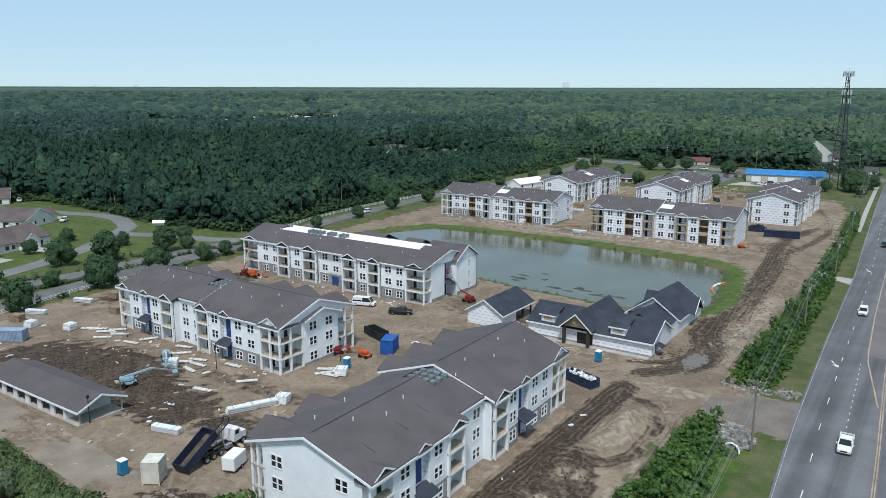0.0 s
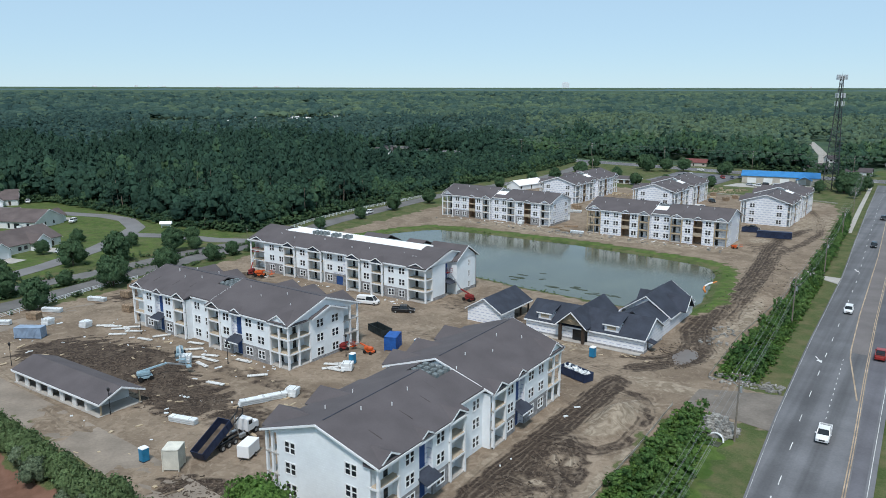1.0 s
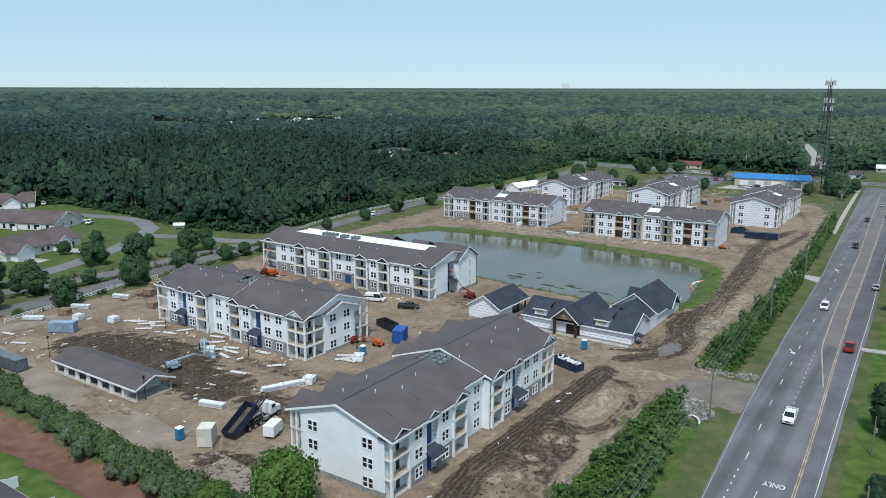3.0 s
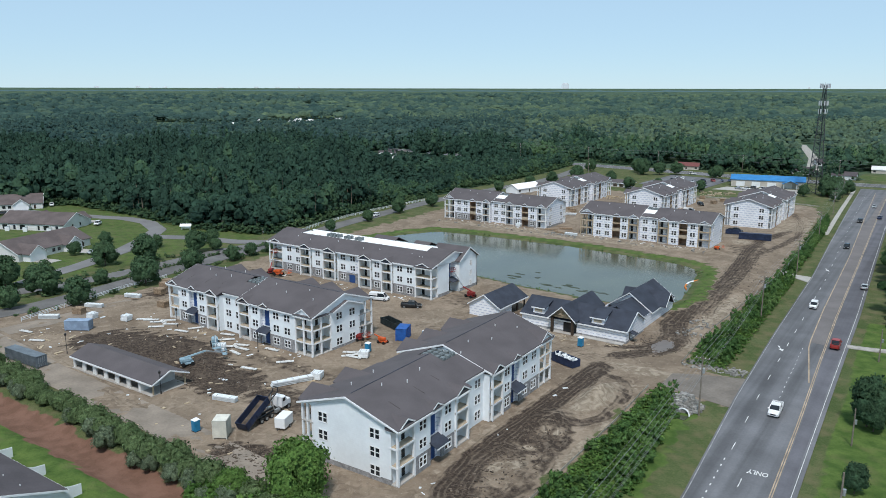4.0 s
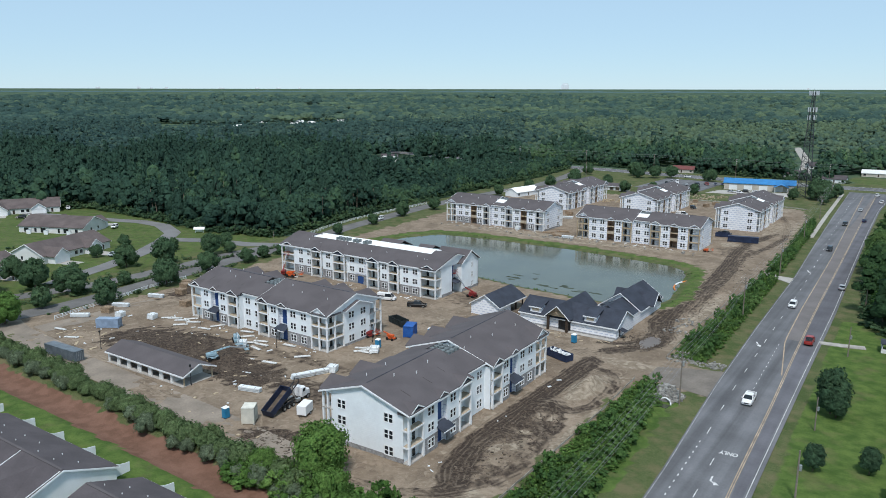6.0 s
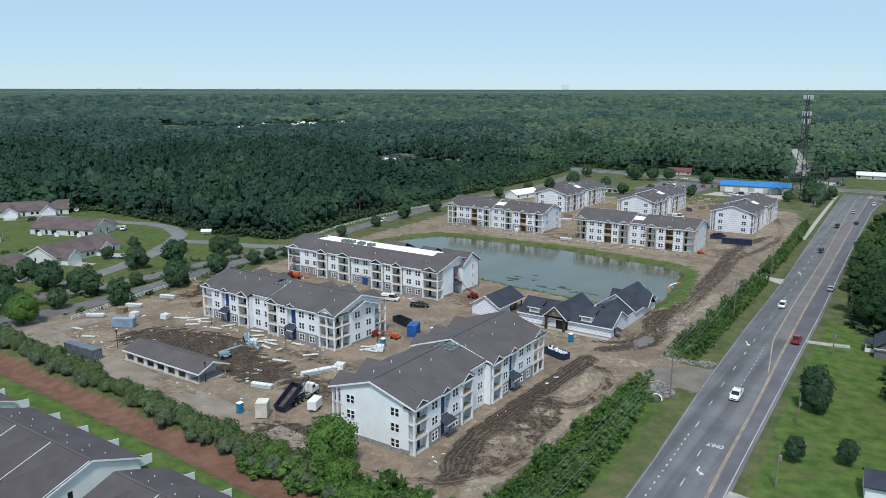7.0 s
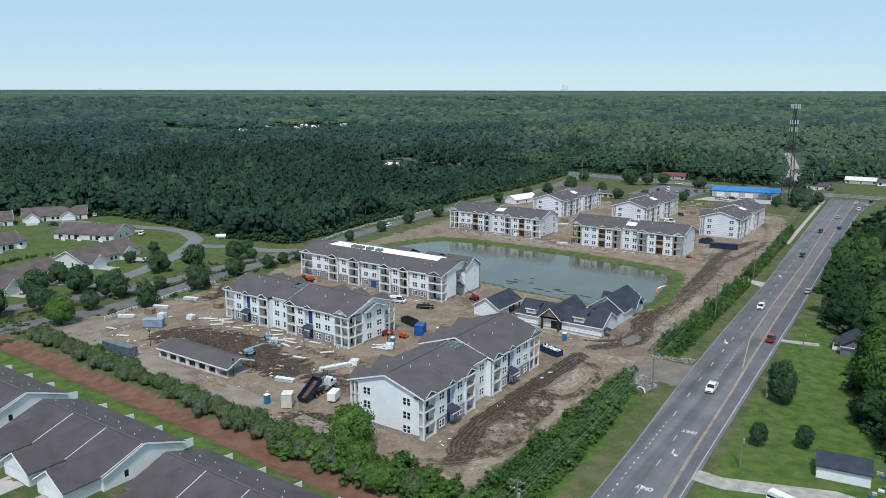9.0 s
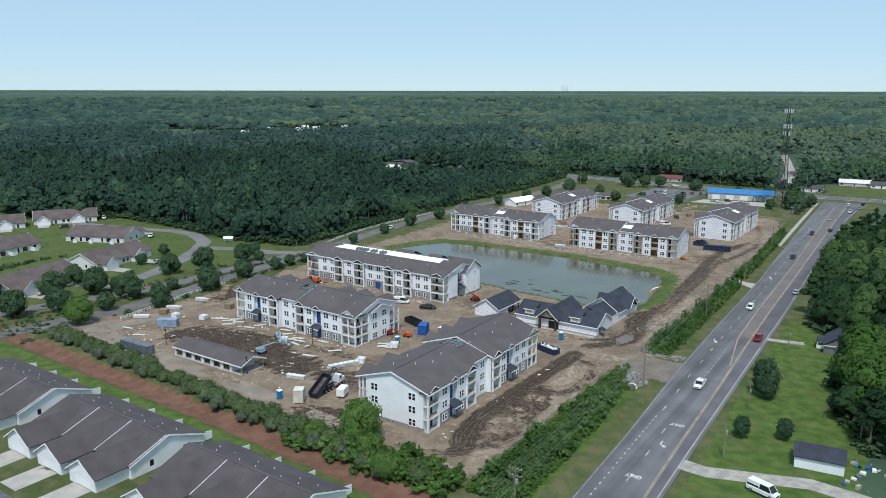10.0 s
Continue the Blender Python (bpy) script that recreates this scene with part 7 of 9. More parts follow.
def thinned(x, y):
    """Lower growth on the near side of the far settlements."""
    k = np.ones_like(x)
    for cx, cy in FAR_SPOTS:
        k = np.where(np.hypot(x - cx - 70, y - cy + 65) < 115, 0.56, k)
    return k


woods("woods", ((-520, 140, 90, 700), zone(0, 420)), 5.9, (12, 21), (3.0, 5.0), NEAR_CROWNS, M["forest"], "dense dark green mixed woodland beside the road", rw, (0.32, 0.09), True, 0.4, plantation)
# West stands are toned dark like cloud shade, the others light like sun.
woods("woods", ((-900, 260, 90, 900), zone(420, 750, True)), 6.6, (12, 21), (3.3, 5.4), MID_CROWNS, M["forest"], "dense dark green woodland, toned darker as under cloud shade", rw, (0.28, 0.09), False, 0.45, plantation)
woods("woods", ((-900, 260, 90, 900), zone(420, 750, False)), 6.6, (11, 20), (3.1, 5.3), MID_CROWNS, M["forest"], "leafy woodland beyond the cross street, toned lighter as in sun", rw, (0.40, 0.10), False, 0.15)
woods("woods", ((-1700, 500, 90, 1700), zone(750, 1400, True)), 10.5, (12, 20), (5.2, 7.8), FAR_CROWNS, M["forest_haze"], "dense woodland towards the distance", rw, (0.26, 0.07), False, 0.5, thinned)
woods("woods", ((-1700, 500, 90, 1700), zone(750, 1400, False)), 10.5, (12, 20), (5.2, 7.8), FAR_CROWNS, M["forest_haze"], "mixed woodland towards the distance, toned lighter as in sun", rw, (0.54, 0.09), False, 0.2)
woods("woods", ((-3300, 900, 90, 3300), zone(1400, 3000)), 19, (11, 19), (10, 15), DIM_CROWNS, M["forest_haze"], "far woodland", rw, (0.52, 0.09), False, 0.3)


# understorey that closes the wood below its crowns


def wood_rim(x, y):
    e = np.interp(y, [118, 130, 165, 200, 250, 300, 400, 480], [-176, -172, -176, -180, -181, -184, -185, -194])
    line = np.interp(x, [-420, -340, -312, -250, -204, -190, -165], [95, 98, 131, 128, 123, 126, 131])
    d = np.minimum(e - x, y - line)
    rim_w = (d > -1) & (d < 13) & (x < -160) & (x > -420) & (y < 480)
    line_n = np.interp(x, [-420, -251, -163, 0, 60, 400], [545, 511, 505, 492, 490, 492])
    return (rim_w | ((y > line_n - 1) & (y < line_n + 12) & (x > -260))) & wedge(x, y) & clearing(x, y)


woods("understorey", ((-420, 160, 90, 530), wood_rim), 5.2, (5, 10), (2.6, 3.8), LOW_CROWNS, M["forest"], "leafy understorey at the wood's edge", rw, (0.44, 0.1), False, 0.3)


def east_edge(x, y):
    e = np.interp(y, [36, 44, 62, 85, 97, 118, 132, 142, 180, 216, 250, 290, 315, 335, 430], [88, 82, 75, 70, 71, 69, 58, 55, 53.5, 51.5, 49.5, 49, 50, 64, 76])
    return (x > e) & (y > 36) & (y < np.interp(x, [45, 120], [432, 440])) & (np.hypot(x - 67, y - 114) > 9)


EDGE_CROWNS = {"broad": [crown_proto(rw, "broad", 10, BOWL, 700, 0.09) for _ in range(4)], "pine": [crown_proto(rw, "pine", 10, BOWL, 700, 0.09) for _ in range(3)]}
woods("woods", ((44, 105, 36, 250), east_edge), 7.4, (11, 17), (3.8, 5.6), EDGE_CROWNS, M["edge_leaf"], "dark green wood beside the highway", rw, (0.36, 0.20), True, 0.2)
woods("woods", ((105, 230, 36, 440), east_edge), 8.0, (12, 17), (4.2, 6.0), MID_CROWNS, M["edge_leaf"], "dark green wood east of the highway", rw, (0.40, 0.16), False, 0.2)
woods("woods", ((44, 105, 250, 440), east_edge), 7.4, (10, 16), (3.8, 5.4), NEAR_CROWNS, M["edge_leaf"], "dark green wood beside the highway", rw, (0.40, 0.16), False, 0.2)
brt = [tree_proto(rt, 12.0, 5.0, M["leaf_light"], 20, 2600, 0.06, "tall bright green tree at the wood's edge", group="edge trees", tone=0.25) for _ in range(2)]
scatter(brt, [(76, 92, 1.3), (77, 75, 1.35), (80, 62, 1.3), (60, 140, 0.8), (84, 100, 1.1), (90, 80, 1.2), (56, 175, 0.8), (62, 158, 0.9), (86, 52, 0.9)], rt)

ue = []
for _ in range(900):
    y = rw.uniform(128, 470)
    ue.append((float(np.interp(y, [118, 130, 165, 200, 250, 300, 400, 480], [-176, -172, -176, -180, -181, -184, -185, -194])) + rw.normal(1.0, 1.6), y))
for _ in range(700):
    x = rw.uniform(-340, -172)
    ue.append((x, float(np.interp(x, [-420, -340, -312, -250, -204, -190, -165], [95, 98, 131, 128, 123, 126, 131])) + rw.normal(0.0, 1.5)))
thicket("undergrowth", ue, M["leaf"], "leafy undergrowth along the wood's edge", rw, (1.2, 2.6), (1.3, 1.6), (0.42, 0.12), WEEDS)
ue = []
for _ in range(600):
    x = rw.uniform(-250, 150)
    ue.append((x, float(np.interp(x, [-251, -163, 0, 60, 400], [511, 505, 492, 490, 492])) + rw.normal(-1, 1.5)))
for _ in range(420):
    y = rw.uniform(42, 420)
    ue.append((float(np.interp(y, [36, 44, 62, 85, 97, 118, 132, 142, 180, 216, 250, 290, 315, 335, 430], [88, 82, 75, 70, 71, 69, 58, 55, 53.5, 51.5, 49.5, 49, 50, 64, 76])) + rw.normal(0, 1.0), y))
ue = [p for p in ue if math.hypot(p[0] - 67, p[1] - 114) > 9 and clearing(np.array([p[0]]), np.array([p[1]]))[0]]
thicket("undergrowth", ue, M["leaf"], "dark leafy undergrowth along the wood's edge", rw, (1.2, 2.6), (1.2, 1.6), (0.40, 0.12), WEEDS)

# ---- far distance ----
# Backdrop rings: the haze of distance is painted into their base colour.
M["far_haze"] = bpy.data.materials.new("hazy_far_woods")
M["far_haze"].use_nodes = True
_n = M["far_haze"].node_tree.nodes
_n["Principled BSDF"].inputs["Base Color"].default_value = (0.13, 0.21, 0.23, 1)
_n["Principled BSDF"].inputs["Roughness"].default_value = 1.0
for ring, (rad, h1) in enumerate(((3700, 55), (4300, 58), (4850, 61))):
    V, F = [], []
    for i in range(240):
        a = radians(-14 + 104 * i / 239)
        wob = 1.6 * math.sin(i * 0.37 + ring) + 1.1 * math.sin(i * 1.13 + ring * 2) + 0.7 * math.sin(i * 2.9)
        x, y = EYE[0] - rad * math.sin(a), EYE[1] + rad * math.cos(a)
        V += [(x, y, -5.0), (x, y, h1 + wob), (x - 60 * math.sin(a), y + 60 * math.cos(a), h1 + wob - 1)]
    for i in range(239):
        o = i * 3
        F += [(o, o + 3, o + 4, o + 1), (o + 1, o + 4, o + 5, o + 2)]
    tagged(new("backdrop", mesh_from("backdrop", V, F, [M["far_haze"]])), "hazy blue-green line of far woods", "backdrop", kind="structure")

# ---- road paint ----
def paint(bm, pts, z):
    slab(bm, [(x, y, z) for x, y in pts], 0.02)


def paint_line(name, line, w, mat, parent, z=0.2):
    a, b = offset(line, -w / 2), offset(line, w / 2)
    bm = bmesh.new()
    rows = [[bm.verts.new((*p, z)) for p in (l, r)] for l, r in zip(a, b)]
    low = [[bm.verts.new((*p, z - 0.03)) for p in (l, r)] for l, r in zip(a, b)]
    for i in range(len(rows) - 1):
        bm.faces.new((rows[i][0], rows[i][1], rows[i + 1][1], rows[i + 1][0]))
        bm.faces.new((rows[i][0], rows[i + 1][0], low[i + 1][0], low[i][0]))
        bm.faces.new((rows[i][1], low[i][1], low[i + 1][1], rows[i + 1][1]))
    bmesh.ops.recalc_face_normals(bm, faces=bm.faces)
    return part(name, bm, mat, parent)


main = bpy.data.objects["road_main"]
YS = np.arange(-120, 428, 8.0)
wl = [(float(at_y(ROAD_W, y)) + 0.35, y) for y in YS]
el = [(float(at_y(ROAD_E, y)) - 0.75, y) for y in YS]
paint_line("edge_line", wl, 0.09, M["worn_paint"], main, 0.165)
paint_line("edge_line", el, 0.09, M["white_paint"], main, 0.165)


def yel(y):
    return float(np.interp(y, [-120, 0, 25, 60, 93, 136, 220, 330, 430], [52.5, 49.2, 47.9, 46.5, 44.8, 42.9, 40.0, 36.0, 33.0]))


def yel2(y):
    return float(np.interp(y, [80, 106, 140, 220, 330, 430], [45.0, 40.9, 39.2, 36.4, 31.0, 26.5]))




def lane(name, left, right, ys, mat, label):
    """A newer strip of paving that lies on the crowned road."""
    bm = bmesh.new()

    def top(x, y):
        a, b = float(at_y(ROAD_W, y)), float(at_y(ROAD_E, y))
        return 0.128 + 0.1 * (1 - abs(x - (a + b) / 2) / ((b - a) / 2))
    rows = [[bm.verts.new((x, y, top(x, y))) for x in (left(y), right(y))] for y in ys]
    low = [[bm.verts.new((v.co.x, v.co.y, v.co.z - 0.05)) for v in r] for r in rows]
    for a, b, c, d in zip(rows, rows[1:], low, low[1:]):
        bm.faces.new((a[0], a[1], b[1], b[0]))
        bm.faces.new((a[0], b[0], d[0], c[0]))
        bm.faces.new((a[1], c[1], d[1], b[1]))
    part(name, bm, mat, main, label)


M["dark_asphalt"] = material("darker_asphalt", (0.112, 0.110, 0.122), 0.88, vary=0.12, scale=7, fine=3, stain=0.25)
M["rubbed_asphalt"] = material("warm_rubbed_asphalt", (0.160, 0.146, 0.142), 0.9, vary=0.12, scale=8, fine=3, stain=0.25)
wheel_worn(M["dark_asphalt"], 0.45, 0.006, 0.16)
lane("lane_paving", lambda y: yel(y) + 0.6, lambda y: float(at_y(ROAD_E, y)) - 1.1, YS, M["dark_asphalt"], "darker asphalt of the outer lane")
lane("median_paving", lambda y: yel2(y) + 0.2, lambda y: yel(y) - 0.2, np.arange(108, 420, 8.0), M["rubbed_asphalt"], "warm brownish asphalt of the turn lane")
paint_line("yellow_line", [(yel(y), y) for y in YS], 0.17, M["yellow_paint"], main, 0.225)
paint_line("yellow_line", [(yel(y) + 0.32, y) for y in YS], 0.17, M["yellow_paint"], main, 0.22)
paint_line("yellow_line", [(yel2(y), y) for y in np.arange(80, 428, 6.0)], 0.26, M["yellow_paint"], main, 0.235)
dash = bpy.data.meshes.new("dash")
bm = boxes((-0.065, 0.065, -1.5, 1.5, -0.02, 0.0))
bm.to_mesh(dash)
bm.free()
dash.materials.append(M["white_paint"])
for y in np.arange(-104, 420, 12.2):
    if y > 40:
        x = float(at_y(ROAD_W, y)) + float(np.interp(y, [40, 120, 300], [3.7, 4.4, 4.2]))
        share("dash", dash, main, pose(x, y, 0.2, 0, 0, 2))
    else:
        share("dash", dash, main, pose(float(at_y(ROAD_W, y)) + 6.8, y, 0.225, 0, 0, 2))
for y in np.arange(66, 104, 3.0):
    o = share("dash", dash, main, pose(float(at_y(ROAD_W, y)) + 7.6, y, 0.23, 0, 0, 2))
    o.scale = (0.8, 0.3, 1)
for y in np.arange(-100, 38, 2.4):
    o = share("dash", dash, main, pose(float(at_y(ROAD_W, y)) + float(np.interp(y, [-20, 20, 38], [2.6, 2.8, 3.3])), y, 0.195, 0, 0, 2))
    o.scale = (1.4, 0.22, 1)


def arrow(x, y, turn, rz):
    """A painted lane arrow, straight or bent, pointing along -y."""
    bm = bmesh.new()
    if turn:
        paint(bm, [(-0.14, 1.6), (0.14, 1.6), (0.14, -0.3), (-0.14, -0.1)][::-1], 0)
        paint(bm, [(0.14, -0.3), (0.14, 0.05), (0.75, -0.45), (0.75, -0.8)], 0)
        paint(bm, [(0.7, -0.05), (0.7, -1.25), (1.5, -0.9)][::-1], 0)
    else:
        paint(bm, [(-0.15, 1.9), (0.15, 1.9), (0.15, -0.4), (-0.15, -0.4)][::-1], 0)
        paint(bm, [(-0.6, -0.4), (0.6, -0.4), (0, -2.0)][::-1], 0)
    o = part("lane_arrow", bm, M["white_paint"], main, "white painted lane arrow")
    o.matrix_basis = pose(x, y, 0.245, 0, 0, rz)


arrow(44.7, 23.4, True, 2)
arrow(35.9, 99.4, False, 25)
arrow(32.9, 192.2, False, 20)
txt = bpy.data.curves.new("only_marking", "FONT")
txt.body, txt.size, txt.extrude, txt.align_x, txt.align_y = "ONLY", 1.2, 0.01, "CENTER", "CENTER"
txt.offset = 0.03
txt.materials.append(M["white_paint"])
for x, y in ((44.8, 34.8), (44.9, 7.0)):
    to = new("only_marking", txt)
    to.parent = main
    to.matrix_basis = pose(x, y, 0.25, 0, 0, 182)
    to.scale = (0.95, 1.6, 1)
cr = bpy.data.objects["road_cross"]
paint_line("yellow_line", offset(CROSS, 0.0), 0.3, M["yellow_paint"], cr, 0.225)
for d in (-8.4, 8.4):
    paint_line("edge_line", offset(CROSS, d), 0.2, M["white_paint"], cr, 0.19)

# ---- poles, wires, lamps ----
M["pole_wood"] = material("weathered_pole_wood", (0.20, 0.17, 0.14), 0.9, vary=0.2, scale=0.5, fine=6)
M["black_metal"] = material("black_painted_metal", (0.02, 0.02, 0.022), 0.5, vary=0.2, spec=0.4)
M["wire"] = material("grey_cable", (0.22, 0.225, 0.225), 0.6, vary=0.1)


def utility_pole(h=11.6, arms=2, label="weathered wooden utility pole with crossarms", group="utility poles"):
    t = thing("utility_pole", label, "pole", group)
    bm = bmesh.new()
    tube(bm, [(0, 0, -0.4), (0, 0, h)], [0.17, 0.11], 8)
    part("pole", bm, M["pole_wood"], t)
    for i in range(arms):
        z = h - 0.4 - i * 1.3
        a = part("crossarm", boxes((-1.3, 1.3, -0.06, 0.06, z - 0.07, z + 0.07)), M["pole_wood"], t)
        for x in (-1.15, -0.45, 0.45, 1.15):
            bm = bmesh.new()
            tube(bm, [(x, 0, z + 0.07), (x, 0, z + 0.16), (x, 0, z + 0.24)], [0.03, 0.07, 0.03], 6)
            part("insulator", bm, M["trim"], a)
        for s in (-1, 1):
            bm = bmesh.new()
            tube(bm, [(s * 0.9, 0.07, z - 0.05), (0.0, 0.12, z - 0.75)], 0.03, 4)
            part("brace", bm, M["steel"], a)
    bm = bmesh.new()
    tube(bm, [(0.3, 0, h - 3.2), (0.3, 0, h - 2.3)], 0.22, 8)
    part("transformer", bm, M["steel"], t)
    return t


POLES = [(37.5, -165, 0), (35.0, -93, 0), (34.0, -21.5, 0), (30.8, 51.5, 0), (26.6, 123, 0), (25.4, 181, 0), (21.8, 250, 0), (17.8, 320, 0), (13.5, 390, 0)]
up0 = utility_pole()
for i, (x, y, a) in enumerate(POLES):
    m = pose(x, y, gz(x, y), 0, 0, 3)
    if i == 0:
        up0.matrix_basis = m
    else:
        copy_thing(up0, m)
for off_x, dz in ((-1.15, 11.42), (-0.45, 11.42), (0.45, 11.42), (1.15, 11.42), (-1.15, 10.12), (1.15, 10.12), (0.12, 8.6), (0.12, 7.9)):
    bm = bmesh.new()
    pts = []
    for (xa, ya, _), (xb, yb, _) in zip(POLES, POLES[1:]):
        for k in range(10):
            u = k / 10
            pts.append((xa + (xb - xa) * u + off_x, ya + (yb - ya) * u, gz(xa, ya) * (1 - u) + gz(xb, yb) * u + dz - 4 * 0.9 * u * (1 - u)))
    tube(bm, pts, 0.015, 4)
    tagged(part("power_line", bm, M["wire"]), "thin grey overhead cable strung between poles", "cable", "overhead cables")

CROSS_POLES = [(-330, 530), (-251, 498), (-184, 490), (-125, 486), (-62, 481), (0, 479), (60, 482), (125, 484), (200, 487)]
for x, y in CROSS_POLES:
    copy_thing(up0, pose(x, y, gz(x, y), 0, 0, 84)).scale = (1, 1, 1.2)
for side, dz in ((-1.1, 13.7), (1.1, 13.7), (0.0, 12.1), (0.1, 9.6)):
    bm = bmesh.new()
    pts = []
    for (xa, ya), (xb, yb) in zip(CROSS_POLES, CROSS_POLES[1:]):
        for k in range(8):
            u = k / 8
            pts.append((xa + (xb - xa) * u, ya + (yb - ya) * u + side, dz - 4 * 0.8 * u * (1 - u)))
    tube(bm, pts, 0.03, 4)
    tagged(part("power_line", bm, M["wire"]), "thin grey overhead cable along the cross street", "cable", "overhead cables")

thin = utility_pole(8.0, 0, "slim grey roadside service pole", "service poles")
for i, (x, y, s) in enumerate(((55.7, 54, 0.85), (57.2, 25.5, 1.05), (55.6, 103, 0.95), (79.8, 49.7, 1.2), (-153.8, 422, 1.4), (52, 440, 1.0), (-190, 124, 0.6), (-163, 122, 0.55))):
    o = thin if i == 0 else copy_thing(thin, pose(0, 0, 0))
    o.matrix_basis = pose(x, y, gz(x, y))
    o.scale = (s, s, s)


def street_lamp():
    t = thing("street_lamp", "short black post lamp on the building site", "lamp", "site lamps")
    bm = bmesh.new()
    tube(bm, [(0, 0, -0.2), (0, 0, 0.5), (0, 0, 0.55), (0, 0, 4.2)], [0.13, 0.12, 0.07, 0.055], 8)
    part("post", bm, M["black_metal"], t)
    bm = bmesh.new()
    tube(bm, [(0, 0, 4.2), (0, 0, 4.3), (0, 0, 4.75), (0, 0, 4.95)], [0.1, 0.22, 0.26, 0.03], 8)
    part("lantern", bm, M["black_metal"], t)
    return t


l0 = street_lamp()
for i, (x, y) in enumerate(((-59.9, 1.2), (-62.6, 28.8), (-94.1, 30.3), (-97.7, 3.4), (-45.9, 45.8))):
    (l0 if i == 0 else copy_thing(l0, pose(0, 0, 0))).matrix_basis = pose(x, y, gz(x, y))


# ---- radio mast ----
def mast():
    t = thing("cell_tower", "grey steel lattice mast with antenna panels", "tower")
    H, wb, wt = 62.0, 4.6, 0.8
    ang = [radians(90 + 120 * k) for k in range(3)]

    def leg(k, z):
        w = wb + (wt - wb) * z / H
        return (w * math.cos(ang[k]), w * math.sin(ang[k]), z)
    for k in range(3):
        bm = bmesh.new()
        tube(bm, [leg(k, -0.3), leg(k, H)], [0.28, 0.2], 6)
        part("leg", bm, M["mast"], t)
    n = 20
    for i in range(n):
        z0, z1 = H * i / n, H * (i + 1) / n
        bm = bmesh.new()
        for k in range(3):
            j = (k + 1) % 3
            tube(bm, [leg(k, z0), leg(j, z1)], 0.08, 4)
            tube(bm, [leg(j, z0), leg(k, z1)], 0.08, 4)
            tube(bm, [leg(k, z1), leg(j, z1)], 0.08, 4)
        part("lattice_bay", bm, M["mast"], t)
    for zz, rad, cnt in ((61.5, 2.6, 12), (52.0, 2.4, 9), (47.5, 2.2, 6)):
        bm = bmesh.new()
        for k in range(3):
            a, b = ang[k] - 0.5, ang[k] + 0.5
            tube(bm, [(rad * math.cos(a), rad * math.sin(a), zz), (rad * math.cos(b), rad * math.sin(b), zz)], 0.06, 4)
            tube(bm, [(0.8 * math.cos(ang[k]), 0.8 * math.sin(ang[k]), zz), (rad * math.cos(ang[k]), rad * math.sin(ang[k]), zz)], 0.06, 4)
        part("platform", bm, M["mast"], t)
        for k in range(cnt):
            a = math.tau * k / cnt + 0.2
            b = part("antenna", boxes((-0.3, 0.3, -0.16, 0.16, -1.3, 1.3)), M["antenna"], t)
            b.matrix_basis = pose(rad * math.cos(a), rad * math.sin(a), zz, 0, 0, math.degrees(a) + 90)
    bm = bmesh.new()
    tube(bm, [(0, 0, H), (0, 0, H + 2.5)], 0.04, 4)
    part("lightning_rod", bm, M["mast"], t)
    t.matrix_basis = pose(-2.0, 396, 0)


M["antenna"] = material("pale_grey_antenna", (0.50, 0.52, 0.54), 0.5, vary=0.08)
M["mast"] = material("dull_mast_steel", (0.055, 0.06, 0.065), 0.6, 0.2, vary=0.15)
mast()


# ---- blue-roofed hall and small houses to the north ----
M["blue_metal"] = material("bright_blue_sheet_roof", (0.03, 0.19, 0.44), 0.45, vary=0.12, scale=3, spec=0.4)
M["tan_wall"] = material("tan_block_wall", (0.50, 0.46, 0.40), 0.8, vary=0.1, scale=3)
M["red_metal"] = material("dull_red_roof", (0.16, 0.055, 0.05), 0.7, vary=0.15)


def blue_hall():
    t = thing("store_building", "long tan store with a bright blue metal roof", "building")
    L, D = 42.0, 13.0
    bm = bmesh.new()
    panel(bm, "x", 0, 0, L, 0, 4.3, [(3 + i * 9.0, 8 + i * 9.0, 0.1, 3.4) for i in range(4)])
    box(bm, 0, 0.3, 0.25, D, 0, 4.3)
    box(bm, L - 0.3, L, 0.25, D, 0, 4.3)
    box(bm, 0.3, L - 0.3, D - 0.3, D, 0, 4.3)
    tri_wall(bm, 0, 0.3, 0, D, 4.3, 6.6)
    tri_wall(bm, L - 0.3, L, 0, D, 4.3, 6.6)
    part("wall", bm, M["tan_wall"], t)
    for i in range(4):
        part("roller_door", boxes((3 + i * 9.0, 8 + i * 9.0, 0.1, 0.18, 0.1, 3.4)), M["trim"], t)
    bm = bmesh.new()
    gable_roof(bm, -0.6, L + 0.6, D / 2, D / 2, 4.3, 6.8)
    part("roof", bm, M["blue_metal"], t)
    for i in range(28):
        x = i * L / 27
        bm = bmesh.new()
        slab(bm, [(x - 0.05, -0.4, 4.42), (x + 0.05, -0.4, 4.42), (x + 0.05, D / 2, 7.08), (x - 0.05, D / 2, 7.08)], 0.08)
        part("roof_seam", bm, M["blue_metal"], t)
    bm = bmesh.new()
    gable_y(bm, -4.0, 3.0, 34.0, 4.0, 3.2, 4.9)
    part("porch_roof", bm, M["blue_metal"], t)
    for x in (30.4, 37.6):
        part("porch_post", boxes((x - 0.15, x + 0.15, -3.7, -3.4, 0, 3.2)), M["trim"], t)
    t.matrix_basis = pose(-52.0, 410, 0, 0, 0, 10.5)


blue_hall()


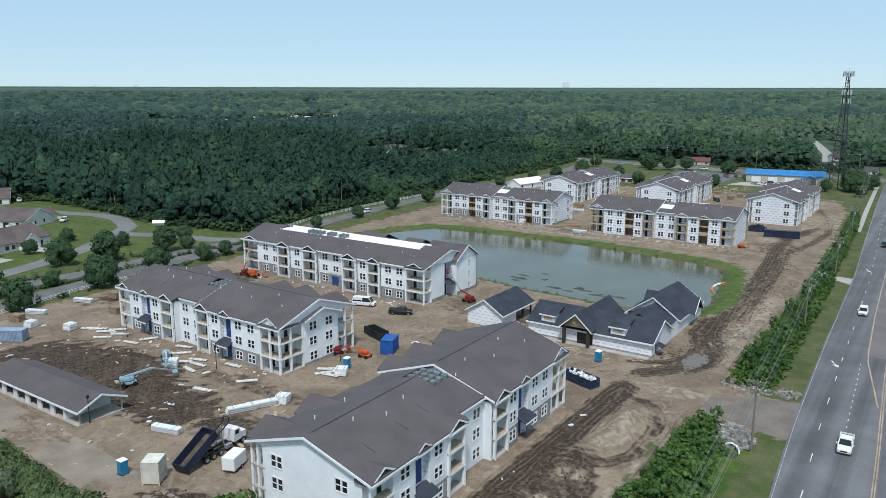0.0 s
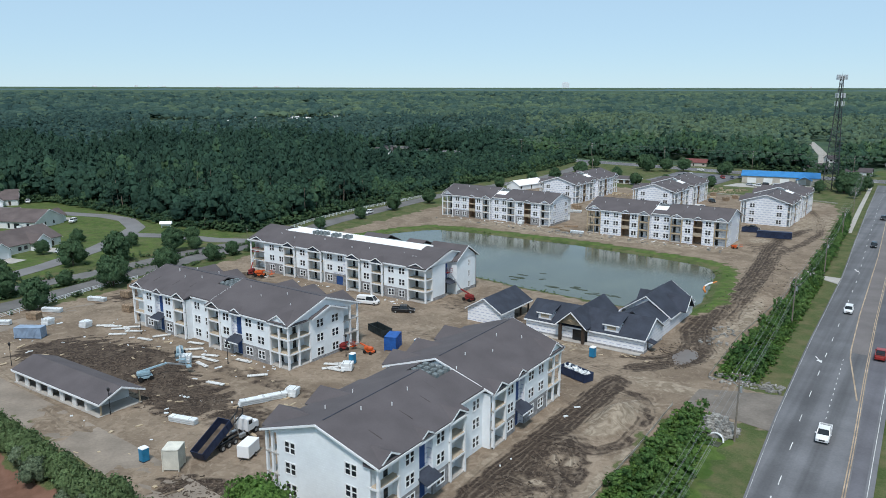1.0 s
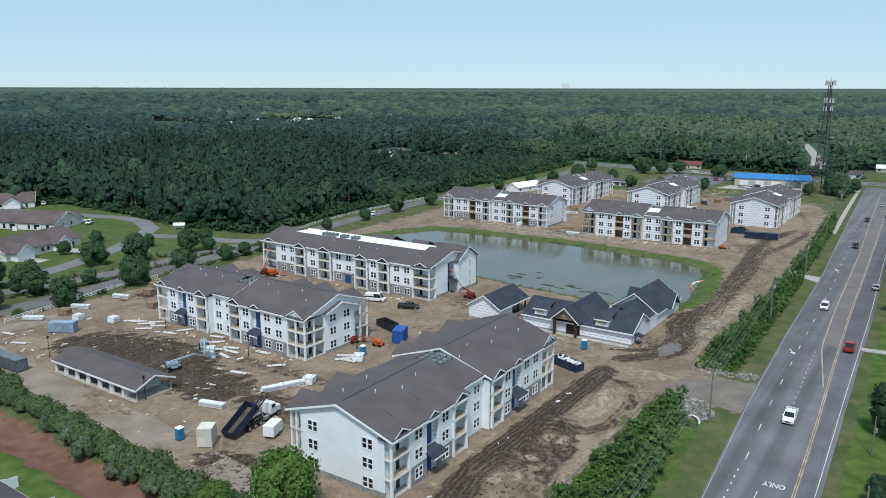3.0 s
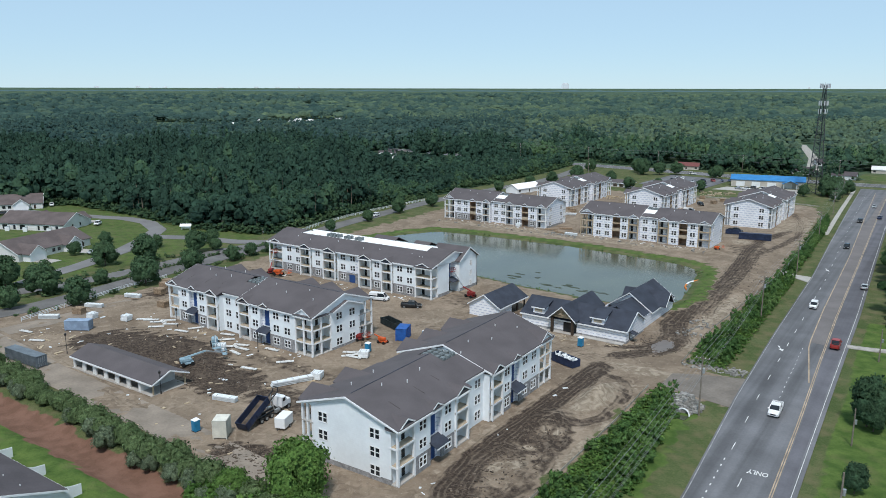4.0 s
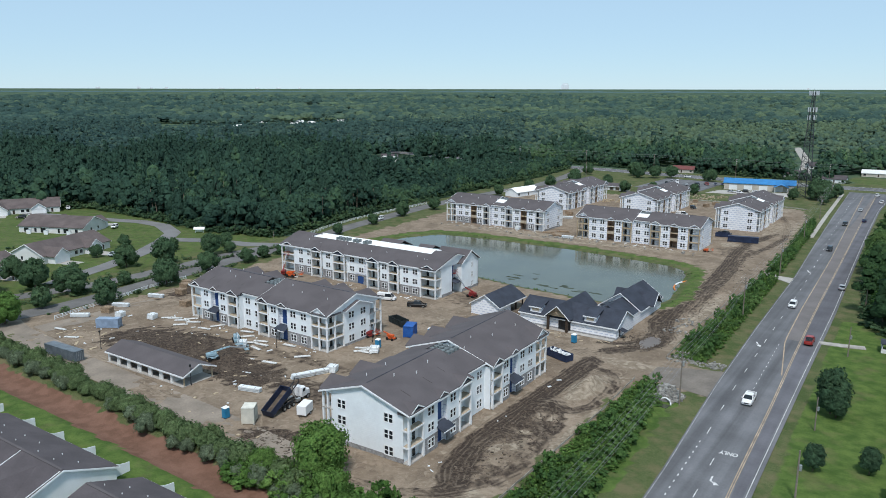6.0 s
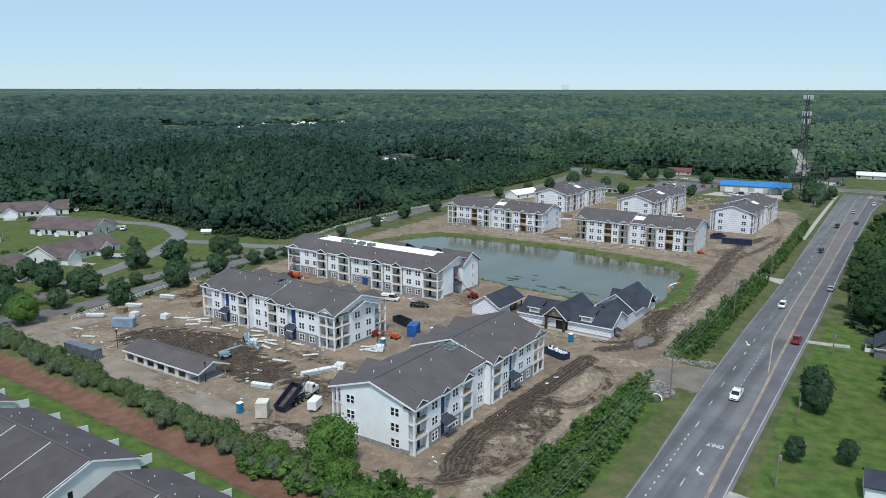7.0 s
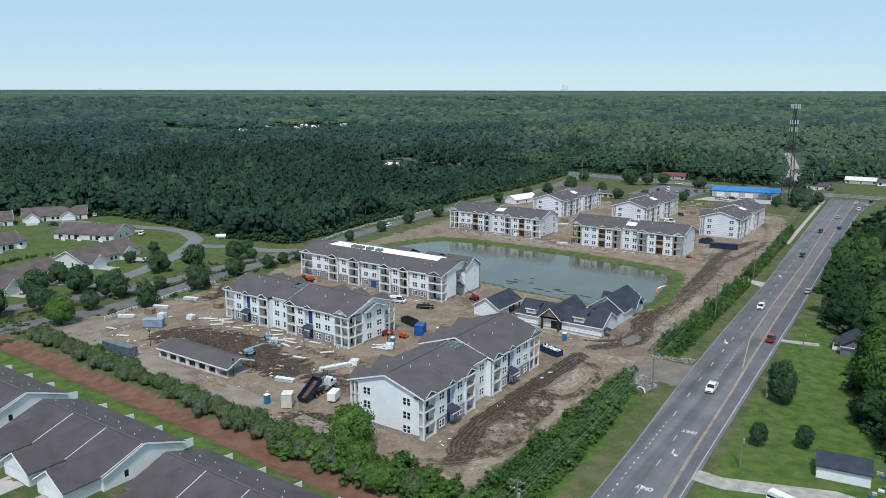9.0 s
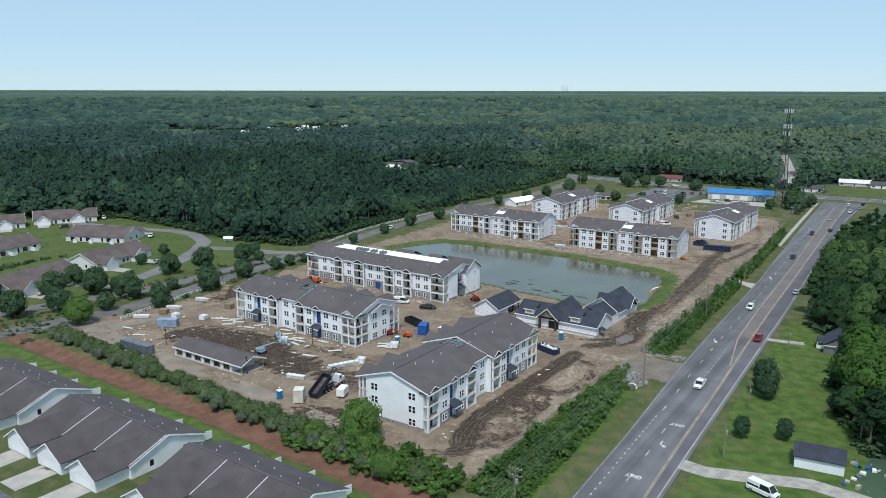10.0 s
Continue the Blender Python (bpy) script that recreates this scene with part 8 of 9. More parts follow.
def cottage(roof, wall, w, d, label):
    t = thing("house", label, "house", "small houses by the cross street")
    bm = bmesh.new()
    panel(bm, "x", -d / 2, -w / 2, w / 2, 0, 2.7, [(-w / 2 + 1.2, -w / 2 + 2.8, 0.8, 2.1), (-0.5, 0.5, 0.1, 2.1), (w / 2 - 2.8, w / 2 - 1.2, 0.8, 2.1)])
    box(bm, -w / 2, w / 2, d / 2 - 0.2, d / 2, 0, 2.7)
    for s in (-1, 1):
        a, b = sorted((s * w / 2, s * (w / 2 - 0.2)))
        box(bm, a, b, -d / 2 + 0.25, d / 2 - 0.2, 0, 2.7)
        tri_wall(bm, a, b, -d / 2, d / 2, 2.7, 4.9)
    part("wall", bm, M[wall], t)
    for x in (-w / 2 + 2.0, w / 2 - 2.0):
        part("window", boxes((x - 0.8, x + 0.8, -d / 2 + 0.08, -d / 2 + 0.14, 0.8, 2.1)), M["glass"], t)
    part("door", boxes((-0.5, 0.5, -d / 2 + 0.08, -d / 2 + 0.14, 0.1, 2.1)), M["dark_timber"], t)
    bm = bmesh.new()
    gable_roof(bm, -w / 2 - 0.4, w / 2 + 0.4, 0, d / 2, 2.7, 5.0)
    part("roof", bm, M[roof], t)
    part("porch_slab", boxes((-1.5, 1.5, -d / 2 - 1.8, -d / 2 - 0.01, -0.2, 0.15)), M["concrete"], t)
    return t


c1 = cottage("red_metal", "tan_wall", 18, 9, "low tan cottage with a dull red roof")
c1.matrix_basis = pose(-106, 498, 0, 0, 0, 6)
c2 = cottage("grey_roof", "white_vinyl", 15, 9, "white cottage with a worn grey roof")
c2.matrix_basis = pose(2, 493, 0)
for x, y, a in ((-27, 512, 8), (-24, 590, 30), (43, 546, 4), (98, 508, 0), (-362, 452, 30)):
    copy_thing(c2, pose(x, y, 0, 0, 0, a))
c3 = cottage("cream", "tan_wall", 22, 8, "long pale mobile home with a cream roof")
c3.matrix_basis = pose(24, 550, 0, 0, 0, 3)
c4 = cottage("cream", "white_vinyl", 16, 10, "white-roofed house in a forest clearing")
for x, y, k in ((-961, 937, 0.8), (-1030, 900, 0.9), (-904, 988, 0.9), (-917, 922, 0.8), (-912, 873, 0.8), (-920, 752, 0.8), (-1310, 1061, 1.0), (-1400, 2300, 3.5), (-355, 442, 0.8), (-334, 424, 0.6)):
    o = copy_thing(c4, pose(x, y, 0, 0, 0, x % 60))
    o.scale = (k, k, k * (1.5 if x < -500 else 1))
c4.matrix_basis = pose(-989, 869, 0) @ Matrix.Diagonal((0.9, 0.9, 1.4, 1))
g2 = cottage("membrane", "white_vinyl", 22, 9, "low white site office with a white roof")
g2.matrix_basis = pose(-146.5, 311, 0, 0, 0, 80)
M["slate_wall"] = material("dark_grey_siding", (0.16, 0.16, 0.17), 0.8, vary=0.12, scale=2)
d1 = cottage("club_roof", "slate_wall", 11, 6.4, "weathered grey house with a blue-black roof under trees")
part("side_porch", boxes((-1.6, 2.6, 5.2, 5.35, 0, 1.0), (-1.6, -1.45, 3.21, 5.2, 0, 1.0), (-1.6, -1.45, 5.05, 5.2, 1.0, 2.3), (2.45, 2.6, 5.05, 5.2, 0, 2.3)), M["trim"], d1, "white painted porch rail and posts")
part("porch_roof", boxes((-1.9, 2.9, 3.25, 5.6, 2.3, 2.45)), M["club_roof"], d1)
part("rake_board", boxes((-6.0, -5.92, -3.4, 3.4, 2.42, 2.62)), M["trim"], d1, "white eave board")
part("porch_steps", boxes(*[(-7.6 + 0.35 * i, -7.25 + 0.35 * i, -2.2, -0.9, 0, 0.2 + 0.2 * i) for i in range(5)], (-7.6, -5.8, -2.32, -2.22, 0, 1.6), (-7.6, -5.8, -0.88, -0.78, 0, 1.6)), M["trim"], d1, "white wooden porch steps")
d1.matrix_basis = pose(67.2, 112.5, 0, 0, 0, 94)


def plain_shed():
    t = thing("shed", "plain white shed with a dark roof on the lawn", "shed")
    w, d = 9.0, 6.0
    part("front_wall", boxes((-w / 2, w / 2, -d / 2, -d / 2 + 0.15, 0, 2.6)), M["white_vinyl"], t)
    part("back_wall", boxes((-w / 2, w / 2, d / 2 - 0.15, d / 2, 0, 2.6)), M["white_vinyl"], t)
    for s in (-1, 1):
        a, b = sorted((s * w / 2, s * (w / 2 - 0.15)))
        bm = boxes((a, b, -d / 2 + 0.153, d / 2 - 0.153, 0, 2.6))
        part("side_wall", bm, M["white_vinyl"], t)
        bm = bmesh.new()
        tri_wall(bm, a, b, -d / 2, d / 2, 2.6, 4.1)
        part("gable_wall", bm, M["white_vinyl"], t)
    bm = bmesh.new()
    gable_roof(bm, -w / 2 - 0.3, w / 2 + 0.3, 0, d / 2, 2.6, 4.2)
    part("roof", bm, M["club_roof"], t)
    part("door", boxes((w / 2 + 0.003, w / 2 + 0.06, -0.9, 0.9, 0.05, 2.2)), M["trim"], t)
    t.matrix_basis = pose(74.0, 33.0, 0, 0, 0, 8)


plain_shed()
gcopy = copy_thing(bpy.data.objects["garage"], pose(-45, 363, 0))
gcopy.matrix_basis = pose(-40, 364, 0)

# far skyline
M["far_white"] = material("sunlit_far_concrete", (0.72, 0.75, 0.78), 0.8, vary=0.06, scale=10)


def far_block(px_ang, rad, w, h, base):
    a = radians(px_ang)
    x, y = EYE[0] - rad * math.sin(a), EYE[1] + rad * math.cos(a)
    bm = boxes((-w / 2, w / 2, -10, 10, -60, h * 0.8), (-w * 0.35, w * 0.35, -8, 8, h * 0.8, h))
    o = part("tower_block", bm, M["far_white"])
    o.matrix_basis = pose(x, y, base, 0, 0, px_ang)
    tagged(o, "pale far-off high-rise above the woods", "building", "far skyline")


for deg, w, h in ((25.4, 46, 36), (58.6, 26, 10), (56.0, 22, 12), (55.2, 16, 9), (54.2, 20, 9), (50.5, 40, 7), (48.0, 26, 9), (46.5, 30, 8), (45.0, 14, 10), (9.0, 12, 10)):
    far_block(deg, 4880, w, h, 66)

# ---- vehicles ----
def paint_mat(name, c, rough=0.3):
    m = material(name, c, rough, vary=0.05, scale=2, spec=0.5)
    return m


M["car_white"] = paint_mat("white_car_paint", (0.75, 0.75, 0.75))
M["car_black"] = paint_mat("black_car_paint", (0.015, 0.016, 0.018), 0.2)
M["car_red"] = paint_mat("red_truck_paint", (0.30, 0.03, 0.025))
M["car_silver"] = paint_mat("silver_car_paint", (0.38, 0.40, 0.42))
M["car_blue"] = paint_mat("navy_car_paint", (0.02, 0.035, 0.09))
M["tyre"] = material("black_rubber", (0.014, 0.014, 0.014), 0.85, vary=0.2)
M["lamp_red"] = material("red_tail_lamp", (0.25, 0.01, 0.01), 0.3)
M["lamp_clear"] = material("clear_head_lamp", (0.6, 0.62, 0.62), 0.2)


def loft(bm, sections, mi=0):
    """Skin over closed cross-sections of equal point counts, capped."""
    rings = [[bm.verts.new(p) for p in s] for s in sections]
    n = len(rings[0])
    for a, b in zip(rings, rings[1:]):
        for k in range(n):
            bm.faces.new((a[k], a[(k + 1) % n], b[(k + 1) % n], b[k])).material_index = mi
    bm.faces.new(rings[0][::-1]).material_index = mi
    bm.faces.new(rings[-1]).material_index = mi
    bmesh.ops.recalc_face_normals(bm, faces=bm.faces)


def wheel(parent, x, y, r, w):
    bm = bmesh.new()
    tube(bm, [(x - w / 2, y, r), (x - w * 0.4, y, r), (x + w * 0.4, y, r), (x + w / 2, y, r)], [r * 0.86, r, r, r * 0.86], 14)
    wh = part("wheel", bm, M["tyre"], parent, "black rubber tyre")
    s = 1 if x > 0 else -1
    bm = bmesh.new()
    tube(bm, [(x + s * (w / 2 - 0.03), y, r), (x + s * (w / 2 + 0.015), y, r)], r * 0.58, 10)
    part("rim", bm, M["steel"], wh)


def vehicle(kind, colour, label, category):
    """A road vehicle, nose towards -y: lower body, cabin with glass, wheels, lamps, mirrors."""
    t = thing({"pickup": "pickup_truck", "suv": "car", "sedan": "car", "van": "van"}[kind], label, category, "vehicles")
    L, W = {"pickup": (5.8, 2.0), "suv": (4.9, 1.95), "sedan": (4.7, 1.85), "van": (5.9, 2.05)}[kind]
    hb = {"pickup": 1.12, "suv": 1.1, "sedan": 0.92, "van": 1.25}[kind]
    hw = W / 2
    bm = bmesh.new()

    def ring(y, z0, z1, w):
        return [(-w, y, z0 + 0.12), (-w * 0.9, y, z0), (w * 0.9, y, z0), (w, y, z0 + 0.12), (w, y, z1 - 0.15), (w * 0.9, y, z1), (-w * 0.9, y, z1), (-w, y, z1 - 0.15)]
    loft(bm, [ring(-L / 2, 0.45, hb * 0.72, hw * 0.86), ring(-L / 2 + 0.12, 0.34, hb * 0.86, hw * 0.96), ring(-L / 2 + 1.2, 0.3, hb, hw), ring(L / 2 - 0.7, 0.3, hb, hw), ring(L / 2 - 0.08, 0.38, hb * 0.97, hw * 0.97), ring(L / 2, 0.45, hb * 0.9, hw * 0.92)])
    part("body", bm, M[colour], t)
    yf0, yf1, yr1, yr0, hc = {"pickup": (-1.55, -0.85, 0.75, 0.95, 1.82), "suv": (-1.35, -0.5, 2.0, 2.3, 1.75), "sedan": (-1.2, -0.35, 1.0, 1.75, 1.42), "van": (-2.3, -1.5, 2.7, 2.85, 2.25)}[kind]
    bm = bmesh.new()
    w0, w1 = hw * 0.93, hw * 0.78
    loft(bm, [[(-w0, yf0, hb - 0.02), (w0, yf0, hb - 0.02), (w0, yr0, hb - 0.02), (-w0, yr0, hb - 0.02)], [(-w1, yf1, hc), (w1, yf1, hc), (w1, yr1, hc), (-w1, yr1, hc)]])
    part("window_glass", bm, M["glass"], t, "dark tinted glass")
    part("cabin_roof", boxes((-w1 - 0.03, w1 + 0.03, yf1 - 0.05, yr1 + 0.05, hc - 0.03, hc + 0.05)), M[colour], t)
    for s in (-1, 1):
        for ya, yb in ((yf0, yf1), (yr0, yr1)):
            bm = bmesh.new()
            tube(bm, [(s * w0, ya, hb - 0.02), (s * (w1 + 0.01), yb, hc)], 0.06, 4)
            part("pillar", bm, M[colour], t)
        bm = bmesh.new()
        tube(bm, [(s * (w0 + 0.01), (yf0 + yr0) / 2, hb), (s * (w1 + 0.02), (yf1 + yr1) / 2, hc)], 0.06, 4)
        part("pillar", bm, M[colour], t)
        part("mirror", boxes((min(s * hw, s * (hw + 0.2)), max(s * hw, s * (hw + 0.2)), yf0 + 0.2, yf0 + 0.32, hb, hb + 0.18)), M[colour], t)
        part("headlight", boxes((s * hw * 0.68 - 0.2, s * hw * 0.68 + 0.2, -L / 2 - 0.02, -L / 2 + 0.1, hb * 0.58, hb * 0.74)), M["lamp_clear"], t)
        part("tail_light", boxes((s * hw * 0.8 - 0.1, s * hw * 0.8 + 0.1, L / 2 - 0.08, L / 2 + 0.02, hb * 0.6, hb * 0.85)), M["lamp_red"], t)
        for y in (-L / 2 + 0.95, L / 2 - 1.05):
            wheel(t, s * (hw - 0.1), y, 0.37, 0.26)
    part("grille", boxes((-hw * 0.45, hw * 0.45, -L / 2 - 0.02, -L / 2 + 0.05, hb * 0.5, hb * 0.72)), M["black_metal"], t)
    if kind == "van":
        part("upper_panel", boxes((-hw * 0.88, hw * 0.88, 0.2, 2.7, hb + 0.35, hc - 0.02)), M[colour], t)
    if kind == "pickup":
        part("bed", boxes((-hw * 0.82, hw * 0.82, 1.05, L / 2 - 0.12, hb - 0.1, hb + 0.015)), M["black_metal"], t, "dark open load bed")
        for a in ((-hw * 0.97, -hw * 0.84, 1.0, L / 2 - 0.05), (hw * 0.84, hw * 0.97, 1.0, L / 2 - 0.05), (-hw * 0.84, hw * 0.84, L / 2 - 0.12, L / 2 - 0.04)):
            part("bed_side", boxes((*a, hb - 0.05, hb + 0.22)), M[colour], t)
    return t


def park(proto, places):
    for i, (x, y, a) in enumerate(places):
        z = 0.2 if (x > 30 or y > 380 or x < -140) else gz(x, y)
        o = proto if i == 0 else copy_thing(proto, pose(0, 0, 0))
        o.matrix_basis = pose(x, y, z, 0, 0, a)


park(vehicle("pickup", "car_white", "white pickup truck on the highway", "truck"), [(42.3, 60.7, 2), (-38.8, 393, 60), (38.6, 395.4, 180)])
park(vehicle("suv", "car_white", "white car on asphalt", "car"), [(36.6, 141, 2), (-42.8, 292.5, 100), (34.0, 425.9, 175), (-90.9, 461, 96), (-247, 102, 40), (-318, 120, 60), (-160.5, 190, 8), (-86, 398, 12), (-83, 412, 12), (-88, 428, 10), (-30, 400, 100), (-122, 474, 96), (-20, 458, 96)])
park(vehicle("suv", "car_black", "black car on asphalt", "car"), [(33.6, 236, 2), (41.4, 436, 178), (-184.5, 17.0, 15), (31.0, 304, 3), (-44.0, 315.6, 40), (-65.6, 401, 20), (83.5, 56, 30), (-308.7, 90.6, -30), (-80, 399, 12), (-91, 414, 12), (-36, 401, 100), (-95, 402, 12), (-52, 461, 96)])
park(vehicle("sedan", "car_silver", "silver car on asphalt", "car"), [(46.0, 172, 180), (41.2, 416, 178), (-183.0, 12.2, 15), (-44.2, 396, 70), (32.0, 357, 3), (-193, 67, 15), (-130, 470, 96), (-77, 413, 12), (-92, 428, 10), (-24, 401, 100), (-18, 300, 40), (6, 459, 96)])
park(vehicle("pickup", "car_red", "dark red truck on the highway", "truck"), [(46.3, 108, 182), (-66.8, 424, 30)])
park(vehicle("pickup", "car_black", "black pickup truck parked on the dirt", "truck"), [(-55.6, 78.2, 118), (-10.0, 248, 80), (-72, 420, 40)])
park(vehicle("van", "car_white", "white work van parked on the site", "van"), [(-67.6, 78.8, 108), (67.2, 14.4, 70), (-42.0, 289, 95), (-121, 300, 110)])
park(vehicle("sedan", "car_blue", "dark blue car on asphalt", "car"), [(37.5, 320, 180), (-62, 428, 15), (-69, 405, 25), (-58, 431, 5)])

# ---- containers, skips, cabins ----
M["cont_grey"] = material("slate_grey_container_paint", (0.13, 0.155, 0.175), 0.55, vary=0.2, scale=1.5, stain=0.3)
M["cont_blue"] = material("pale_blue_container_paint", (0.26, 0.34, 0.45), 0.55, vary=0.15, scale=1.5)
M["cont_navy"] = material("navy_container_paint", (0.024, 0.036, 0.075), 0.5, vary=0.25, scale=1.5)
M["cont_cream"] = material("cream_container_paint", (0.62, 0.60, 0.52), 0.55, vary=0.12, scale=1.5)
M["skip_green"] = material("dark_green_skip_paint", (0.02, 0.028, 0.03), 0.6, vary=0.3, scale=0.8)
M["bright_blue"] = material("bright_blue_steel", (0.02, 0.095, 0.33), 0.5, vary=0.2, scale=1)
M["toilet_blue"] = material("blue_plastic", (0.025, 0.20, 0.36), 0.45, vary=0.1)
M["orange"] = material("orange_machine_paint", (0.55, 0.10, 0.025), 0.45, vary=0.15)
M["lift_red"] = material("red_machine_paint", (0.22, 0.03, 0.028), 0.45, vary=0.15)
M["lift_blue"] = material("pale_blue_machine_paint", (0.28, 0.40, 0.46), 0.45, vary=0.2, scale=0.6)
M["plastic_wrap"] = material("white_plastic_wrap", (0.70, 0.73, 0.74), 0.4, vary=0.1, scale=0.7, bump=0.03, bump_scale=3, spec=0.5)
M["board_wrap"] = material("dusty_board_wrap", (0.58, 0.58, 0.56), 0.55, vary=0.14, scale=0.8)
M["osb"] = material("stacked_tan_board", (0.27, 0.195, 0.13), 0.85, vary=0.25, scale=0.5, fine=6)
M["rock"] = material("grey_rock", (0.25, 0.24, 0.22), 0.95, vary=0.3, scale=0.6, island=0.3)
M["clod"] = material("brown_soil_clods", (0.115, 0.09, 0.07), 0.95, vary=0.3, scale=1.2, island=0.45)
M["rubble"] = material("pale_rubble", (0.36, 0.34, 0.31), 0.95, vary=0.25, scale=0.8)


def container(L, colour, label):
    """A corrugated steel box with doors, along x."""
    t = thing("shipping_container", label, "container", "containers")
    W, H = 2.44, 2.6
    part("body", boxes((0.08, L - 0.08, 0.06, W - 0.06, 0.15, H - 0.06)), M[colour], t)
    for y0, y1 in ((0.0, 0.06), (W - 0.06, W)):
        bm = bmesh.new()
        for i in range(int(L / 0.3)):
            x = 0.15 + i * (L - 0.3) / int(L / 0.3)
            box(bm, x, x + 0.15, y0, y1, 0.18, H - 0.1)
        o = part("corrugation", bm, M[colour], t)
        o["kind"] = "stuff"
    for x in (0.0, L - 0.15):
        for y in (-0.01, W - 0.14):
            part("corner_post", boxes((x, x + 0.15, y, y + 0.15, 0.0, H)), M[colour], t)
    part("roof_panel", boxes((0, L, 0.0, W, H - 0.055, H)), M[colour], t)
    for y in (0.55, 1.0, 1.45, 1.9):
        bm = bmesh.new()
        tube(bm, [(L + 0.03, y, 0.25), (L + 0.03, y, H - 0.2)], 0.025, 5)
        part("lock_bar", bm, M["steel"], t)
    return t


def put(o, x, y, a, dz=0.0):
    o.matrix_basis = pose(x, y, gz(x, y) + dz, 0, 0, a)
    return o


put(container(12.2, "cont_grey", "slate grey forty-foot container by the hedge"), -105.8, -6.2, 2.5, 0.1)
put(container(6.1, "cont_blue", "pale blue-grey container on the dirt"), -114.4, 12.2, 33)
put(container(12.2, "cont_navy", "long navy blue container beside wrapped building"), -5.1, 232.4, 11)
put(container(2.9, "cont_cream", "cream storage container on the dirt"), -33.4, -4.6, 124).scale = (1, 1, 1.3)
put(container(4.4, "bright_blue", "bright blue storage container"), -39.2, 54.2, 112).scale = (1, 1.1, 1.2)


def skip(L, colour, label, fill):
    """An open roll-off skip: sloped sides with ribs, hollow inside, sometimes full of rubbish."""
    t = thing("dumpster", label, "dumpster", "dumpsters")
    W, H, th = 2.4, 1.7, 0.08
    part("floor", boxes((0, L, 0, W, 0.15, 0.25)), M[colour], t)
    for a in ((0, L, 0, th), (0, L, W - th, W), (0, th, th, W - th), (L - th, L, th, W - th)):
        part("side", boxes((*a, 0.252, H)), M[colour], t)
    for i in range(int(L / 0.8) + 1):
        x = i * (L - 0.1) / int(L / 0.8)
        for y in (-0.07, W + 0.002):
            part("rib", boxes((x, x + 0.1, y, y + 0.068, 0.2, H - 0.05)), M[colour], t)
    for y in (-0.08, W - 0.02):
        part("rim", boxes((-0.05, L + 0.05, y, y + 0.1, H, H + 0.1)), M[colour], t)
    if fill:
        r = np.random.default_rng(9)
        bm = bmesh.new()
        for _ in range(60):
            x, y, s = r.uniform(0.5, L - 0.5), r.uniform(0.4, W - 0.4), r.uniform(0.15, 0.5)
            q = [bm.verts.new(pose(x, y, r.uniform(1.2, 1.9), *r.uniform(0, 360, 3)) @ Vector(p)) for p in ((-s, -s, 0), (s, -s * 0.6, 0), (s, s, 0.1), (-s, s * 0.7, 0), (0, 0, s * 0.7))]
            for f in ((0, 1, 4), (1, 2, 4), (2, 3, 4), (3, 0, 4), (3, 2, 1, 0)):
                bm.faces.new([q[i] for i in f])
        o = part("rubbish", bm, M["plastic_wrap"], t, "heap of pale building waste")
        o["kind"] = "stuff"
    return t


put(skip(6.5, "skip_green", "dark green open dumpster on the dirt", False), -53.0, 61.5, -20)
put(skip(7.0, "cont_navy", "navy dumpster heaped with pale waste", True), -5.3, 62.6, -20)
put(skip(6.0, "cont_navy", "navy open dumpster beside wrapped building", False), -12.5, 241, 8)


def toilet():
    t = thing("portable_toilet", "blue portable toilet with a white roof", "toilet", "portable toilets")
    bm = boxes((-0.56, 0.56, -0.56, 0.56, 0.12, 2.1))
    bmesh.ops.bevel(bm, geom=[e for e in bm.edges if abs(e.verts[0].co.z - e.verts[1].co.z) > 1], offset=0.06, segments=2, affect="EDGES")
    part("cabin", bm, M["toilet_blue"], t)
    part("skid", boxes((-0.6, 0.6, -0.6, 0.6, 0, 0.115)), M["black_metal"], t)
    part("door", boxes((-0.36, 0.36, -0.6, -0.563, 0.2, 2.0)), M["toilet_blue"], t)
    bm = bmesh.new()
    loft(bm, [[(-0.6, -0.6, 2.1), (0.6, -0.6, 2.1), (0.6, 0.6, 2.1), (-0.6, 0.6, 2.1)], [(-0.5, -0.5, 2.25), (0.5, -0.5, 2.25), (0.5, 0.5, 2.25), (-0.5, 0.5, 2.25)], [(-0.2, -0.4, 2.34), (0.2, -0.4, 2.34), (0.2, 0.4, 2.34), (-0.2, 0.4, 2.34)]])
    part("roof", bm, M["trim"], t, "white domed roof")
    return t


t0 = toilet()
for i, (x, y, a) in enumerate(((-42.2, 43.6, 10), (-3.4, 74.9, -5), (-40.6, -5.4, 0), (-36.6, 58.4, 0))):
    put(t0 if i == 0 else copy_thing(t0, pose(0, 0, 0)), x, y, a)


def cargo_trailer():
    t = thing("cargo_trailer", "small white enclosed trailer on the dirt", "trailer")
    bm = boxes((-1.0, 1.0, -1.7, 1.7, 0.45, 2.4))
    bmesh.ops.bevel(bm, geom=bm.edges[:], offset=0.06, segments=1, affect="EDGES")
    part("body", bm, M["trim"], t)
    for s in (-1, 1):
        wheel(t, s * 1.05, 0.2, 0.34, 0.2)
    bm = bmesh.new()
    tube(bm, [(0, -1.7, 0.5), (0, -2.7, 0.5)], 0.06, 5)
    part("tow_bar", bm, M["black_metal"], t)
    return t


put(cargo_trailer(), -29.0, 4.6, 20)


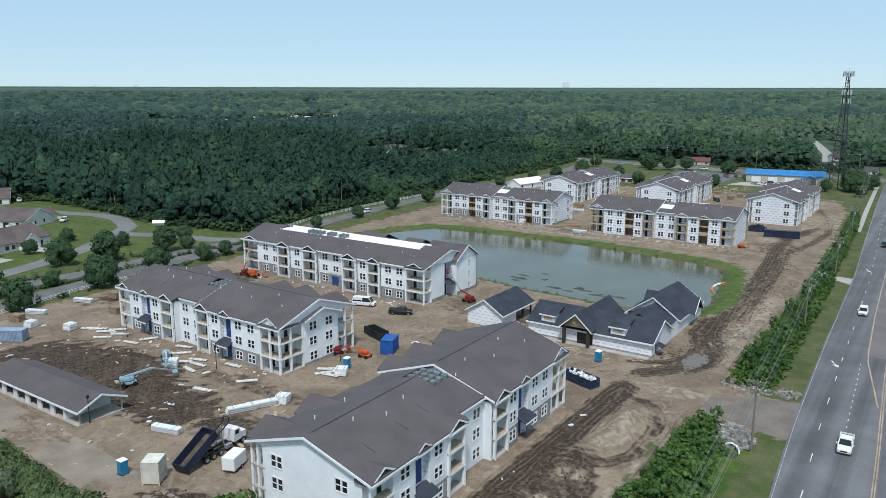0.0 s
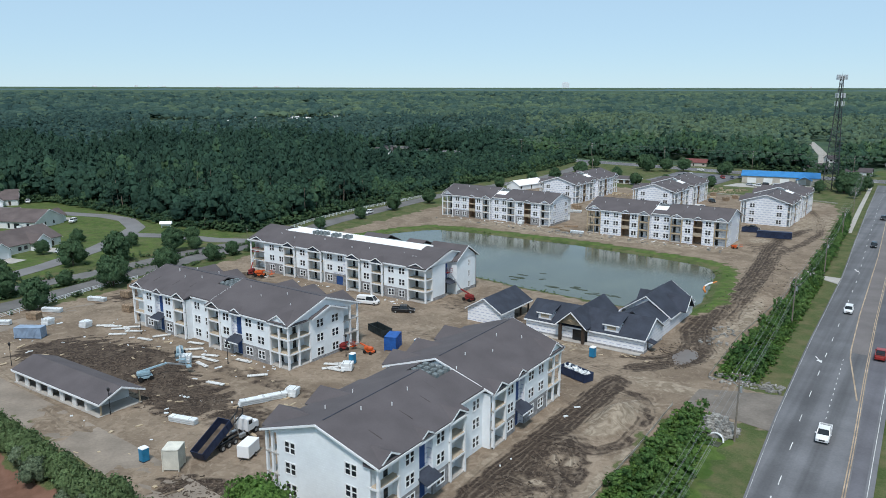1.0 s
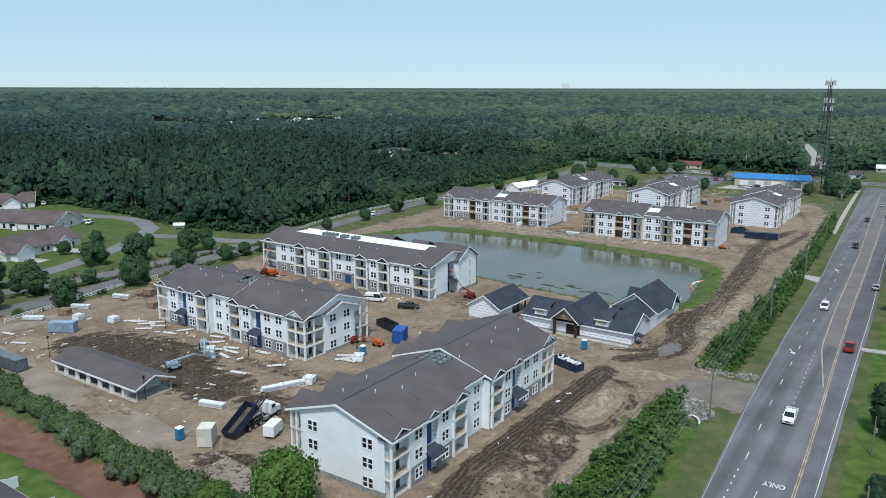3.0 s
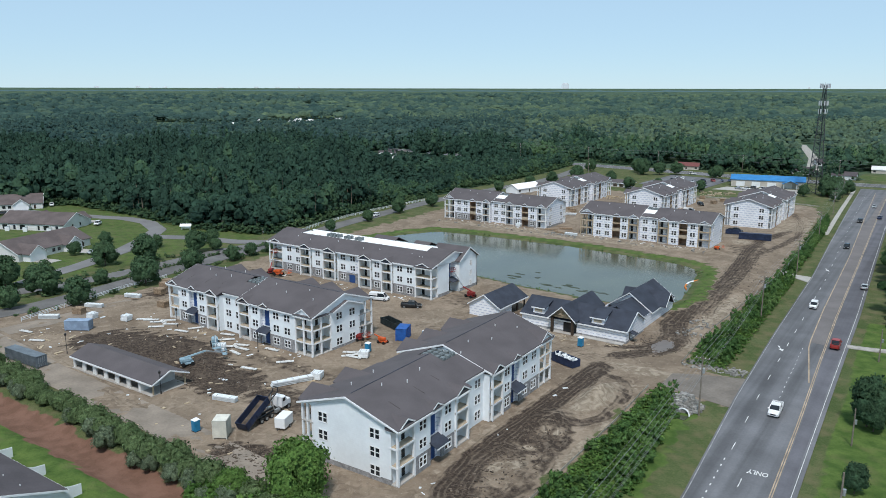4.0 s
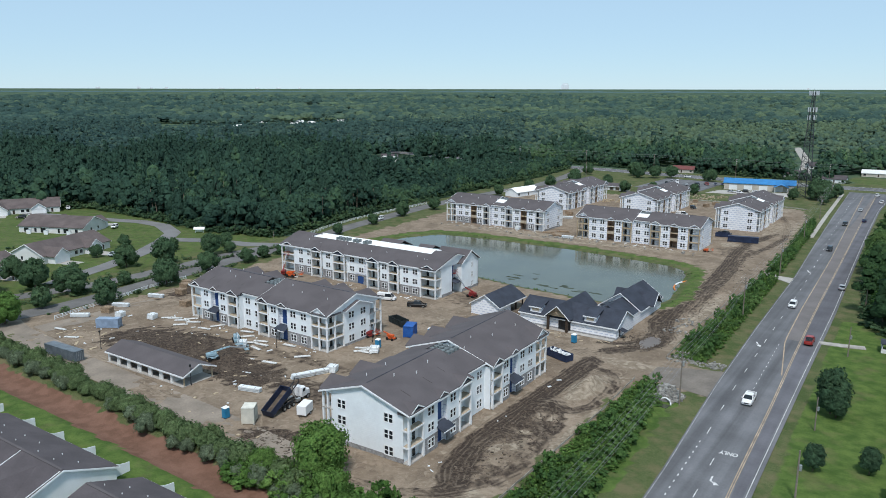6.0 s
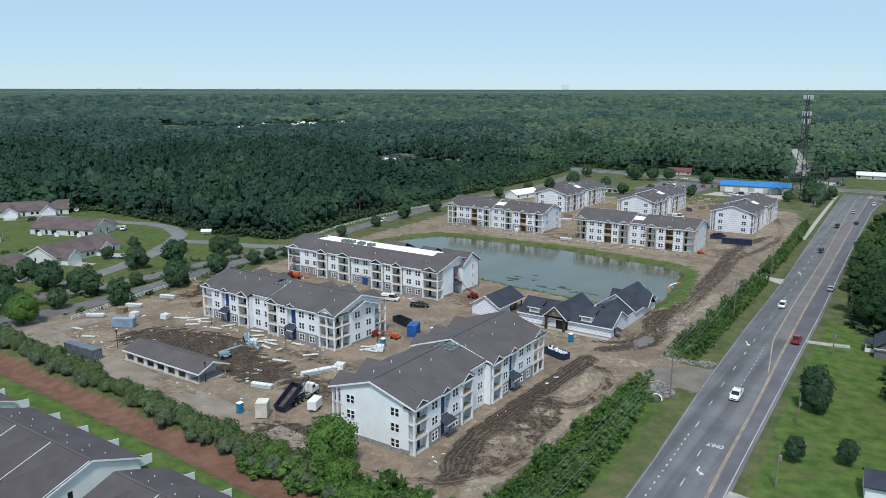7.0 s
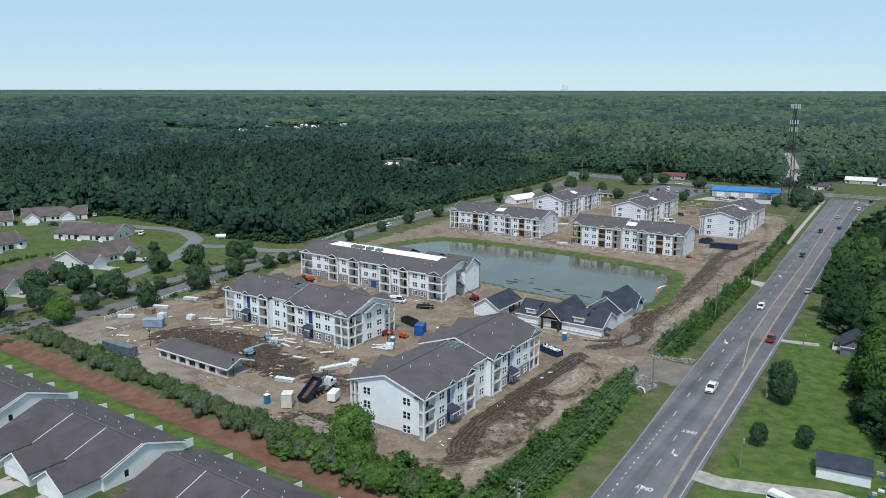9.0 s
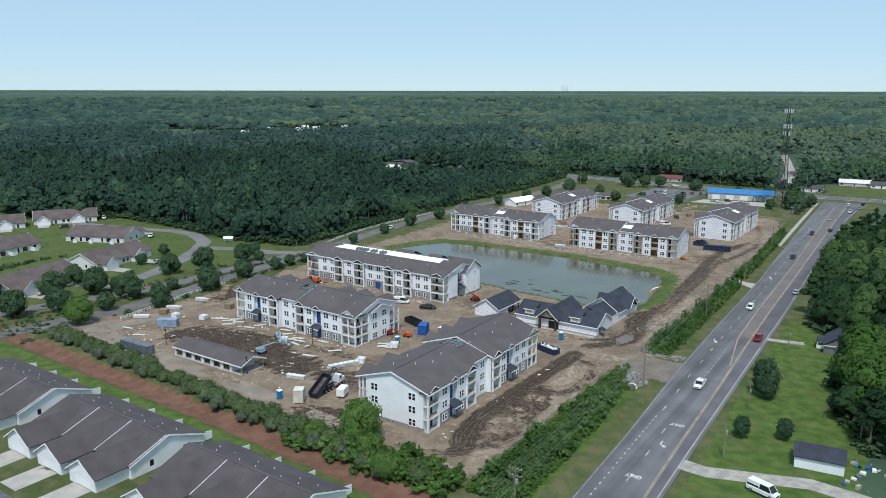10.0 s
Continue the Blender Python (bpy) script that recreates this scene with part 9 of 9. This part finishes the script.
def rolloff_truck():
    """A truck setting down a tilted skip: nose towards +y."""
    t = thing("roll_off_truck", "white-cabbed roll-off truck tipping a navy skip", "truck")
    bm = bmesh.new()

    def ring(y, z0, z1, w):
        return [(-w, y, z0), (w, y, z0), (w, y, z1 - 0.15), (w * 0.85, y, z1), (-w * 0.85, y, z1), (-w, y, z1 - 0.15)]
    loft(bm, [ring(3.3, 0.9, 2.95, 1.15), ring(4.5, 0.9, 2.95, 1.15), ring(4.8, 0.9, 2.1, 1.12), ring(6.0, 0.8, 1.95, 1.0), ring(6.2, 0.8, 1.7, 0.95)])
    part("cab", bm, M["car_white"], t)
    bm = bmesh.new()
    loft(bm, [[(-1.0, 4.56, 2.85), (1.0, 4.56, 2.85), (1.02, 4.87, 2.1), (-1.02, 4.87, 2.1)], [(-1.0, 4.6, 2.85), (1.0, 4.6, 2.85), (1.02, 4.91, 2.1), (-1.02, 4.91, 2.1)]])
    part("windscreen", bm, M["glass"], t)
    for s in (-1, 1):
        part("side_window", boxes((s * 1.16 - 0.015, s * 1.16 + 0.015, 3.6, 4.4, 2.0, 2.65)), M["glass"], t)
        part("frame_rail", boxes((s * 0.5 - 0.1, s * 0.5 + 0.1, -4.2, 5.8, 0.75, 1.05)), M["black_metal"], t)
        wheel(t, s * 1.05, 5.2, 0.52, 0.34)
        for y in (0.4, -1.0, -2.4):
            wheel(t, s * 0.95, y, 0.52, 0.5)
        part("fuel_tank", boxes((s * 0.95 - 0.25, s * 0.95 + 0.25, 1.6, 2.8, 0.55, 1.1)), M["steel"], t)
        bm = bmesh.new()
        tube(bm, [(s * 0.55, -3.6, 1.1), (s * 0.55, 3.0, 4.2)], 0.12, 5)
        part("hoist_rail", bm, M["black_metal"], t)
        bm = bmesh.new()
        tube(bm, [(s * 0.75, 1.6, 1.1), (s * 0.75, 1.0, 3.2)], 0.1, 6)
        part("lift_ram", bm, M["steel"], t)
    bm = bmesh.new()
    tube(bm, [(-0.55, 2.9, 4.15), (-0.55, 3.1, 4.9), (0.55, 3.1, 4.9), (0.55, 2.9, 4.15)], 0.12, 5)
    part("hook_head", bm, M["black_metal"], t)
    bm = bmesh.new()
    tube(bm, [(-1.15, 2.95, 1.2), (-1.15, 2.95, 3.4)], 0.08, 6)
    part("exhaust_stack", bm, M["steel"], t)
    th = radians(25)
    for nm, d in (("skip_floor", (-1.2, 1.2, -6.3, 0.6, 0, 0.1)), ("skip_side", (-1.2, -1.12, -6.3, 0.6, 0.1, 1.5)), ("skip_side", (1.12, 1.2, -6.3, 0.6, 0.1, 1.5)), ("skip_end", (-1.12, 1.12, 0.52, 0.6, 0.1, 1.5)), ("skip_end", (-1.12, 1.12, -6.3, -6.22, 0.1, 1.5))):
        o = part(nm, boxes(d), M["clod" if nm == "skip_floor" else "cont_navy"], t)
        o.matrix_basis = pose(0, -0.5, 2.95, 25, 0, 0)
    for i in range(8):
        for s in (-1, 1):
            o = part("skip_rib", boxes((s * 1.24 - 0.035, s * 1.24 + 0.035, -6.2 + i * 0.95, -6.1 + i * 0.95, 0.05, 1.5)), M["cont_navy"], t)
            o.matrix_basis = pose(0, -0.5, 2.95, 25, 0, 0)
    return t


put(rolloff_truck(), -34.6, 5.4, 8, 0.02)


def boom_lift(colour, label, reach, height, elbow):
    """A self-propelled boom lift: chassis, wheels, turret, two booms and a basket; the boom points to +x."""
    t = thing("boom_lift", label, "lift", "boom lifts")
    bm = boxes((-1.3, 1.3, -0.75, 0.75, 0.35, 0.85))
    bmesh.ops.bevel(bm, geom=bm.edges[:], offset=0.08, segments=1, affect="EDGES")
    part("chassis", bm, M[colour], t)
    for x in (-1.0, 1.0):
        for s in (-1, 1):
            wh = bmesh.new()
            tube(wh, [(x, s * 0.8, 0.45), (x, s * 1.1, 0.45)], 0.45, 12)
            part("wheel", wh, M["tyre"], t)
    bm = boxes((-1.5, 0.9, -0.7, 0.7, 0.95, 1.75))
    bmesh.ops.bevel(bm, geom=bm.edges[:], offset=0.15, segments=2, affect="EDGES")
    part("turret", bm, M[colour], t)
    bm = bmesh.new()
    tube(bm, [(-1.0, 0, 1.7), (elbow[0], 0, elbow[1])], 0.22, 4)
    part("lower_boom", bm, M[colour], t)
    bm = bmesh.new()
    tube(bm, [(elbow[0], 0, elbow[1]), (reach, 0, height)], 0.17, 4)
    part("upper_boom", bm, M["steel"], t, "grey steel boom")
    x0, x1, y0, y1, z0, z1 = reach, reach + 0.9, -0.9, 0.9, height - 0.3, height + 0.8
    for z in (z0, (z0 + z1) / 2, z1):
        bm = bmesh.new()
        tube(bm, [(x0, y0, z), (x1, y0, z), (x1, y1, z), (x0, y1, z), (x0, y0, z)], 0.035, 4)
        part("basket_rail", bm, M[colour], t)
    for x in (x0, x1):
        for y in (y0, 0, y1):
            bm = bmesh.new()
            tube(bm, [(x, y, z0), (x, y, z1)], 0.035, 4)
            part("basket_post", bm, M[colour], t)
    part("basket_floor", boxes((x0, x1, y0, y1, z0 - 0.06, z0)), M[colour], t)
    return t


put(boom_lift("lift_blue", "pale blue boom lift resting on dark soil", 7.5, 1.6, (4.0, 2.6)), -68.0, 13.6, 63)
put(boom_lift("lift_blue", "pale blue boom lift with folded boom", 5.0, 1.4, (2.5, 3.0)), -73.5, 25.5, -35)
put(boom_lift("orange", "orange boom lift by the white porch", -6.0, 1.2, (-3.2, 2.2)), -43.2, 50.2, 0).scale = (0.8, 0.8, 0.8)
put(boom_lift("lift_red", "red boom lift raised to the side entry", 7.2, 6.6, (3.0, 2.6)), -47.8, 96.5, 168)
put(boom_lift("orange", "orange boom lift beside the long white building", 3.4, 1.3, (1.8, 2.0)), -113.0, 83.0, 20)
put(boom_lift("lift_red", "red boom lift raised to an upper porch", 4.0, 6.4, (1.0, 3.4)), -117.0, 83.5, 120)
put(boom_lift("orange", "orange lift by the wrapped building", 3.0, 1.2, (1.6, 1.8)), -6.8, 206.5, 40).scale = (0.7, 0.7, 0.7)
put(boom_lift("lift_red", "red folded lift beside the white porch", 2.6, 1.2, (1.4, 1.8)), -49.0, 48.4, 60).scale = (0.75, 0.75, 0.9)


# ---- stacked material ----
def bundle(mat, n, L, W, h, label, wrap=True):
    """A pile of boards or wrapped packs on bearers, a little uneven."""
    r = np.random.default_rng(int(L * 100 + n))
    t = thing("material_stack", label, "building material", "material stacks")
    z = 0.1
    for x in (-L * 0.35, L * 0.35):
        part("bearer", boxes((x - 0.05, x + 0.05, -W / 2, W / 2, 0, 0.1)), M["lumber"], t)
    for i in range(n):
        dx, dy = r.uniform(-0.15, 0.15, 2)
        bm = boxes((-L / 2 + dx, L / 2 + dx, -W / 2 + dy, W / 2 + dy, z, z + h))
        if wrap:
            bmesh.ops.bevel(bm, geom=bm.edges[:], offset=min(0.06, h * 0.3), segments=1, affect="EDGES")
        part("pack", bm, M[mat], t)
        z += h + 0.012
    for x in (-L * 0.3, L * 0.3):
        part("strap", boxes((x - 0.03, x + 0.03, -W / 2 - 0.17, W / 2 + 0.17, z, z + 0.012)), M["black_metal"], t)
    return t


def lay(proto, places):
    for i, (x, y, a) in enumerate(places):
        put(proto if i == 0 else copy_thing(proto, pose(0, 0, 0)), x, y, a)


lay(bundle("plastic_wrap", 3, 5.2, 1.2, 0.36, "white plastic-wrapped timber packs on the dirt"), [(-43.2, 18.4, 62), (-41.9, 21.5, 62), (-46.9, 6.3, 15), (-127.4, 15.4, 35), (-127.6, 28.1, 25), (-127.5, 40.0, 20), (-86, 247, 20), (-64, 200, 10)])
lay(bundle("board_wrap", 1, 3.9, 0.85, 0.24, "single white board pack lying on soil"), [(-55.9, 20.2, 12), (-52.4, 27.6, 48), (-69.2, 29.7, 20), (-66.0, 25.0, -10), (-88.6, 32.0, 60), (-104.0, 29.7, 40), (-101.0, 29.6, 42), (-100.0, 32.0, 42), (-98.0, 27.0, 40), (-60.8, 31.4, 5), (-78.1, 33.0, 15), (-44.5, 40.5, 25), (-43.0, 42.0, 40), (-42.0, 38.5, 10), (-43.5, 39.0, 55), (-70.5, 27.0, 30), (-96.8, 30.4, 35), (-121, 6, 10), (-112, 4, 25), (-75.0, 30.2, 48), (-89.6, 28.2, 12), (-74, 78.5, 15), (-106, 29, 40), (-66.8, 27.8, 5)])
lay(bundle("plastic_wrap", 2, 2.2, 2.0, 0.75, "white wrapped pallet on the dirt"), [(-40.3, 24.8, 20), (-109.4, 26.0, 10), (-40.6, 40.2, 30), (-69.8, 24.0, 40), (-118.5, 22, 10), (-64.5, 250, 30), (-92, 206, 0)])
lay(bundle("osb", 4, 2.9, 2.1, 0.40, "tan stacked lumber and board by the fence", False), [(-112.6, 39.5, 5), (-129.2, 52.0, 15), (-124.0, 46.5, 10), (-132, 55, 10), (-30, 328, 20), (-38, 336, 5), (-50, 340, 20), (-40, 326, 60), (-90, 258, 12), (-93, 262, 12), (-125.5, 22.5, 20)])
lay(bundle("osb", 2, 5.5, 1.3, 0.3, "tan timber beams stacked low on dirt", False), [(-83, 258, 5), (-79, 252, 5), (-22, 340, 10), (-14, 336, 40), (-72, 212, 30), (-70, 202, -20), (-76, 206, 10)])


# loose debris, too small to count
def debris(name, n, box_, mat, label, smin, smax, seed, flat=0.3, oval=False):
    r = np.random.default_rng(seed)
    bm_v, bm_f = [], []
    base = np.array([(-1, -1, -1), (1, -1, -1), (1, 1, -1), (-1, 1, -1), (-1, -1, 1), (1, -1, 1), (1, 1, 1), (-1, 1, 1)], float)
    fq = np.array([(3, 2, 1, 0), (4, 5, 6, 7), (0, 1, 5, 4), (1, 2, 6, 5), (2, 3, 7, 6), (3, 0, 4, 7)])
    for q, bx in enumerate(box_):
        x, y = r.uniform(bx[0], bx[1], n), r.uniform(bx[2], bx[3], n)
        if oval:
            a, q2 = r.uniform(0, math.tau, n), np.sqrt(r.random(n))
            x = (bx[0] + bx[1]) / 2 + (bx[1] - bx[0]) / 2 * q2 * np.cos(a)
            y = (bx[2] + bx[3]) / 2 + (bx[3] - bx[2]) / 2 * q2 * np.sin(a)
        z = ground_z(x, y)
        for i in range(n):
            s = r.uniform(smin, smax)
            v = base * np.array([s * r.uniform(0.6, 2.4), s * r.uniform(0.3, 0.8), s * flat]) * (1 + r.uniform(-0.2, 0.2, (8, 3)))
            a = r.uniform(0, math.tau)
            bm_v.append(np.stack([v[:, 0] * math.cos(a) - v[:, 1] * math.sin(a) + x[i], v[:, 0] * math.sin(a) + v[:, 1] * math.cos(a) + y[i], v[:, 2] + z[i] + s * flat * 0.6], 1))
            bm_f.append(fq + 8 * (q * n + i))
    me = mesh_from(name, np.concatenate(bm_v), np.concatenate(bm_f), [mat])
    return tagged(new(name, me), label, "debris", kind="stuff")


debris("debris", 14, ((-110, -60, 20, 34), (-70, -36, -8, 30), (-120, -100, 2, 34)), M["plastic_wrap"], "scattered white scraps of board and wrap on soil", 0.08, 0.34, 1)
debris("debris", 32, ((-100, -55, 8, 33), (-120, -98, 0, 12), (-60, -20, -10, 30), (-25, 10, 76, 82)), M["lumber"], "scattered timber offcuts on the dirt", 0.1, 0.5, 2, 0.2)
debris("debris", 45, ((12, 18, 96, 112), (-75, -60, 195, 206), (-135, -8, 196, 204)), M["rock"], "broken pale rubble and spoil on dirt", 0.12, 0.42, 3, 0.7)
debris("debris", 26, ((-122, -60, 82, 86), (-104, -52, 30, 33), (-130, -80, 203, 206), (-60, -10, 201, 204)), M["plastic_wrap"], "small building scraps along the walls", 0.1, 0.32, 4)
debris("debris", 40, ((-72, -40, 352, 372), (-72, -48, 318, 336), (-104, -86, 312, 322)), M["lumber"], "heaps of tan timber offcuts in the north yard", 0.3, 0.9, 14, 0.5)
debris("rocks", 520, ((24.9, 30.6, 50.9, 56.6),), M["rock"], "grey riprap rocks round the culvert", 0.2, 0.4, 5, 0.7, True)
debris("soil_clods", 380, ((6, 16, -2, 34), (-108, -60, 8, 27), (-68, -44, 5, 20), (-33, -16, -12, -2), (5, 17, 77, 96), (6, 19, 100, 190)), M["clod"], "loose brown clods of churned soil", 0.05, 0.17, 8, 0.6, True)
debris("debris", 7, ((2.8, 5.0, 0, 54),), M["plastic_wrap"], "few white scraps along the wall", 0.1, 0.3, 9)
debris("rocks", 110, ((20, 33, 75.5, 80),), M["rock"], "broken grey rocks beside the entrance", 0.15, 0.36, 6, 0.7)


def culvert():
    t = thing("culvert", "pale arched culvert mouth in a rock bank", "culvert")
    bm = bmesh.new()
    pts = [(1.3 * math.cos(a), 0, 1.25 * math.sin(a)) for a in np.linspace(0, math.pi, 13)]
    tube(bm, pts, 0.14, 6)
    part("arch_rim", bm, M["trim"], t)
    bm = bmesh.new()
    a = [bm.verts.new((p[0], 0.05, p[2])) for p in pts]
    b = [bm.verts.new((p[0], 4.0, p[2])) for p in pts]
    for i in range(12):
        bm.faces.new((a[i], b[i], b[i + 1], a[i + 1]))
    part("pipe", bm, M["concrete"], t)
    # Added black plate stands in for the darkness inside the pipe.
    part("dark_end", boxes((-1.25, 1.25, 2.0, 2.1, 0, 1.2)), M["black_metal"], t)
    t.matrix_basis = pose(28.2, 50.4, -0.1, -14, 0, -12)


culvert()
sheet("pool", [(27.2, 48.4), (29.2, 48.0), (29.5, 50.0), (28.6, 50.6), (27.3, 50.4)], 0.05, M["pond"], "shallow murky pool at the culvert", "water")
sheet("puddle", [(12.4 + 2.7 * math.cos(k * 0.524), 86.6 + 6.2 * math.sin(k * 0.524)) for k in range(12)], -0.2, M["muddy"], "muddy puddle in the churned dirt", "water")

# ---- fences ----
M["silt"] = material("grey_silt_fabric", (0.36, 0.34, 0.30), 0.9, vary=0.25, scale=2)


def silt_fence(line, label):
    t = thing("silt_fence", label, "fence", "silt fences")
    pts = []
    for (xa, ya), (xb, yb) in zip(line, line[1:]):
        n = max(1, int(math.hypot(xb - xa, yb - ya) / 2.5))
        pts += [(xa + (xb - xa) * i / n, ya + (yb - ya) * i / n) for i in range(n)]
    pts.append(line[-1])
    bm = bmesh.new()
    rows = []
    for i, (x, y) in enumerate(pts):
        z = gz(x, y)
        w = 0.06 * math.sin(i * 1.7)
        rows.append([bm.verts.new(p) for p in ((x + w, y, z - 0.1), (x + w * 0.2, y, z + 0.5), (x + w * 0.2 + 0.03, y + 0.02, z + 0.5), (x + w + 0.03, y + 0.02, z - 0.1))])
    for a, b in zip(rows, rows[1:]):
        for k in range(3):
            bm.faces.new((a[k], b[k], b[k + 1], a[k + 1]))
    part("fabric", bm, M["silt"], t)
    for x, y in pts:
        part("stake", boxes((x - 0.08, x - 0.04, y - 0.03, y + 0.03, gz(x, y) - 0.1, gz(x, y) + 0.85)), M["pole_wood"], t)


silt_fence([(18.8, -11), (18.9, 22), (19.0, 38), (18.2, 60)], "sagging grey silt fence along the site edge")
silt_fence([(19.6, 78), (18.6, 106), (20.2, 150), (19.0, 190)], "grey silt fence along the northern scrub")
silt_fence([(-60, 348), (-10, 352), (8, 346)], "dark silt fence at the north edge")


def rail_fence(line, label):
    t = thing("rail_fence", label, "fence", "white fences")
    for (xa, ya), (xb, yb) in zip(line, line[1:]):
        n = max(1, int(math.hypot(xb - xa, yb - ya) / 2.6))
        for i in range(n + 1):
            x, y = xa + (xb - xa) * i / n, ya + (yb - ya) * i / n
            z = gz(x, y)
            part("post", boxes((x - 0.07, x + 0.07, y - 0.07, y + 0.07, z - 0.2, z + 1.25)), M["white_vinyl"], t)
            if i:
                x0, y0 = xa + (xb - xa) * (i - 1) / n, ya + (yb - ya) * (i - 1) / n
                for h in (0.4, 0.8, 1.15):
                    bm = bmesh.new()
                    tube(bm, [(x0, y0, gz(x0, y0) + h), (x, y, z + h)], 0.07, 4)
                    part("rail", bm, M["white_vinyl"], t)


rail_fence([(-131, 10), (-135.5, 31), (-138.6, 45), (-139.5, 60)], "white vinyl rail fence beside the west road")
rail_fence([(-160, 134), (-167, 160), (-170.5, 182), (-172.2, 205), (-172.2, 246)], "white vinyl rail fence at the wood's edge")


def entrance_sign():
    t = thing("entrance_sign", "white canopied sign at the street entrance", "sign")
    for x in (-2.2, 2.2):
        part("column", boxes((x - 0.25, x + 0.25, -0.25, 0.25, -0.1, 2.2)), M["white_vinyl"], t)
    part("board", boxes((-1.9, 1.9, -0.08, 0.08, 0.6, 1.8)), M["white_vinyl"], t)
    bm = bmesh.new()
    gable_roof(bm, -3.0, 3.0, 0, 0.8, 2.2, 3.0)
    part("canopy", bm, M["membrane"], t)
    t.matrix_basis = pose(-206, 117.5, 0, 0, 0, 40) @ Matrix.Diagonal((0.8, 0.8, 0.8, 1))


entrance_sign()


# ---- junk yard by the outbuilding ----
def junk():
    r = np.random.default_rng(12)
    cols = ("bright_blue", "car_silver", "cont_grey", "lumber", "plastic_wrap", "cont_navy", "rubble", "toilet_blue")
    for i in range(22):
        x, y = r.uniform(77.5, 88), r.uniform(26, 39)
        w, d, h = r.uniform(0.4, 1.6), r.uniform(0.3, 1.1), r.uniform(0.3, 1.2)
        bm = boxes((-w / 2, w / 2, -d / 2, d / 2, 0, h))
        bmesh.ops.bevel(bm, geom=bm.edges[:], offset=0.06, segments=1, affect="EDGES")
        for v in bm.verts:
            v.co += Vector(r.uniform(-0.06, 0.06, 3))
        o = tagged(part("scrap_pile", bm, M[cols[i % len(cols)]]), "discarded yard scrap lying on grass", "junk", "yard scrap")
        o.matrix_basis = pose(x, y, gz(x, y) - 0.03, 0, 0, r.uniform(0, 180))


junk()
